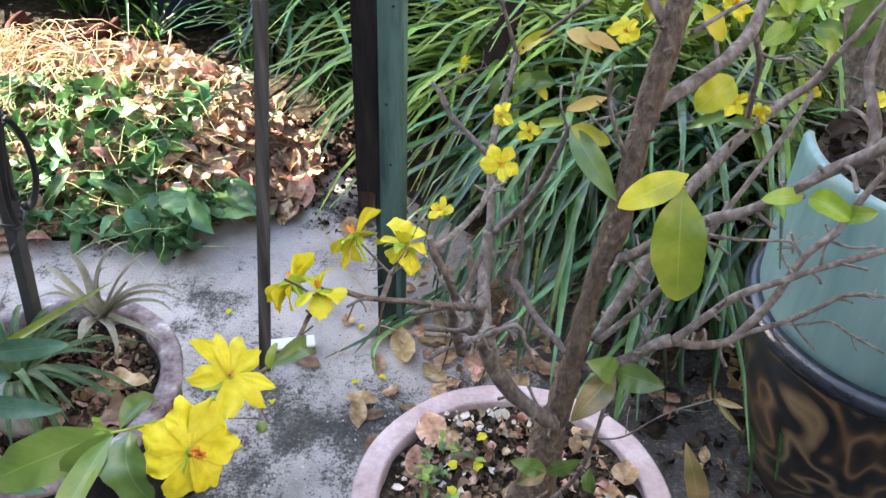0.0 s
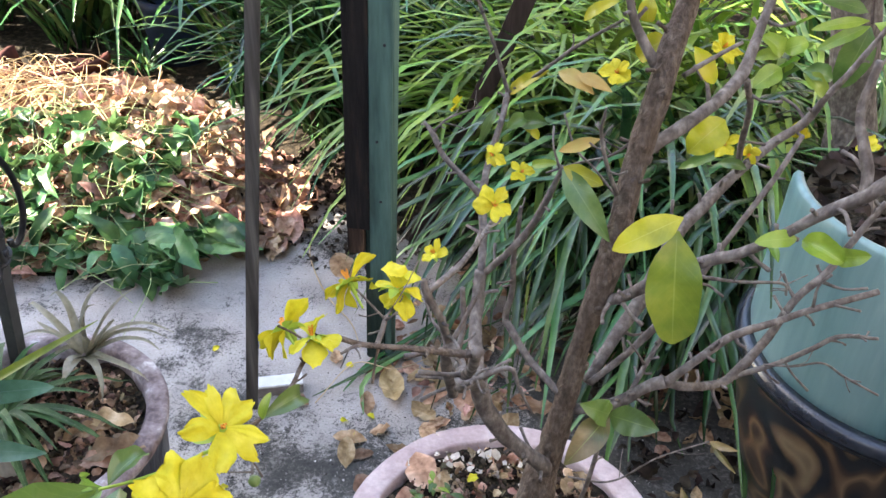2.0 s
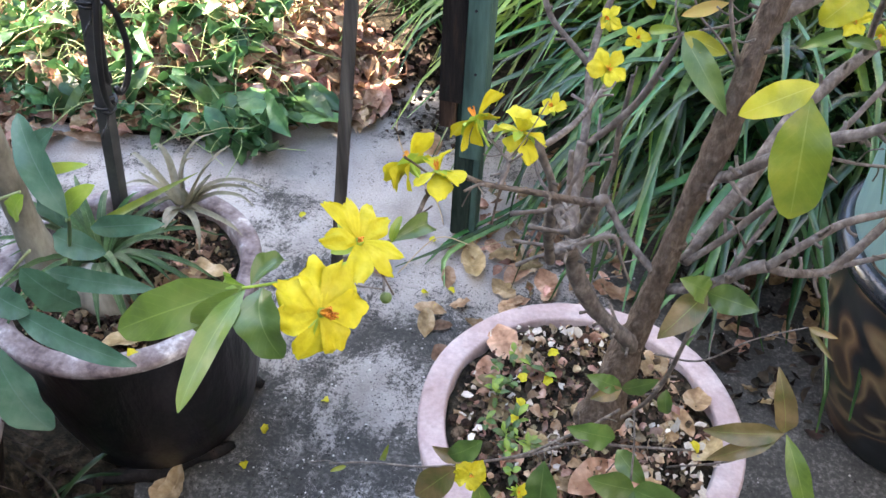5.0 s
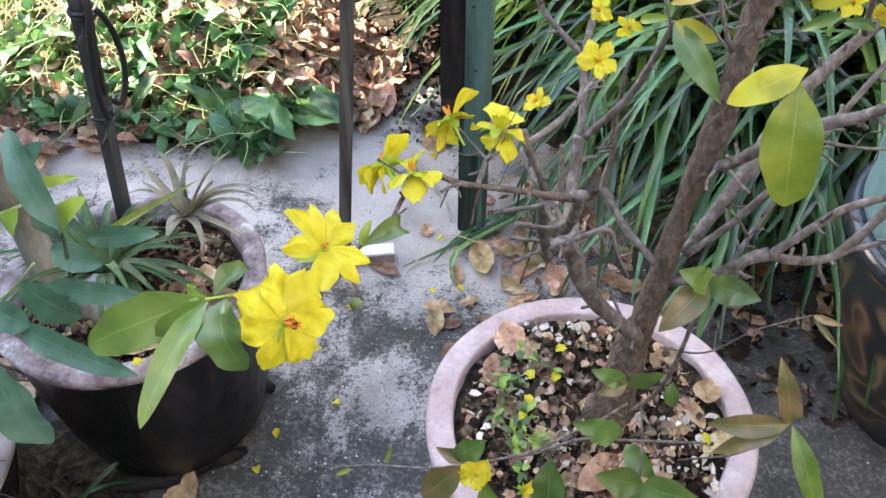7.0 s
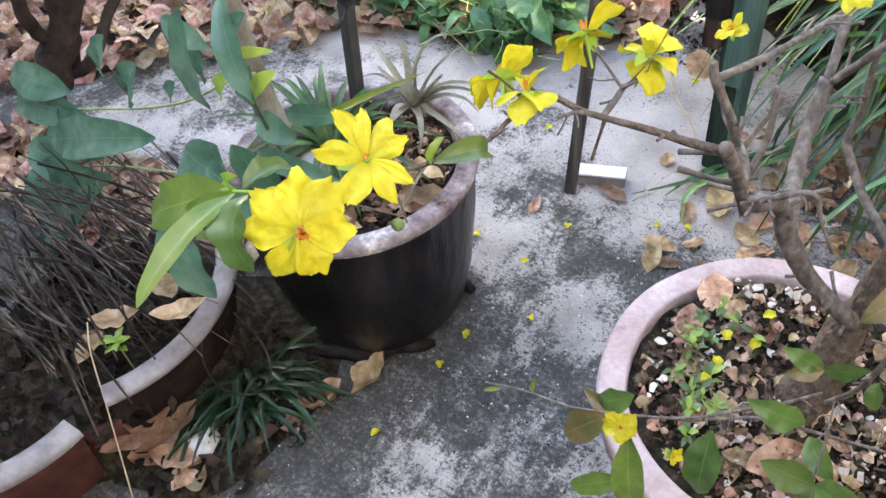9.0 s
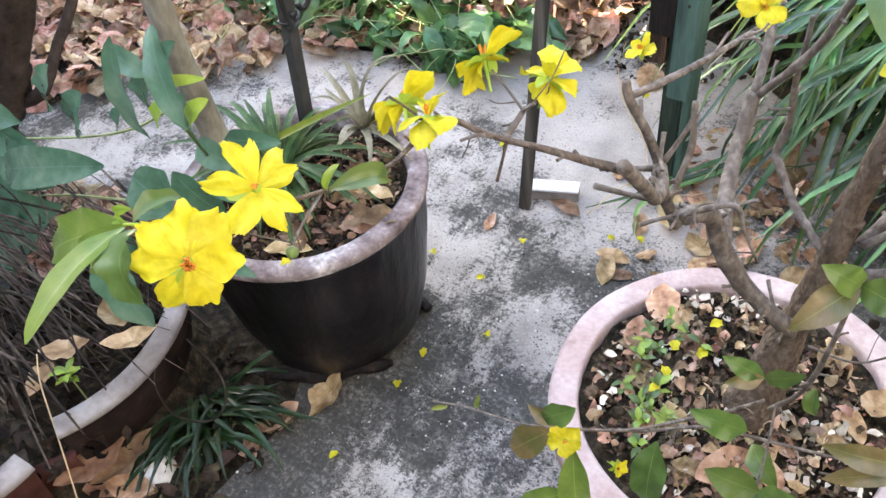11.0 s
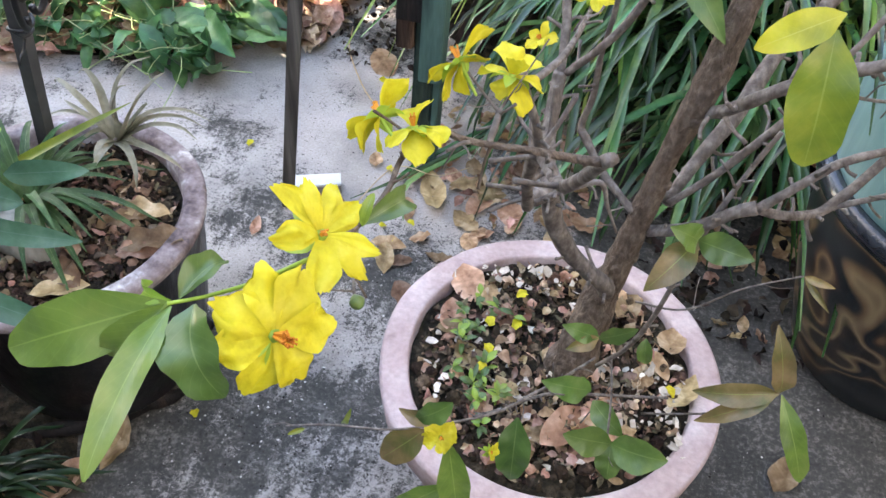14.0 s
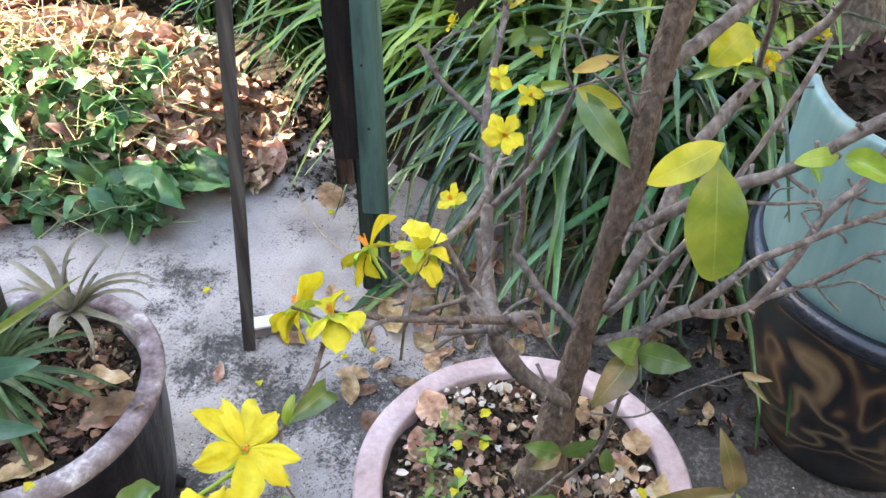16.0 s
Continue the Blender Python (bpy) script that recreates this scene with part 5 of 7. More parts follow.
solo("planting_bed", s, "soil", "dark soil bed below the strap-leaved plants", "soil", kind="structure")

# ---------------------------------------------------------------- strap-leaved clumps
def strap_leaf(s, root, heading, length, rise, width, droop, rng, segs=9):
    """One long arching strap: it leaves its root upwards, bends over and hangs."""
    d = Vector((math.cos(heading), math.sin(heading), 0))
    p = Vector(root)
    el = rise
    spine, widths = [], []
    turn = rng.uniform(-0.06, 0.06)
    for i in range(segs):
        spine.append(p.copy())
        t = i / (segs - 1)
        widths.append(width / 2 * max(0.06, min(1, 0.55 + 2.2 * t) * (1 - max(0, t - 0.55) ** 1.6 * 3.1)))
        d2 = Matrix.Rotation(turn * i, 3, "Z") @ d
        step = Vector((d2.x * math.cos(el), d2.y * math.cos(el), math.sin(el))) * (length / (segs - 1))
        p = p + step
        if p.z < 0.012:
            p.z = 0.012 + rng.uniform(0, 0.01)
            el = max(el, 0.0)
        el -= droop * (0.5 + t) / (segs - 1)
    verts, faces = [], []
    for i, (c, w) in enumerate(zip(spine, widths)):
        way = (spine[min(i + 1, segs - 1)] - spine[max(i - 1, 0)])
        side = way.cross(Vector((0, 0, 1)))
        side = side.normalized() if side.length > 1e-6 else Vector((1, 0, 0))
        up = side.cross(way).normalized()
        verts += [c - side * w + up * w * 0.45, c, c + side * w + up * w * 0.45]
    for i in range(segs - 1):
        for k in range(2):
            a = i * 3 + k
            faces.append((a, a + 1, a + 4, a + 3))
    s.add(verts, faces)


def strap_clump(at, count, length, width, rise, droop, mat, label, seed, heading=None, spread=math.pi, radius=0.08):
    rng = random.Random(seed)
    ob = thing("strap_leaf_plant", label, "plant", "strap-leaved plants", at=(at[0], at[1], 0))
    for i in range(count):
        a = rng.uniform(-math.pi, math.pi) if heading is None else heading + rng.uniform(-spread, spread)
        rr = radius * math.sqrt(rng.random())
        b = rng.uniform(-math.pi, math.pi)
        root = (at[0] + rr * math.cos(b), at[1] + rr * math.sin(b), at[2])
        s = Shape()
        strap_leaf(s, root, a, length * rng.uniform(0.6, 1.15), rise + rng.uniform(-0.35, 0.3), width * rng.uniform(0.7, 1.2), droop * rng.uniform(0.7, 1.3), rng)
        if any(abs(v[0]) < 0.09 and 1.56 < v[1] < 1.73 for v in s.v):
            continue  # the leaves part round the post
        part("blade", s, mat, ob)
    return ob


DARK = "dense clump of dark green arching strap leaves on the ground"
# clumps behind the tree take the paler green that stands in for sun
PALE = "clump of strap leaves, pale green with sunlight painted in"
strap_clump((0.42, 2.14, 0.0), 140, 0.80, 0.0168, 1.15, 2.50, "strap", DARK, 11, heading=-1.9, spread=0.8, radius=0.17)
strap_clump((0.68, 2.06, 0.0), 130, 0.78, 0.0168, 1.15, 2.60, "strap", DARK, 12, heading=-1.9, spread=1.1, radius=0.16)
strap_clump((0.56, 1.84, 0.0), 46, 0.45, 0.0120, 1.00, 2.70, "strap", DARK, 13, heading=-2.6, spread=0.8, radius=0.10)
strap_clump((0.26, 2.46, 0.0), 180, 0.86, 0.0165, 1.20, 2.20, "strap_sunlit", PALE, 14, heading=-2.0, spread=0.8, radius=0.17)
strap_clump((0.66, 2.52, 0.0), 190, 0.90, 0.0165, 1.20, 2.20, "strap_sunlit", PALE, 15, heading=-2.2, spread=1.0, radius=0.18)
strap_clump((0.98, 2.30, 0.0), 150, 0.80, 0.014, 1.2, 2.3, "strap", DARK, 16, radius=0.14)
strap_clump((-0.16, 2.62, 0.0), 93, 0.85, 0.0169, 1.42, 1.85, "strap", DARK, 17, radius=0.13)
strap_clump((-0.48, 2.82, 0.0), 80, 0.90, 0.0208, 1.45, 1.80, "strap", DARK, 18, radius=0.13)
strap_clump((-0.85, 3.02, 0.0), 68, 0.90, 0.0234, 1.35, 1.90, "strap", DARK, 19, radius=0.13)
strap_clump((-1.28, 2.98, 0.0), 74, 0.85, 0.0234, 1.30, 2.00, "strap", DARK, 20, radius=0.14)
strap_clump((-1.75, 3.0, 0.0), 62, 0.85, 0.0234, 1.30, 2.00, "strap", DARK, 21, radius=0.14)
strap_clump((0.0, 3.05, 0.0), 93, 0.95, 0.0195, 1.30, 2.00, "strap_sunlit", PALE, 22, radius=0.2)
strap_clump((0.5, 3.0, 0.0), 93, 0.95, 0.0195, 1.30, 2.00, "strap_sunlit", PALE, 23, radius=0.2)
strap_clump((-0.6, 3.4, 0.0), 93, 1.05, 0.0234, 1.35, 1.80, "strap", DARK, 24, radius=0.25)
strap_clump((-1.3, 3.5, 0.0), 93, 1.05, 0.0234, 1.35, 1.80, "strap", DARK, 25, radius=0.25)
strap_clump((1.1, 2.9, 0.0), 74, 0.95, 0.0208, 1.30, 2.00, "strap", DARK, 26, radius=0.2)
strap_clump((-1.9, 3.3, 0.0), 93, 1.05, 0.0234, 1.35, 1.80, "strap", DARK, 41, radius=0.25)
strap_clump((0.1, 3.6, 0.0), 93, 1.15, 0.0234, 1.35, 1.70, "strap", DARK, 42, radius=0.3)
strap_clump((-1.0, 3.25, 0.0), 74, 1.00, 0.0234, 1.40, 1.80, "strap", DARK, 43, radius=0.2)
strap_clump((-0.36, 2.55, 0.0), 74, 0.70, 0.0169, 1.45, 1.85, "strap", DARK, 46, radius=0.08)
strap_clump((-0.60, 2.68, 0.0), 74, 0.80, 0.0195, 1.45, 1.80, "strap", DARK, 47, radius=0.08)
strap_clump((-0.18, 2.48, 0.0), 62, 0.62, 0.0156, 1.45, 1.85, "strap", DARK, 44, radius=0.09)
strap_clump((-0.12, 2.34, 0.0), 70, 0.50, 0.0120, 1.40, 1.80, "strap", DARK, 48, radius=0.09)
strap_clump((-0.30, 2.46, 0.0), 80, 0.60, 0.0130, 1.45, 1.80, "strap", DARK, 49, radius=0.08)
strap_clump((0.22, 2.02, 0.0), 56, 0.51, 0.0120, 1.15, 2.60, "strap", DARK, 45, heading=-1.2, spread=0.9, radius=0.07)
strap_clump((-0.96, 2.71, 0.05), 34, 0.20, 0.010, 0.9, 1.5, "strap", "small rosette of narrow leaves in the leaf litter", 27, radius=0.02)
strap_clump((-0.385, 0.885, 0.0), 72, 0.15, 0.0080, 0.85, 2.40, "tuft", "low tuft of dark grass beside the broken pot", 28, heading=-0.6, spread=1.4, radius=0.05)

# ---------------------------------------------------------------- heap of dry leaves and cut greenery
def heap_edge(y):
    """The heap thins out towards the strap leaves: its side recedes farther back."""
    return -0.30 - 0.95 * max(0.0, y - 2.18)


def heap_height(x, y):
    u, v = (x + 0.86) / 0.62, (y - 2.28) / (0.52 if y < 2.28 else 0.33)
    d = u * u + v * v
    return max(0.0, 0.14 * (1 - d)) * min(1.0, max(0.0, (heap_edge(y) - x) / 0.16)) if d < 1 else 0.0


def scatter_leaf(s, c, length, width, rng, flat=0.5, outline=LEAF_OUTLINE, curl=0.15):
    a = rng.uniform(0, 6.28)
    tilt = rng.gauss(0, flat)
    d = Vector((math.cos(a) * math.cos(tilt), math.sin(a) * math.cos(tilt), math.sin(tilt)))
    n = Vector((rng.gauss(0, flat), rng.gauss(0, flat), 1)).normalized()
    leaf_between(s, Vector(c) - d * length / 2, Vector(c) + d * length / 2, width, curl=rng.uniform(-curl, curl), fold=rng.uniform(-0.1, 0.3) if outline is FINE_OUTLINE else rng.uniform(-0.2, 0.9) if outline is LANCE_OUTLINE else rng.uniform(-0.3, 0.7), ripple=rng.uniform(0.08, 0.40), facing=n, seed=rng.uniform(0, 60), outline=outline, margin=0.30 if outline is SHORT else 0.12)


SHORT = (0.12, 0.55, 0.85, 1.0, 0.97, 0.78, 0.45, 0.05)
rng = random.Random(7)
s = Shape()
for i in range(2900):
    a, r = rng.uniform(0, 6.28), math.sqrt(rng.random())
    x, y = -0.86 + 0.62 * r * math.cos(a), 2.28 + (0.50 if a > math.pi else 0.32) * r * math.sin(a)
    if x > heap_edge(y) + rng.gauss(0, 0.03):
        continue
    scatter_leaf(s, (x, y, heap_height(x, y) * rng.uniform(0.85, 1.12) + 0.012), rng.uniform(0.045, 0.095), rng.uniform(0.025, 0.055), rng, 0.6, SHORT, 0.28)
for i in range(190):
    x, y = rng.uniform(-0.55, -0.27), rng.uniform(1.93, 2.3)
    if x > heap_edge(y) + rng.gauss(0.02, 0.03):
        continue
    scatter_leaf(s, (x, y, 0.018), rng.uniform(0.05, 0.10), rng.uniform(0.03, 0.055), rng, 0.3, SHORT)
for i in range(900):
    x, y = rng.uniform(-2.3, -1.05), rng.uniform(1.45, 2.5)
    if x > -1.35 and y < 1.75:
        continue
    scatter_leaf(s, (x, y, 0.015 + rng.uniform(0, 0.02)), rng.uniform(0.05, 0.11), rng.uniform(0.03, 0.06), rng, 0.35, SHORT)
for i in range(260):
    x, y = rng.uniform(-1.3, -0.56), rng.uniform(0.95, 1.15)
    scatter_leaf(s, (x, y, 0.012 + rng.uniform(0, 0.02)), rng.uniform(0.05, 0.10), rng.uniform(0.03, 0.055), rng, 0.35, SHORT)
for i in range(900):
    x, y = rng.uniform(-1.9, -0.62), 1.15 + 0.75 * rng.random()
    if y < 1.73 + 0.85 * min(0.0, x + 0.80) + rng.gauss(0, 0.02):
        continue
    scatter_leaf(s, (x, y, 0.012 + rng.uniform(0, 0.03)), rng.uniform(0.05, 0.10), rng.uniform(0.03, 0.055), rng, 0.4, SHORT, 0.25)
for i in range(330):
    x, y = rng.uniform(-1.3, -0.42), rng.uniform(1.80, 2.15)
    if x > -0.55 and y < 1.9:
        continue
    scatter_leaf(s, (x, y, heap_height(x, y) + rng.uniform(0.012, 0.05)), rng.uniform(0.04, 0.09), rng.uniform(0.025, 0.05), rng, 0.6, SHORT, 0.3)
solo("dry_leaf_heap", s, "dry_pile", "heap of crisp brown fallen leaves in a patch of sun", "leaf heap", kind="stuff")

s = Shape()
verts, faces = [], []
G = 40
for j in range(G):
    for i in range(G):
        x, y = -1.6 + 1.5 * i / (G - 1), 1.7 + 1.15 * j / (G - 1)
        verts.append((x, y, heap_height(x, y) * 0.86 - 0.004))
for j in range(G - 1):
    for i in range(G - 1):
        faces.append((j * G + i, j * G + i + 1, (j + 1) * G + i + 1, (j + 1) * G + i))
s.add(verts, faces)
solo("leaf_mould", s, "soil", "dark leaf mould under the heap of dry leaves", "soil")

cut = thing("cut_greenery", "cut dark green leafy prunings lying against the leaf heap", "prunings", at=(-0.8, 1.95, 0))
for i in range(430):
    x, y = rng.uniform(-1.3, -0.42), 1.76 + 0.40 * rng.random() ** 1.2
    if x > -0.55 and y > 1.95:
        continue
    s = Shape()
    scatter_leaf(s, (x, y, heap_height(x, y) + rng.uniform(0.015, 0.07)), 0.05 + 0.09 * rng.random() ** 1.3, rng.uniform(0.022, 0.052), rng, 0.7, LANCE_OUTLINE, 0.30)
    part("leaf", s, "prune", cut)
for i in range(16):
    x, y = rng.uniform(-0.56, -0.36), rng.gauss(1.865, 0.035)
    s = Shape()
    a = rng.gauss(-0.35, 0.55)
    d = Vector((math.cos(a), math.sin(a), rng.uniform(-0.15, 0.1))) * rng.uniform(0.05, 0.085)
    c = Vector((x, y, 0.022 + 0.05 * rng.random()))
    leaf_between(s, c - d, c + d, rng.uniform(0.04, 0.062), curl=rng.uniform(0.05, 0.25), fold=rng.uniform(-0.5, 0.6), ripple=rng.uniform(0.1, 0.25), facing=(rng.gauss(0, 0.35), rng.gauss(-0.3, 0.35), 1), seed=rng.uniform(0, 60), outline=LANCE_OUTLINE)
    part("leaf", s, "prune", cut)

s = Shape()
for i in range(130):
    c = Vector((rng.uniform(-1.3, -0.5), rng.uniform(1.76, 2.2), 0))
    a = rng.uniform(0, 6.28)
    L = rng.uniform(0.10, 0.42)
    d = Vector((math.cos(a), math.sin(a), 0))
    n = Vector((-d.y, d.x, 0))
    pts = []
    for k in range(5):
        p = c + d * L * (k / 4 - 0.5) + n * rng.uniform(-0.03, 0.03)
        pts.append((p.x, p.y, heap_height(p.x, p.y) + rng.uniform(0.03, 0.085), rng.uniform(0.0006, 0.0014)))
    tube(s, pts, sides=5, steps=3)
solo("vine_stalks", s, "vine", "pale green vine stalks tangled over the prunings", "stalks", kind="stuff")
s = Shape()
for i in range(230):
    c = Vector((rng.gauss(-1.24, 0.20), rng.gauss(2.26, 0.15), 0))
    a = rng.uniform(0, 6.28)
    L = rng.uniform(0.08, 0.3)
    d = Vector((math.cos(a), math.sin(a), 0))
    pts = []
    for k in range(4):
        p = c + d * L * (k / 3 - 0.5) + Vector((rng.uniform(-0.02, 0.02), rng.uniform(-0.02, 0.02), 0))
        pts.append((p.x, p.y, heap_height(p.x, p.y) + rng.uniform(0.02, 0.12), rng.uniform(0.0008, 0.0018)))
    tube(s, pts, sides=4, steps=2)
solo("straw", s, "straw", "dry straw stalks on the leaf heap", "straw", kind="stuff")

# ---------------------------------------------------------------- background pots
OLD = (-1.145, 2.560, 0.0)
old_pot = thing("terracotta_pot", "chipped reddish terracotta pot half buried behind the leaf heap", "pot", at=OLD)
s = lathe(Shape(), [(0.0, 0.0), (0.12, 0.0), (0.134, 0.085), (0.122, 0.088), (0.108, 0.02), (0.0, 0.02)], OLD, sides=48)
part("body", s, "terracotta", old_pot)
s = lathe(Shape(), [(0.134, 0.084), (0.145, 0.132), (0.154, 0.135), (0.156, 0.152), (0.150, 0.157), (0.138, 0.155), (0.134, 0.130), (0.122, 0.086), (0.134, 0.084)], OLD, sides=32, arc=(-190, 12), wobble=0.012)
part("rim", s, "terracotta", old_pot)
s = lathe(Shape(), [(0.0, 0.0), (0.10, 0.0), (0.125, 0.2), (0.135, 0.205), (0.135, 0.225), (0.12, 0.225), (0.10, 0.04), (0, 0.04)], (-0.93, 2.93, 0.0), sides=40)
solo("blue_pot", s, "blue_pot", "dark blue plastic pot among strap leaves", "pot")

# ---------------------------------------------------------------- added leafy crown to the left, unseen, shaped to leave the sun's gap
rng = random.Random(9)
s = Shape()
for i in range(10500):
    x, y = rng.uniform(-3.2, -2.6), rng.uniform(1.4, 4.3)
    low = 0.716 * ((-0.50 if y < 1.94 else -0.32 if y < 2.12 else -0.20) - x) + 0.05
    z = low + 1.6 * rng.random() ** 1.25
    if y > 2.8 and rng.random() < 0.85:
        continue
    if abs(y - 2.9) > rng.uniform(1.3, 1.5) or z > low + 0.7 and y > 2.4 and rng.random() < 0.75:
        continue
    scatter_leaf(s, (x, y, z), rng.uniform(0.10, 0.18), rng.uniform(0.05, 0.09), rng, 0.6, SHORT)
for i in range(1700):
    x, y = rng.uniform(-3.2, -2.6), rng.uniform(1.5, 2.12)
    z = 0.716 * (-0.32 - x) + 0.05 + 0.6 * rng.random()
    scatter_leaf(s, (x, y, z), rng.uniform(0.10, 0.18), rng.uniform(0.05, 0.09), rng, 0.6, SHORT)
# added tree out of view; trunk and limb only carry the sun-blocking crown
sun_gap_tree = thing("sun_gap_tree", "unseen leafy tree added to shade the yard and shape the sun patch", "tree", at=(-2.95, 3.6, 0))
part("crown", s, "cut_green", sun_gap_tree)
s = tube(Shape(), [(-2.95, 3.6, -0.02, 0.075), (-2.93, 3.58, 0.5, 0.062), (-2.96, 3.5, 1.2, 0.055), (-2.92, 3.35, 2.0, 0.045), (-2.9, 3.1, 3.0, 0.025)], sides=14, rough=0.2, steps=6)
part("trunk", s, "bark_dark", sun_gap_tree)
s = tube(Shape(), [(-2.95, 3.5, 1.25, 0.035), (-2.9, 3.0, 1.9, 0.028), (-2.9, 2.4, 2.3, 0.022), (-2.9, 1.8, 2.6, 0.012)], sides=10, rough=0.2)
part("limb", s, "bark_dark", sun_gap_tree)

# ---------------------------------------------------------------- sapling, rosettes and spider plant in the dark pot
sap = thing("sapling", "pale-trunked sapling with large blue-green leaves in the glazed pot", "tree", at=(-0.275, 1.03, 0.27))
s = tube(Shape(), [(-0.395, 1.105, 0.25, 0.040), (-0.405, 1.103, 0.300, 0.030), (-0.405, 1.092, 0.37, 0.0185), (-0.392, 1.078, 0.46, 0.0165), (-0.374, 1.062, 0.56, 0.0155), (-0.360, 1.055, 0.66, 0.0150), (-0.340, 1.045, 0.90, 0.0140)], sides=14, rough=0.08, steps=6)
part("trunk", s, "bark_pale", sap)
s = tube(Shape(), [(-0.385, 1.100, 0.27, 0.026), (-0.350, 1.090, 0.300, 0.029), (-0.325, 1.085, 0.296, 0.026), (-0.300, 1.083, 0.27, 0.018)], sides=14, rough=0.25, steps=5)
part("root", s, "bark_pale", sap, "swollen pale root above the soil")


def sap_leaf(base, tip, width, mat):
    s = Shape()
    leaf_between(s, base, tip, width, curl=0.10, fold=0.24, ripple=0.10, seed=base[0] * 50, outline=FINE_OUTLINE, margin=0.05)
    part("leaf", s, mat, sap, "fresh green leaf" if mat == "leaf_l" else "")


sap_leaf((-0.126, 0.880, 0.637), (-0.178, 0.920, 0.700), 0.0280, "leaf_blue")
sap_leaf((-0.166, 0.909, 0.594), (-0.155, 0.909, 0.645), 0.0309, "leaf_blue")
sap_leaf((-0.146, 0.897, 0.623), (-0.106, 0.897, 0.662), 0.0176, "leaf_l")
sap_leaf((-0.253, 0.953, 0.477), (-0.113, 0.936, 0.508), 0.0235, "leaf_blue")
sap_leaf((-0.207, 0.936, 0.457), (-0.243, 0.919, 0.515), 0.0372, "leaf_blue")
sap_leaf((-0.246, 0.893, 0.489), (-0.107, 0.877, 0.467), 0.0263, "leaf_blue")
sap_leaf((-0.132, 0.775, 0.605), (-0.098, 0.762, 0.525), 0.0437, "leaf_blue")
sap_leaf((-0.204, 0.933, 0.555), (-0.144, 0.925, 0.555), 0.0276, "leaf_blue")
sap_leaf((-0.159, 0.933, 0.575), (-0.080, 0.933, 0.599), 0.0198, "leaf_blue")
sap_leaf((-0.256, 0.893, 0.502), (-0.215, 0.885, 0.497), 0.0293, "leaf_blue")
sap_leaf((-0.877, 1.000, 0.213), (-0.608, 1.030, 0.298), 0.0674, "leaf_blue")
sap_leaf((-0.907, 0.980, 0.181), (-0.823, 0.940, 0.101), 0.1210, "leaf_blue")
sap_leaf((-0.664, 1.050, 0.327), (-0.607, 1.050, 0.416), 0.0589, "leaf_blue")
sap_leaf((-0.459, 1.050, 0.440), (-0.442, 1.050, 0.489), 0.0455, "leaf_blue")
sap_leaf((-0.557, 1.050, 0.372), (-0.529, 1.050, 0.411), 0.0266, "leaf_blue")
sap_leaf((-0.450, 1.020, 0.291), (-0.523, 1.020, 0.319), 0.0771, "leaf_blue")
sap_leaf((-0.236, 0.909, 0.567), (-0.227, 0.909, 0.683), 0.0327, "leaf_blue")
sap_leaf((-0.173, 0.909, 0.661), (-0.138, 0.909, 0.700), 0.0196, "leaf_blue")
sap_leaf((-0.214, 0.909, 0.591), (-0.193, 0.909, 0.623), 0.0194, "leaf_l")
sap_leaf((-0.188, 0.909, 0.643), (-0.117, 0.909, 0.671), 0.0109, "leaf_l")
sap_leaf((-0.830, 0.960, 0.086), (-0.927, 0.950, 0.106), 0.0873, "leaf_blue")
sap_leaf((-0.421, 1.050, 0.495), (-0.499, 1.050, 0.518), 0.0300, "leaf_blue")
sap_leaf((-0.709, 1.050, 0.356), (-0.658, 1.050, 0.447), 0.0479, "leaf_blue")
sap_leaf((-0.946, 1.050, 0.212), (-0.732, 1.000, 0.233), 0.0691, "leaf_blue")
sap_leaf((-0.719, 0.990, 0.206), (-1.051, 0.960, -0.054), 0.1476, "leaf_blue")
sap_leaf((-0.842, 1.000, 0.163), (-0.938, 0.980, 0.191), 0.0744, "leaf_blue")
sap_leaf((-0.866, 1.060, 0.271), (-1.027, 1.050, 0.270), 0.0607, "leaf_blue")
sap_leaf((-0.835, 1.050, 0.242), (-1.039, 1.040, 0.219), 0.0640, "leaf_blue")
sap_leaf((-0.541, 0.980, 0.143), (-0.565, 0.990, 0.225), 0.0722, "leaf_blue")
s = tube(Shape(), [(-0.370, 1.085, 0.300, 0.0026), (-0.262, 0.990, 0.440, 0.0021), (-0.150, 0.900, 0.600, 0.0017), (-0.126, 0.880, 0.637, 0.0014)], sides=7)
part("stem", s, "leaf_g", sap)
s = tube(Shape(), [(-0.876, 1.050, 0.242, 0.0019), (-0.654, 1.050, 0.322, 0.0019), (-0.524, 1.050, 0.380, 0.0019), (-0.415, 1.050, 0.447, 0.0019), (-0.350, 1.050, 0.483, 0.0019)], sides=7)
part("stem", s, "vine", sap)
s = tube(Shape(), [(-0.904, 1.000, 0.140, 0.0019), (-0.741, 1.020, 0.195, 0.0019), (-0.546, 1.030, 0.257, 0.0019), (-0.447, 1.050, 0.314, 0.0019), (-0.371, 1.050, 0.390, 0.0019)], sides=7)
part("stem", s, "vine", sap)

rng = random.Random(31)
air = thing("air_plant", "silvery spiky air plant on soil in the glazed pot", "plant", at=(-0.298, 1.255, 0.28))
AIR_BASE = Vector((-0.298, 1.255, 0.312))
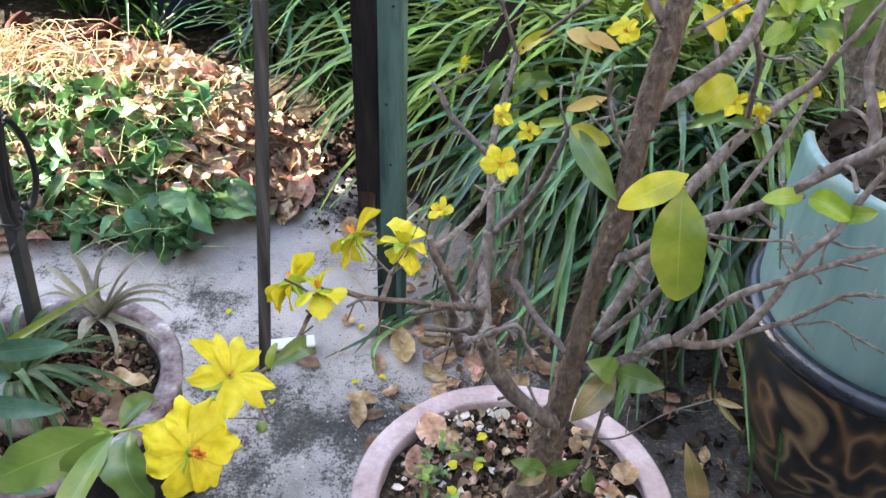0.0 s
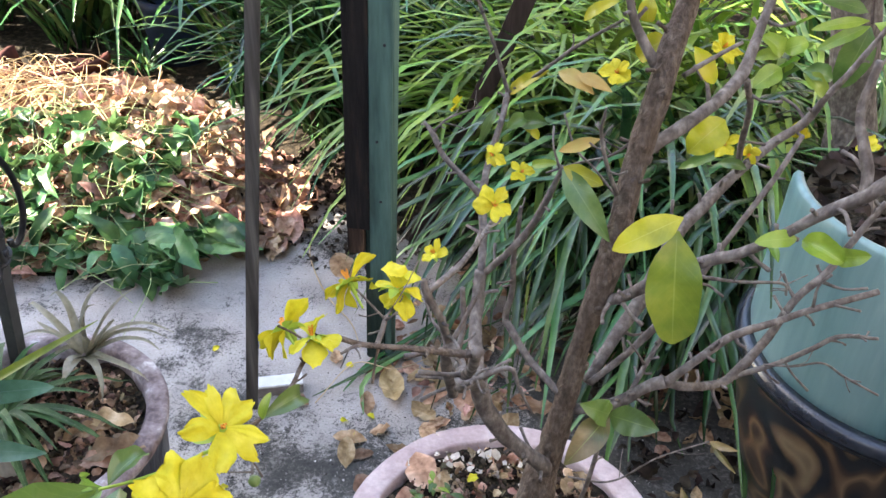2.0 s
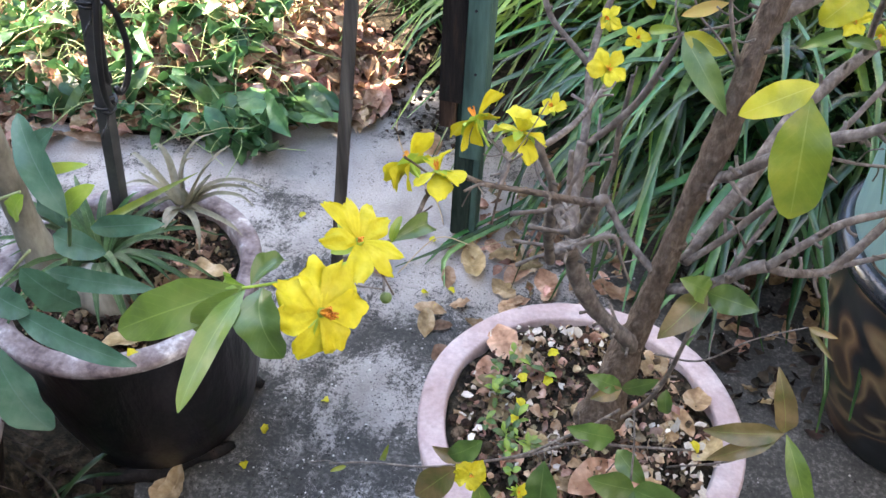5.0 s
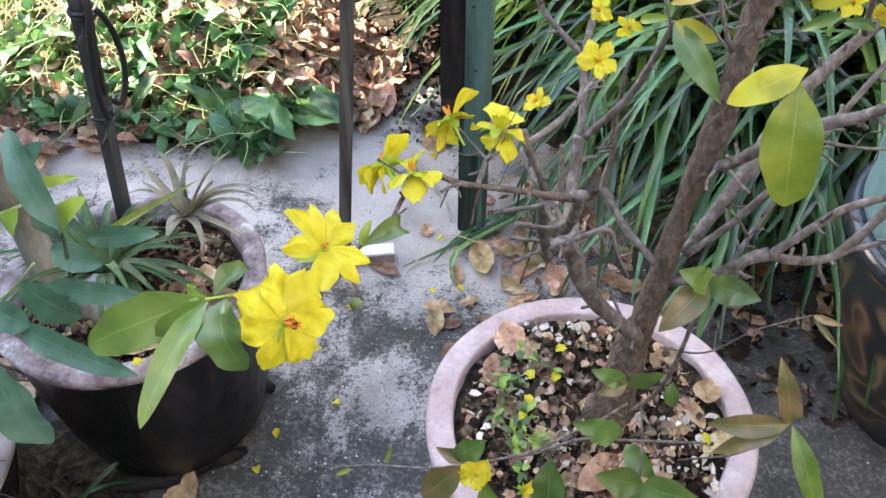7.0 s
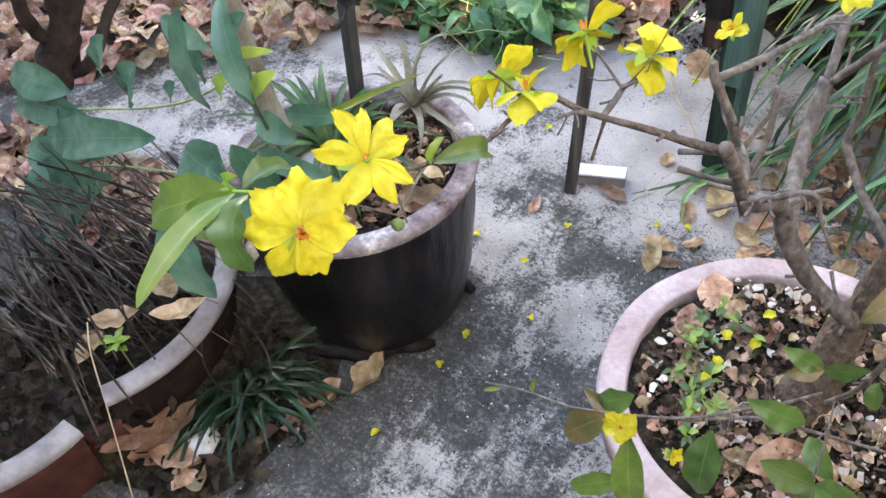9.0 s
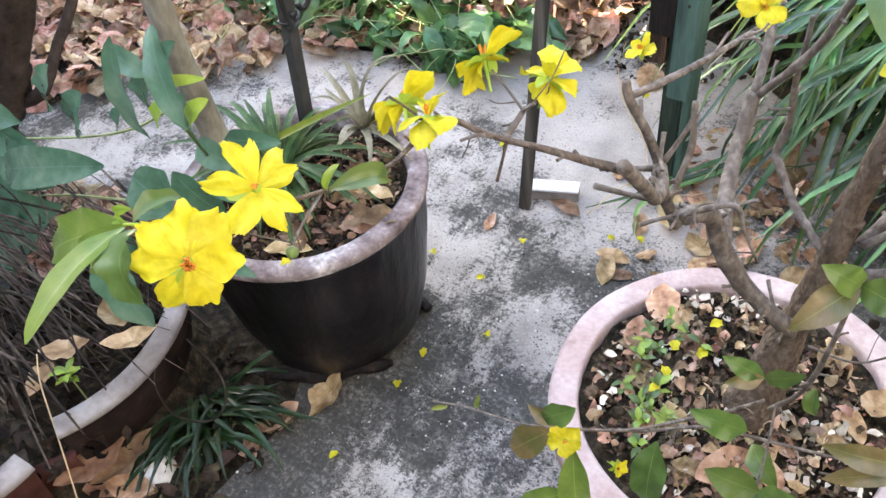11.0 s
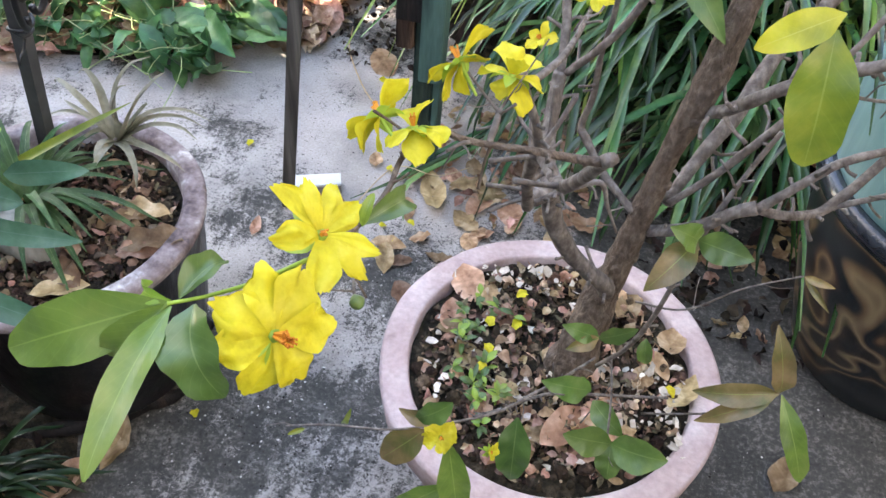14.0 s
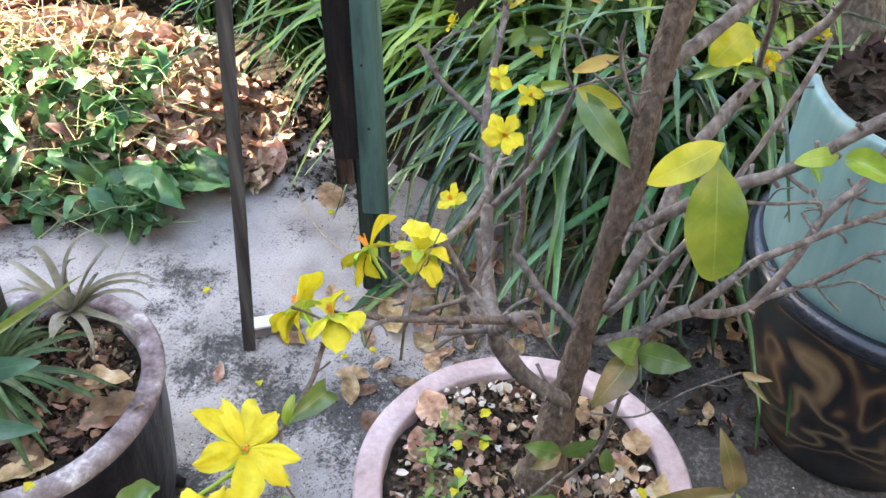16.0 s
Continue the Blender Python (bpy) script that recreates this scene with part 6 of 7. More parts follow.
AIR_TIPS = ((-0.254, 1.305, 0.413), (-0.224, 1.285, 0.412), (-0.184, 1.296, 0.335), (-0.191, 1.264, 0.330), (-0.197, 1.300, 0.318), (-0.197, 1.233, 0.300), (-0.244, 1.193, 0.293), (-0.290, 1.194, 0.300), (-0.277, 1.275, 0.387), (-0.359, 1.295, 0.371), (-0.394, 1.295, 0.351), (-0.304, 1.187, 0.300), (-0.262, 1.279, 0.360), (-0.382, 1.242, 0.340), (-0.357, 1.257, 0.360), (-0.246, 1.253, 0.300), (-0.335, 1.222, 0.310))
for i, tip in enumerate(AIR_TIPS):
    tip = Vector(tip)
    way = tip - AIR_BASE
    start = AIR_BASE + Vector((way.x, way.y, 0)).normalized() * 0.006
    arch = Vector((rng.uniform(-0.012, 0.012), rng.uniform(-0.012, 0.012), way.length * rng.uniform(0.16, 0.34)))
    spine = [Vector(q) for q in spline([start, start + way * 0.35 + arch, start + way * 0.7 + arch * 0.9, tip], 4)]
    n = len(spine)
    s = Shape()
    blade_grid(s, spine, [0.0060 * (1 - (k / (n - 1)) ** 1.5 * 0.93) for k in range(n)], [Vector((0, 0, 1))] * n, fold=0.7)
    part("leaf", s, "silver", air)
s = Shape()
spine = [Vector(q) for q in spline([(-0.388, 1.162, 0.320), (-0.307, 1.191, 0.370), (-0.246, 1.232, 0.400)], 5)]
blade_grid(s, spine, [0.0080 * (1 - (k / (len(spine) - 1)) ** 2 * 0.95) for k in range(len(spine))], [Vector((0, -0.3, 1))] * len(spine), fold=0.5)
part("leaf", s, "leaf_o", air, "olive green long leaf")
ros = thing("striped_rosette", "striped green succulent rosette in the glazed pot", "plant", at=(-0.37, 1.165, 0.28))
for i in range(46):
    a = rng.uniform(-math.pi, math.pi)
    L = rng.uniform(0.11, 0.18)
    el = rng.uniform(0.35, 1.15)
    p = Vector((-0.352 + 0.010 * math.cos(a), 1.135 + 0.010 * math.sin(a), 0.302))
    spine, w = [], []
    for k in range(9):
        t = k / 8
        spine.append(p.copy())
        w.append(0.0068 * min(1, 0.6 + 2 * t) * (1 - t ** 2.2 * 0.95))
        p = p + Vector((math.cos(a) * math.cos(el), math.sin(a) * math.cos(el), math.sin(el))) * L / 8
        el -= rng.uniform(0.12, 0.30)
        p.z = max(p.z, 0.29)
    s = Shape()
    blade_grid(s, spine, w, [Vector((0, 0, 1))] * 9, fold=0.35)
    part("leaf", s, "striped", ros)

# dark trunk standing behind, and its side shoot
dark = thing("dark_trunk_tree", "dark rough tree trunk with thin side shoots beside the leaf heap", "tree", at=(-1.26, 1.16, 0))
s = tube(Shape(), [(-1.265, 1.155, -0.01, 0.046), (-1.25, 1.17, 0.06, 0.039), (-1.20, 1.225, 0.16, 0.037), (-1.15, 1.28, 0.31, 0.036), (-1.06, 1.38, 0.62, 0.033), (-0.98, 1.5, 1.1, 0.028)], sides=14, rough=0.35, steps=6)
part("trunk", s, "bark_dark", dark)
s = tube(Shape(), [(-1.20, 1.22, 0.10, 0.014), (-1.15, 1.248, 0.127, 0.013), (-1.15, 1.32, 0.19, 0.012), (-1.15, 1.40, 0.26, 0.011), (-1.12, 1.55, 0.50, 0.010)], sides=9, rough=0.2)
part("side_shoot", s, "bark_dark", dark)
s = tube(Shape(), [(-1.20, 1.24, 0.18, 0.017), (-1.20, 1.20, 0.20, 0.016), (-1.18, 1.18, 0.27, 0.015), (-1.16, 1.185, 0.36, 0.014), (-1.14, 1.2, 0.7, 0.012)], sides=9, rough=0.2)
part("side_shoot", s, "bark_dark", dark)
rough_tree = thing("rough_trunk_tree", "rough dark-trunked tree behind the urn, leafy above", "tree", at=(0.90, 1.98, 0))
s = tube(Shape(), [(0.90, 1.98, -0.02, 0.055), (0.865, 1.965, 0.16, 0.047), (0.83, 1.95, 0.32, 0.042), (0.79, 1.95, 0.50, 0.040), (0.74, 1.94, 0.75, 0.038), (0.76, 1.92, 1.1, 0.036), (0.90, 1.88, 1.6, 0.032), (1.08, 1.80, 2.1, 0.022)], sides=16, rough=0.25, steps=6)
part("trunk", s, "bark_grey", rough_tree)
for base, tip, width, mat in (((0.741, 1.80, 0.654), (0.716, 1.79, 0.558), 0.050, "leaf_g"), ((0.737, 1.80, 0.663), (0.654, 1.78, 0.650), 0.018, "leaf_l"), ((0.740, 1.80, 0.655), (0.668, 1.78, 0.619), 0.020, "leaf_l"), ((0.735, 1.81, 0.672), (0.660, 1.80, 0.690), 0.024, "leaf_g"), ((0.745, 1.80, 0.660), (0.800, 1.77, 0.640), 0.026, "leaf_l")):
    s = Shape()
    leaf_between(s, base, tip, width, curl=0.08, fold=0.2, seed=width * 900, outline=FINE_OUTLINE, margin=0.06)
    part("leaf", s, mat, rough_tree)
s = tube(Shape(), [(0.755, 1.940, 0.700, 0.0040), (0.750, 1.870, 0.690, 0.0030), (0.741, 1.800, 0.660, 0.0022)], sides=7)
part("twig", s, "bark_dark", rough_tree)
s = Shape()
for i in range(1500):
    d = Vector((rng.gauss(0, 1), rng.gauss(0, 1), rng.gauss(0, 1))).normalized() * rng.random() ** 0.4
    scatter_leaf(s, (1.15 + d.x * 0.6, 1.75 + d.y * 0.85, 2.2 + d.z * 0.5), rng.uniform(0.10, 0.18), rng.uniform(0.05, 0.09), rng, 0.6, SHORT)
part("crown", s, "cut_green", rough_tree)

# ---------------------------------------------------------------- fallen leaves, petals, shells, grit
leaf_meshes = []
rng = random.Random(12)
for k in range(8):
    s = Shape()
    half, wide = rng.uniform(0.026, 0.038), rng.uniform(0.030, 0.044)
    leaf_between(s, (-half, 0, rng.uniform(-0.006, 0.006)), (half, rng.uniform(-0.01, 0.01), rng.uniform(-0.006, 0.006)), wide, curl=rng.uniform(-0.2, 0.2), fold=rng.uniform(-0.15, 0.45), ripple=rng.uniform(0.06, 0.22), facing=(rng.gauss(0, 0.15), rng.gauss(0, 0.15), 1), seed=rng.uniform(0, 60), outline=FINE_OUTLINE, margin=0.06)
    low = min(v[2] for v in s.v)
    s.v = [(v[0], v[1], v[2] - low) for v in s.v]
    leaf_meshes.append(s.mesh("dry_leaf", "dry"))


def dry_leaf(x, y, z, scale, label, group):
    ob = new("dry_leaf", rng.choice(leaf_meshes))
    ob.matrix_basis = pose(x, y, z, rng.gauss(0, 9), rng.gauss(0, 9), rng.uniform(0, 360)) @ Matrix.Diagonal((scale, scale, scale, 1))
    return tagged(ob, label, "leaf", group)


GROUND_LEAF = "curled brown fallen leaf lying on concrete"
for x, y, k in ((-0.249, 1.005, 1.26), (-0.283, 0.930, 1.38), (-0.290, 0.873, 0.69), (0.046, 1.577, 1.49), (0.111, 1.623, 1.38), (0.131, 1.573, 1.15), (0.015, 1.530, 0.80), (0.054, 1.471, 0.69), (0.009, 1.413, 0.92), (0.034, 1.411, 0.69), (-0.114, 1.521, 1.03), (0.119, 1.527, 0.92), (0.147, 1.512, 0.80), (-0.136, 1.919, 1.38), (0.636, 1.177, 1.15), (-0.287, 2.054, 0.69), (-0.352, 2.084, 1.03), (-0.217, 1.423, 0.57), (0.007, 1.443, 0.92)):
    dry_leaf(x, y, 0.003, k, GROUND_LEAF, "fallen leaves on the concrete")
for i in range(20):
    x, y = rng.gauss(0.17, 0.12), rng.gauss(1.58, 0.10)
    if x < -0.02 and y < 1.5 or math.hypot(x - 0.3, y - 1.112) < 0.22:
        continue
    dry_leaf(x, y, 0.003, rng.uniform(0.6, 1.15), GROUND_LEAF, "fallen leaves on the concrete")
for i in range(60):
    x, y = rng.uniform(0.1, 0.75), rng.uniform(1.55, 2.0)
    dry_leaf(x, y, 0.003, rng.uniform(0.7, 1.2), GROUND_LEAF, "fallen leaves on the concrete")
for i in range(26):
    x, y = rng.uniform(0.5, 0.72), rng.uniform(1.36, 1.75)
    if math.hypot(x - BIG[0], y - BIG[1]) > 0.17:
        dry_leaf(x, y, 0.003, rng.uniform(0.4, 0.8), GROUND_LEAF, "fallen leaves on the concrete")
for i in range(16):
    a, r = rng.uniform(0, 6.28), 0.125 * math.sqrt(rng.random())
    x, y = POT[0] + r * math.cos(a), POT[1] + r * math.sin(a)
    if math.hypot(x - 0.311, y - 1.125) < 0.05:
        continue
    dry_leaf(x, y, 0.204 + 0.016 * (1 - (r / 0.166) ** 2) + rng.uniform(0, 0.008), rng.uniform(0.35, 0.85), "dry brown leaf lying on soil in the clay pot", "fallen leaves in the clay pot")
for x, y, k in ((0.175, 1.218, 1.05), (0.200, 1.208, 0.80), (0.168, 1.160, 0.85), (0.176, 1.145, 0.75), (0.198, 1.102, 0.98), (0.221, 1.174, 0.68), (0.321, 1.042, 1.25), (0.428, 1.188, 0.92), (0.413, 1.154, 0.70), (0.398, 1.131, 0.66), (0.449, 1.117, 0.95), (0.359, 1.096, 0.60), (0.373, 1.229, 0.85), (0.255, 1.115, 0.45), (0.290, 1.030, 0.60), (0.345, 1.010, 0.60), (0.225, 1.045, 0.62), (0.385, 1.060, 0.55)):
    dry_leaf(x, y, 0.219, k, "large tan dry leaf lying on soil in the clay pot", "fallen leaves in the clay pot")
for i in range(26):
    a, r = rng.uniform(0, 6.28), 0.135 * math.sqrt(rng.random())
    dry_leaf(LPOT[0] + r * math.cos(a), LPOT[1] + r * math.sin(a), 0.276, rng.uniform(0.35, 0.75), "dry leaf scrap on soil in the glazed pot", "leaf scraps in the glazed pot")
for i in range(12):
    a, r = rng.uniform(0, 6.28), 0.15 * math.sqrt(rng.random())
    dry_leaf(TQ[0] + r * math.cos(a), TQ[1] + r * math.sin(a), 0.575, rng.uniform(0.4, 0.8), "dry leaf on soil in the turquoise pot", "leaves in the turquoise pot")
for x, y, z, k in ((-0.405, 0.760, 0.035, 1.5), (-0.440, 0.735, 0.050, 1.5), (-0.385, 0.735, 0.020, 1.3), (-0.345, 0.740, 0.012, 1.2), (-0.282, 0.925, 0.006, 1.4), (-0.240, 1.000, 0.004, 1.1), (-0.290, 0.872, 0.006, 0.9)):
    dry_leaf(x, y, z, k, GROUND_LEAF, "fallen leaves on the concrete")
for i in range(16):
    dry_leaf(rng.uniform(-0.52, -0.30), rng.uniform(0.72, 0.90), 0.012, rng.uniform(0.6, 1.1), GROUND_LEAF, "fallen leaves on the concrete")

def litter(name, centre, radius, z, count, mat, label, size, seed):
    r2 = random.Random(seed)
    s = Shape()
    for i in range(count):
        a, q = r2.uniform(0, 6.28), radius * math.sqrt(r2.random())
        scatter_leaf(s, (centre[0] + q * math.cos(a), centre[1] + q * math.sin(a), z + 0.014 * (1 - (q / radius) ** 2) + r2.uniform(0, 0.012)),
                     size * r2.uniform(0.4, 1.2), size * r2.uniform(0.25, 0.7), r2, 0.6, SHORT, 0.4)
    solo(name, s, mat, label, "litter", kind="stuff")


def clods(centre, radius, z, count, label, seed, mat="clod"):
    """Uneven crumbs and lumps of soil, each a faceted lump."""
    r2 = random.Random(seed)
    s = Shape()
    for i in range(count):
        a, q = r2.uniform(0, 6.28), radius * math.sqrt(r2.random())
        k = 0.002 + 0.0085 * r2.random() ** 3.0
        c = Vector((centre[0] + q * math.cos(a), centre[1] + q * math.sin(a), z + r2.uniform(0, 0.008)))
        verts = [c + Vector((0, 0, k * 0.7))]
        for ring, (h, w) in enumerate(((0.45, 0.7), (-0.2, 1.0))):
            for m in range(6):
                b = 2 * math.pi * (m + ring * 0.5) / 6
                verts.append(c + Vector((math.cos(b) * w * k * r2.uniform(0.7, 1.25), math.sin(b) * w * k * r2.uniform(0.7, 1.25), h * k * r2.uniform(0.7, 1.3))))
        faces = [(0, 1 + m, 1 + (m + 1) % 6) for m in range(6)]
        faces += [(1 + m, 7 + m, 1 + (m + 1) % 6) for m in range(6)] + [(7 + m, 7 + (m + 1) % 6, 1 + (m + 1) % 6) for m in range(6)]
        s.add(verts, faces)
    solo("soil_clods", s, mat, label, "soil", kind="stuff", smooth=False)


clods(LPOT, 0.140, 0.272, 900, "brown crumbly clods on the soil of the glazed pot", 61)
clods(LPOT, 0.140, 0.277, 130, "tan lumps of bark on the soil of the glazed pot", 63, "dry_pile")
clods(POT, 0.155, 0.212, 620, "dark crumbly clods on the soil of the clay pot", 62)
litter("leaf_litter", POT, 0.155, 0.207, 240, "dry_pile", "crumbled brown leaf litter on the soil of the clay pot", 0.022, 51)
clods(POT, 0.155, 0.214, 170, "tan crumbs of bark and husk on the soil of the clay pot", 64, "dry_pile")
litter("dark_litter", POT, 0.155, 0.205, 900, "chip", "dark rotten leaf scraps on the soil of the clay pot", 0.015, 52)
litter("bark_chips", LPOT, 0.140, 0.268, 700, "chip", "brown bark chips on the soil of the glazed pot", 0.017, 53)
litter("leaf_scraps", LPOT, 0.140, 0.266, 150, "dry_pile", "pale leaf scraps on the soil of the glazed pot", 0.026, 54)
litter("leaf_litter", TQ, 0.165, 0.550, 420, "scrap", "dark dry leaf litter filling the turquoise pot", 0.032, 55)
litter("leaf_litter", (-0.42, 0.84, 0), 0.16, 0.004, 160, "scrap", "dark leaf scraps on the ground by the broken pot", 0.035, 56)
litter("leaf_litter", (-0.60, 0.80, 0), 0.20, 0.088, 260, "scrap", "dark rotten leaf scraps on the soil of the broken pot", 0.040, 58)
litter("leaf_litter", (0.62, 1.62, 0), 0.26, 0.002, 300, "scrap", "dark leaf scraps on the ground behind the tree", 0.03, 57)
petal_mesh = Shape()
leaf_between(petal_mesh, (-0.007, 0, 0.002), (0.007, 0, 0.003), 0.011, curl=0.15, fold=0.4, facing=(0, 0, 1), outline=(0.35, 0.8, 1.0, 0.95, 0.7), margin=0.4)
petal_mesh = petal_mesh.mesh("fallen_petal", "petal")


def fallen_petal(x, y, z=0.002):
    ob = new("fallen_petal", petal_mesh)
    ob.matrix_basis = pose(x, y, z, rng.gauss(0, 12), rng.gauss(0, 12), rng.uniform(0, 360))
    tagged(ob, "yellow fallen petal lying flat", "petal", "fallen yellow petals")


for x, y in ((-0.093, 1.211), (-0.161, 1.137), (-0.164, 1.069), (-0.015, 1.482), (0.009, 1.455), (-0.041, 1.621)):
    fallen_petal(x, y)
for x, y in ((-0.174, 0.926), (-0.163, 1.307), (-0.266, 1.320), (-0.143, 1.410), (0.029, 1.500), (-0.282, 1.253), (-0.125, 1.869), (-0.302, 1.619)):
    fallen_petal(x, y)
for x, y in ((0.213, 1.160), (0.243, 1.210), (0.245, 1.164), (0.217, 1.119), (0.215, 1.091), (0.428, 1.114)):
    fallen_petal(x, y, 0.226)
fallen_petal(-0.226, 0.998, 0.307)

s = Shape()
for i in range(170):
    if i % 2:
        hx, hy = ((0.202, 1.250), (0.272, 1.250), (0.424, 1.072), (0.262, 1.084), (0.425, 1.125))[i % 5]
        c = Vector((rng.gauss(hx, 0.018), rng.gauss(hy, 0.018), 0.215 + rng.uniform(0, 0.012)))
    else:
        a, r = rng.uniform(0, 6.28), 0.15 * math.sqrt(rng.uniform(0.1, 1))
        c = Vector((POT[0] + r * math.cos(a), POT[1] + r * math.sin(a), 0.215 + rng.uniform(0, 0.012)))
    w = 0.002 + 0.0065 * rng.random() ** 1.6
    lean_a, lean_b = rng.gauss(0, 0.35), rng.gauss(0, 0.35)
    rim = []
    for k in range(7):
        b, q = 2 * math.pi * k / 7, w * rng.uniform(0.3, 1.2)
        rim.append(c + Vector((q * math.cos(b), q * math.sin(b), q * (lean_a * math.cos(b) + lean_b * math.sin(b)))))
    top = [p + Vector((0, 0, 0.0012)) for p in rim]
    dome = c + Vector((0, 0, 0.0012 - w * 0.1))
    s.add(rim + top + [dome], [(k, (k + 1) % 7, 7 + (k + 1) % 7, 7 + k) for k in range(7)] + [(7 + k, 7 + (k + 1) % 7, 14) for k in range(7)])
solo("eggshell_bits", s, "shell", "broken white eggshell bits on the soil in the clay pot", "eggshell", kind="stuff", smooth=False)

def grains(name, mat, label, count, spread, size, seed):
    """Loose grains on the concrete, thickest in front of and between the pots."""
    r2 = random.Random(seed)
    s = Shape()
    k = 0
    while k < count:
        x, y = r2.gauss(0.06, spread), r2.gauss(1.15, 0.24)
        if noise.noise(Vector((x * 9, y * 9, seed))) + 0.6 * noise.noise(Vector((x * 30, y * 30, seed))) < r2.uniform(-0.5, 0.5):
            continue
        k += 1
        w = size * (0.35 + 0.9 * r2.random() ** 2.5)
        a = r2.uniform(0, 6.28)
        c, d = w * math.cos(a), w * math.sin(a)
        h = w * r2.uniform(0.5, 1.1)
        s.add([(x + c, y + d, 0), (x - d * 0.8, y + c * 0.9, 0), (x - c * 0.9, y - d, 0), (x + d, y - c * 0.7, 0), (x + c * 0.2, y - d * 0.2, h)], [(0, 1, 4), (1, 2, 4), (2, 3, 4), (3, 0, 4)])
    solo(name, s, mat, label, "grit", kind="stuff", smooth=False)


grains("grit", "grit", "pale loose grit scattered on the concrete", 1500, 0.28, 0.0022, 71)
grains("soil_crumbs", "crumb", "black crumbs of soil and mould scattered on the concrete", 4200, 0.30, 0.0017, 72)

litter("dark_litter", (-0.14, 2.10, 0), 0.20, 0.0, 420, "scrap", "dark crumbled leaf scraps on concrete beside the post", 0.018, 59)
litter("leaf_litter", (-0.24, 2.30, 0), 0.17, 0.004, 330, "scrap", "dark leaf scraps on the soil below the strap leaves", 0.034, 65)
litter("leaf_litter", (0.16, 1.70, 0), 0.17, 0.0, 160, "dry_pile", "broken dry leaf scraps on concrete behind the tree", 0.026, 60)

# weeds in the clay pot
for k in range(17):
    a, r = rng.uniform(2.2, 4.2), rng.uniform(0.07, 0.14)
    bx, by = POT[0] + r * math.cos(a), POT[1] + r * math.sin(a)
    w = thing("weed", "small bright green weed seedling on soil in the clay pot", "weed", "weeds in the clay pot", at=(bx, by, 0.207))
    for i in range(6):
        b = rng.uniform(0, 6.28)
        h = rng.uniform(0.01, 0.035)
        base = Vector((bx, by, 0.212 + h * 0.7))
        s = Shape()
        leaf_between(s, base, base + Vector((math.cos(b), math.sin(b), rng.uniform(0.0, 0.5))) * rng.uniform(0.010, 0.018), rng.uniform(0.005, 0.009), facing=(0, 0, 1))
        part("leaf", s, rng.choice(("leaf_g", "leaf_g", "leaf_l")), w)

s = tube(Shape(), [(-0.376, 0.850, 0.170, 0.0017), (-0.367, 0.835, 0.150, 0.0017), (-0.355, 0.833, 0.100, 0.0017), (-0.328, 0.859, 0.070, 0.0017), (-0.321, 0.891, 0.080, 0.0017), (-0.339, 0.910, 0.120, 0.0017), (-0.384, 0.913, 0.160, 0.0017)], sides=6, steps=6)
solo("curled_twig", s, "twig", "thin pale curled twig hanging from the broken pot", "twig")
for x, y, z, k in ((-0.412, 0.858, 0.200, 1.10), (-0.451, 0.868, 0.220, 1.00), (-0.503, 0.811, 0.180, 1.20), (-0.537, 0.771, 0.140, 1.00)):
    dry_leaf(x, y, z, k, "curled brown leaf caught among dry twigs", "leaves in the broken pot")

s = tube(Shape(), [(-0.500, 0.775, 0.215, 0.0009), (-0.474, 0.750, 0.195, 0.0010), (-0.430, 0.715, 0.140, 0.0010), (-0.355, 0.655, 0.050, 0.0009), (-0.340, 0.640, 0.004, 0.0008)], sides=6, steps=5)
solo("dry_straw", s, "straw", "long pale straw hanging over the broken pot", "straw")
sprout = thing("sprout", "small bright green sprout growing between dry twigs", "weed", at=(-0.475, 0.785, 0.14))
for k in range(9):
    b = k * 2.4
    s = Shape()
    base = Vector((-0.475, 0.785, 0.165 + 0.002 * k))
    leaf_between(s, base, base + Vector((math.cos(b), math.sin(b), 0.35)) * 0.022, 0.010, facing=(0, 0, 1))
    part("leaf", s, "leaf_l", sprout)
s = tube(Shape(), [(-0.477, 0.787, 0.08, 0.0012), (-0.476, 0.786, 0.13, 0.0012), (-0.475, 0.785, 0.182, 0.0008)], sides=6)
part("stem", s, "vine", sprout)

# white stone by the broken pot
s = Shape()
bm = bmesh.new()
bmesh.ops.create_icosphere(bm, subdivisions=3, radius=0.03)
for v in bm.verts:
    v.co *= 1 + 0.3 * noise.noise(v.co * 40)
    v.co.z *= 0.6
    v.co += Vector((-0.377, 0.775, 0.014))
s.add([v.co[:] for v in bm.verts], [[v.index for v in f.verts] for f in bm.faces])
bm.free()
solo("white_stone", s, "stone", "rough white stone on the ground beside the broken pot", "stone")

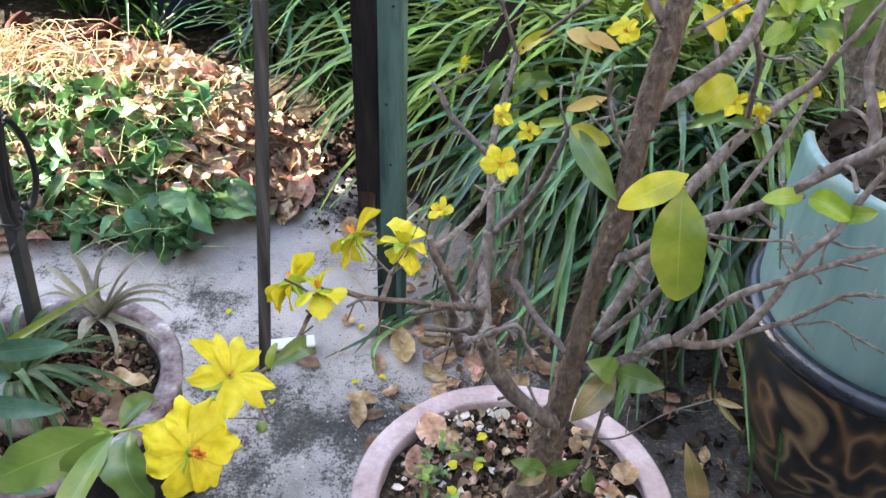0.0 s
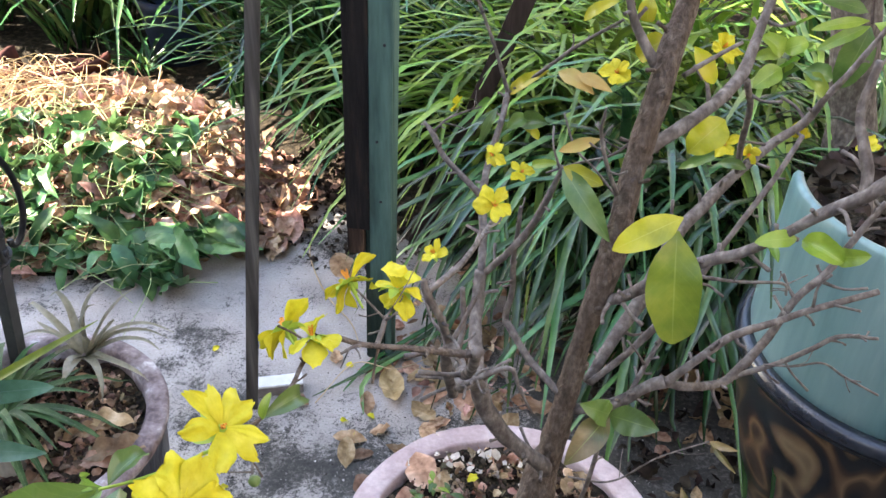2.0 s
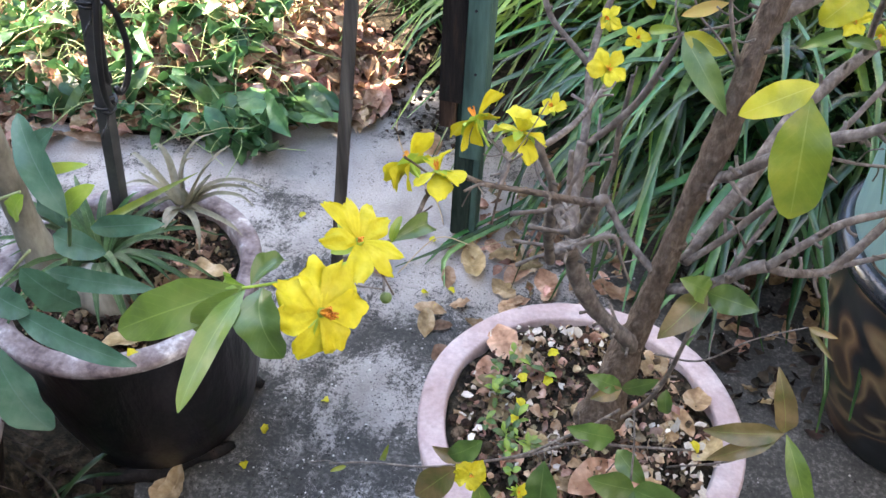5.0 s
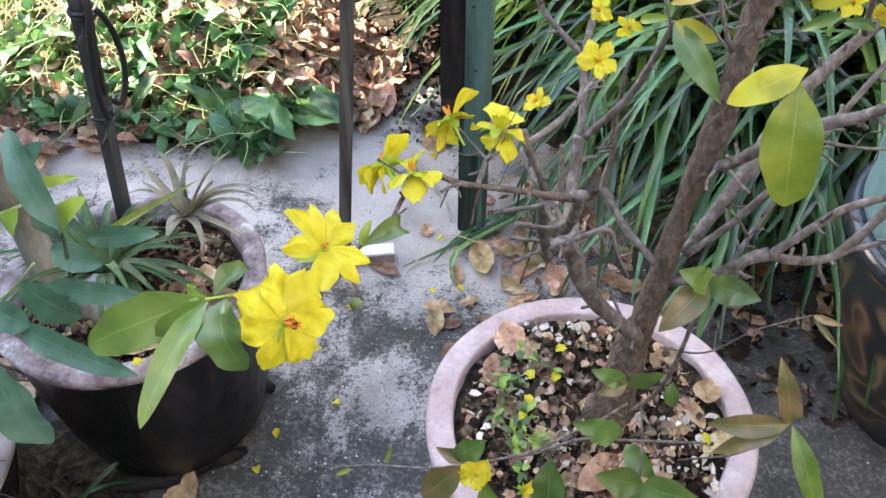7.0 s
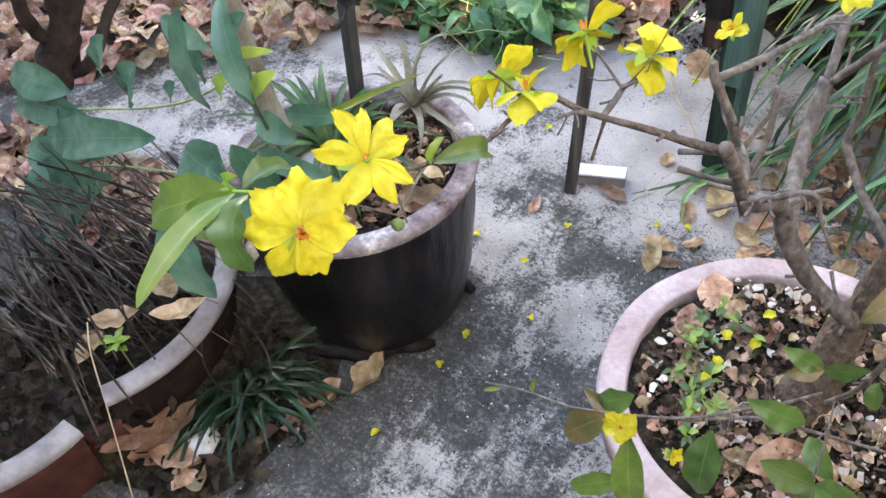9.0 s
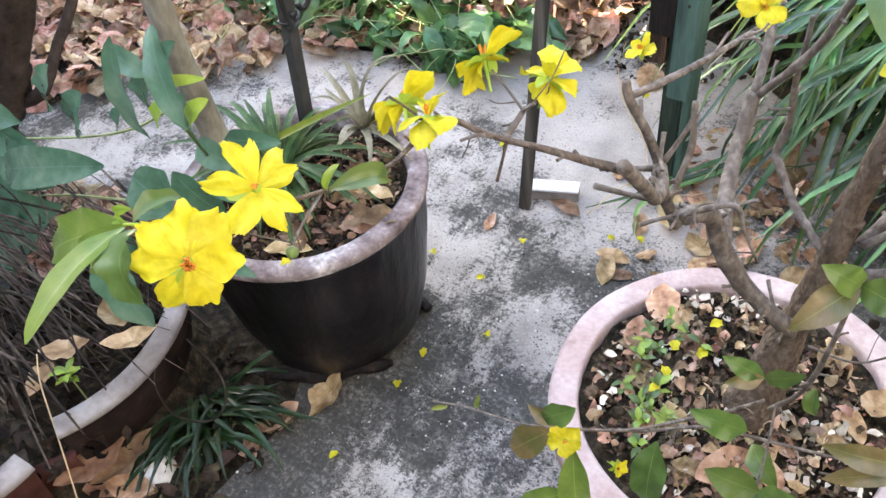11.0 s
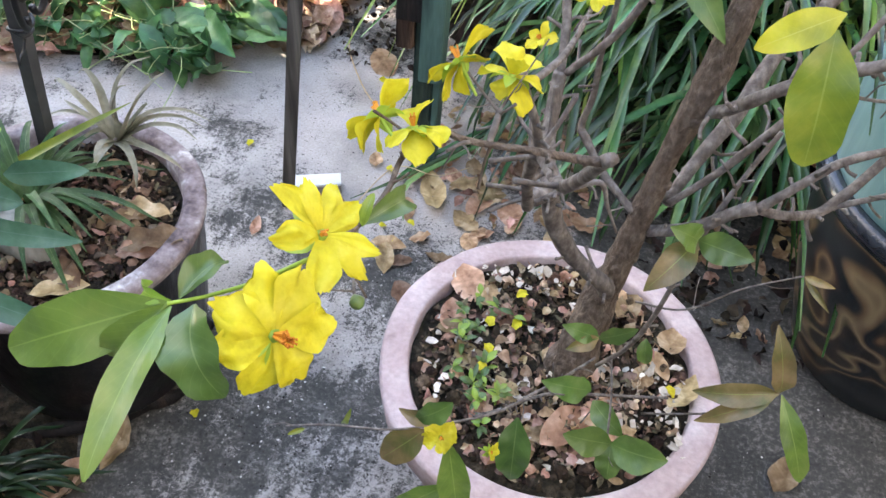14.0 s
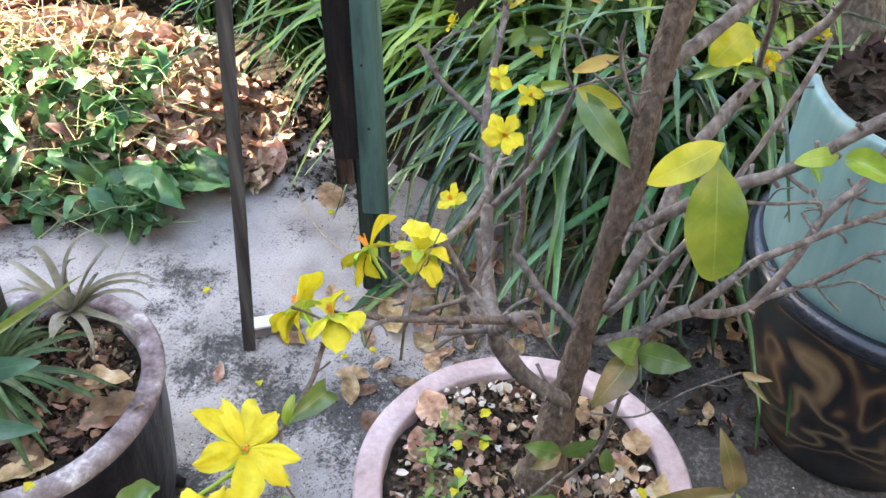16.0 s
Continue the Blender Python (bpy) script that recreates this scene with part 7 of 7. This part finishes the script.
# dry stems and a long blade lying on the concrete, a flower bud
s = tube(Shape(), [(-0.236, 2.03, 0.004, 0.0014), (-0.215, 1.94, 0.006, 0.0014), (-0.143, 1.815, 0.010, 0.0014), (-0.069, 1.738, 0.006, 0.0013), (-0.033, 1.671, 0.004, 0.001)], sides=6)
solo("dry_twig", s, "straw", "thin dry straw-coloured twig lying on concrete", "twig")
s = tube(Shape(), [(-0.07, 1.50, 0.02, 0.0010), (-0.02, 1.58, 0.05, 0.0010), (0.05, 1.60, 0.03, 0.0010), (0.10, 1.66, 0.01, 0.001)], sides=6)
solo("dry_twig", s, "straw", "thin dry straw-coloured twig lying on concrete", "twig")
long_leaf = thing("strap_leaves_on_ground", "long green strap leaves lying on concrete", "leaf", at=(0.0, 1.61, 0))
for k, dy in enumerate((0.0, 0.022, -0.025)):
    s = Shape()
    spine = [Vector(q) for q in spline([(-0.084 + 0.05 * k, 1.526 + dy, 0.008), (0.004, 1.608 + dy, 0.016), (0.110, 1.735 + dy, 0.03), (0.176, 1.845 + dy, 0.07), (0.24, 1.95 + dy, 0.16)], 4)]
    n = len(spine)
    blade_grid(s, spine, [0.0055 * min(1, 0.15 + 4 * i / n) for i in range(n)], [Vector((0, 0, 1))] * n, fold=0.4)
    part("blade", s, "strap", long_leaf)
bud = Shape()
tube(bud, [(0.2060, 0.6960, 0.8270, 0.0006), (0.2066, 0.6950, 0.8268, 0.0018), (0.2074, 0.6940, 0.8266, 0.0026), (0.2084, 0.6925, 0.8264, 0.0020), (0.2090, 0.6915, 0.8263, 0.0004)], sides=12)
part("bud", bud, "leaf_g", tree, "plump green flower bud")


def shred(base, tip, width, mat, label):
    s = Shape()
    leaf_between(s, base, tip, width, curl=0.10, fold=0.35, ripple=0.45, facing=(0.1, -0.2, 1), seed=base[0] * 90, outline=FINE_OUTLINE, margin=0.5)
    solo("bark_shred", s, mat, label, "bark")


for base, tip, width in (((-0.226, 1.104, 0.287), (-0.146, 1.138, 0.296), 0.030), ((-0.232, 1.098, 0.283), (-0.170, 1.110, 0.288), 0.022), ((-0.262, 1.165, 0.283), (-0.190, 1.172, 0.289), 0.024), ((-0.270, 1.130, 0.284), (-0.215, 1.165, 0.286), 0.020), ((-0.290, 1.110, 0.284), (-0.262, 1.078, 0.290), 0.026), ((-0.286, 1.062, 0.282), (-0.238, 1.040, 0.288), 0.034)):
    shred(base, tip, width, "dry", "torn strip of tan bark on soil in the glazed pot")
dry_leaf(-0.255, 1.03, 0.285, 1.0, "dry leaf scrap on soil in the glazed pot", "leaf scraps in the glazed pot")
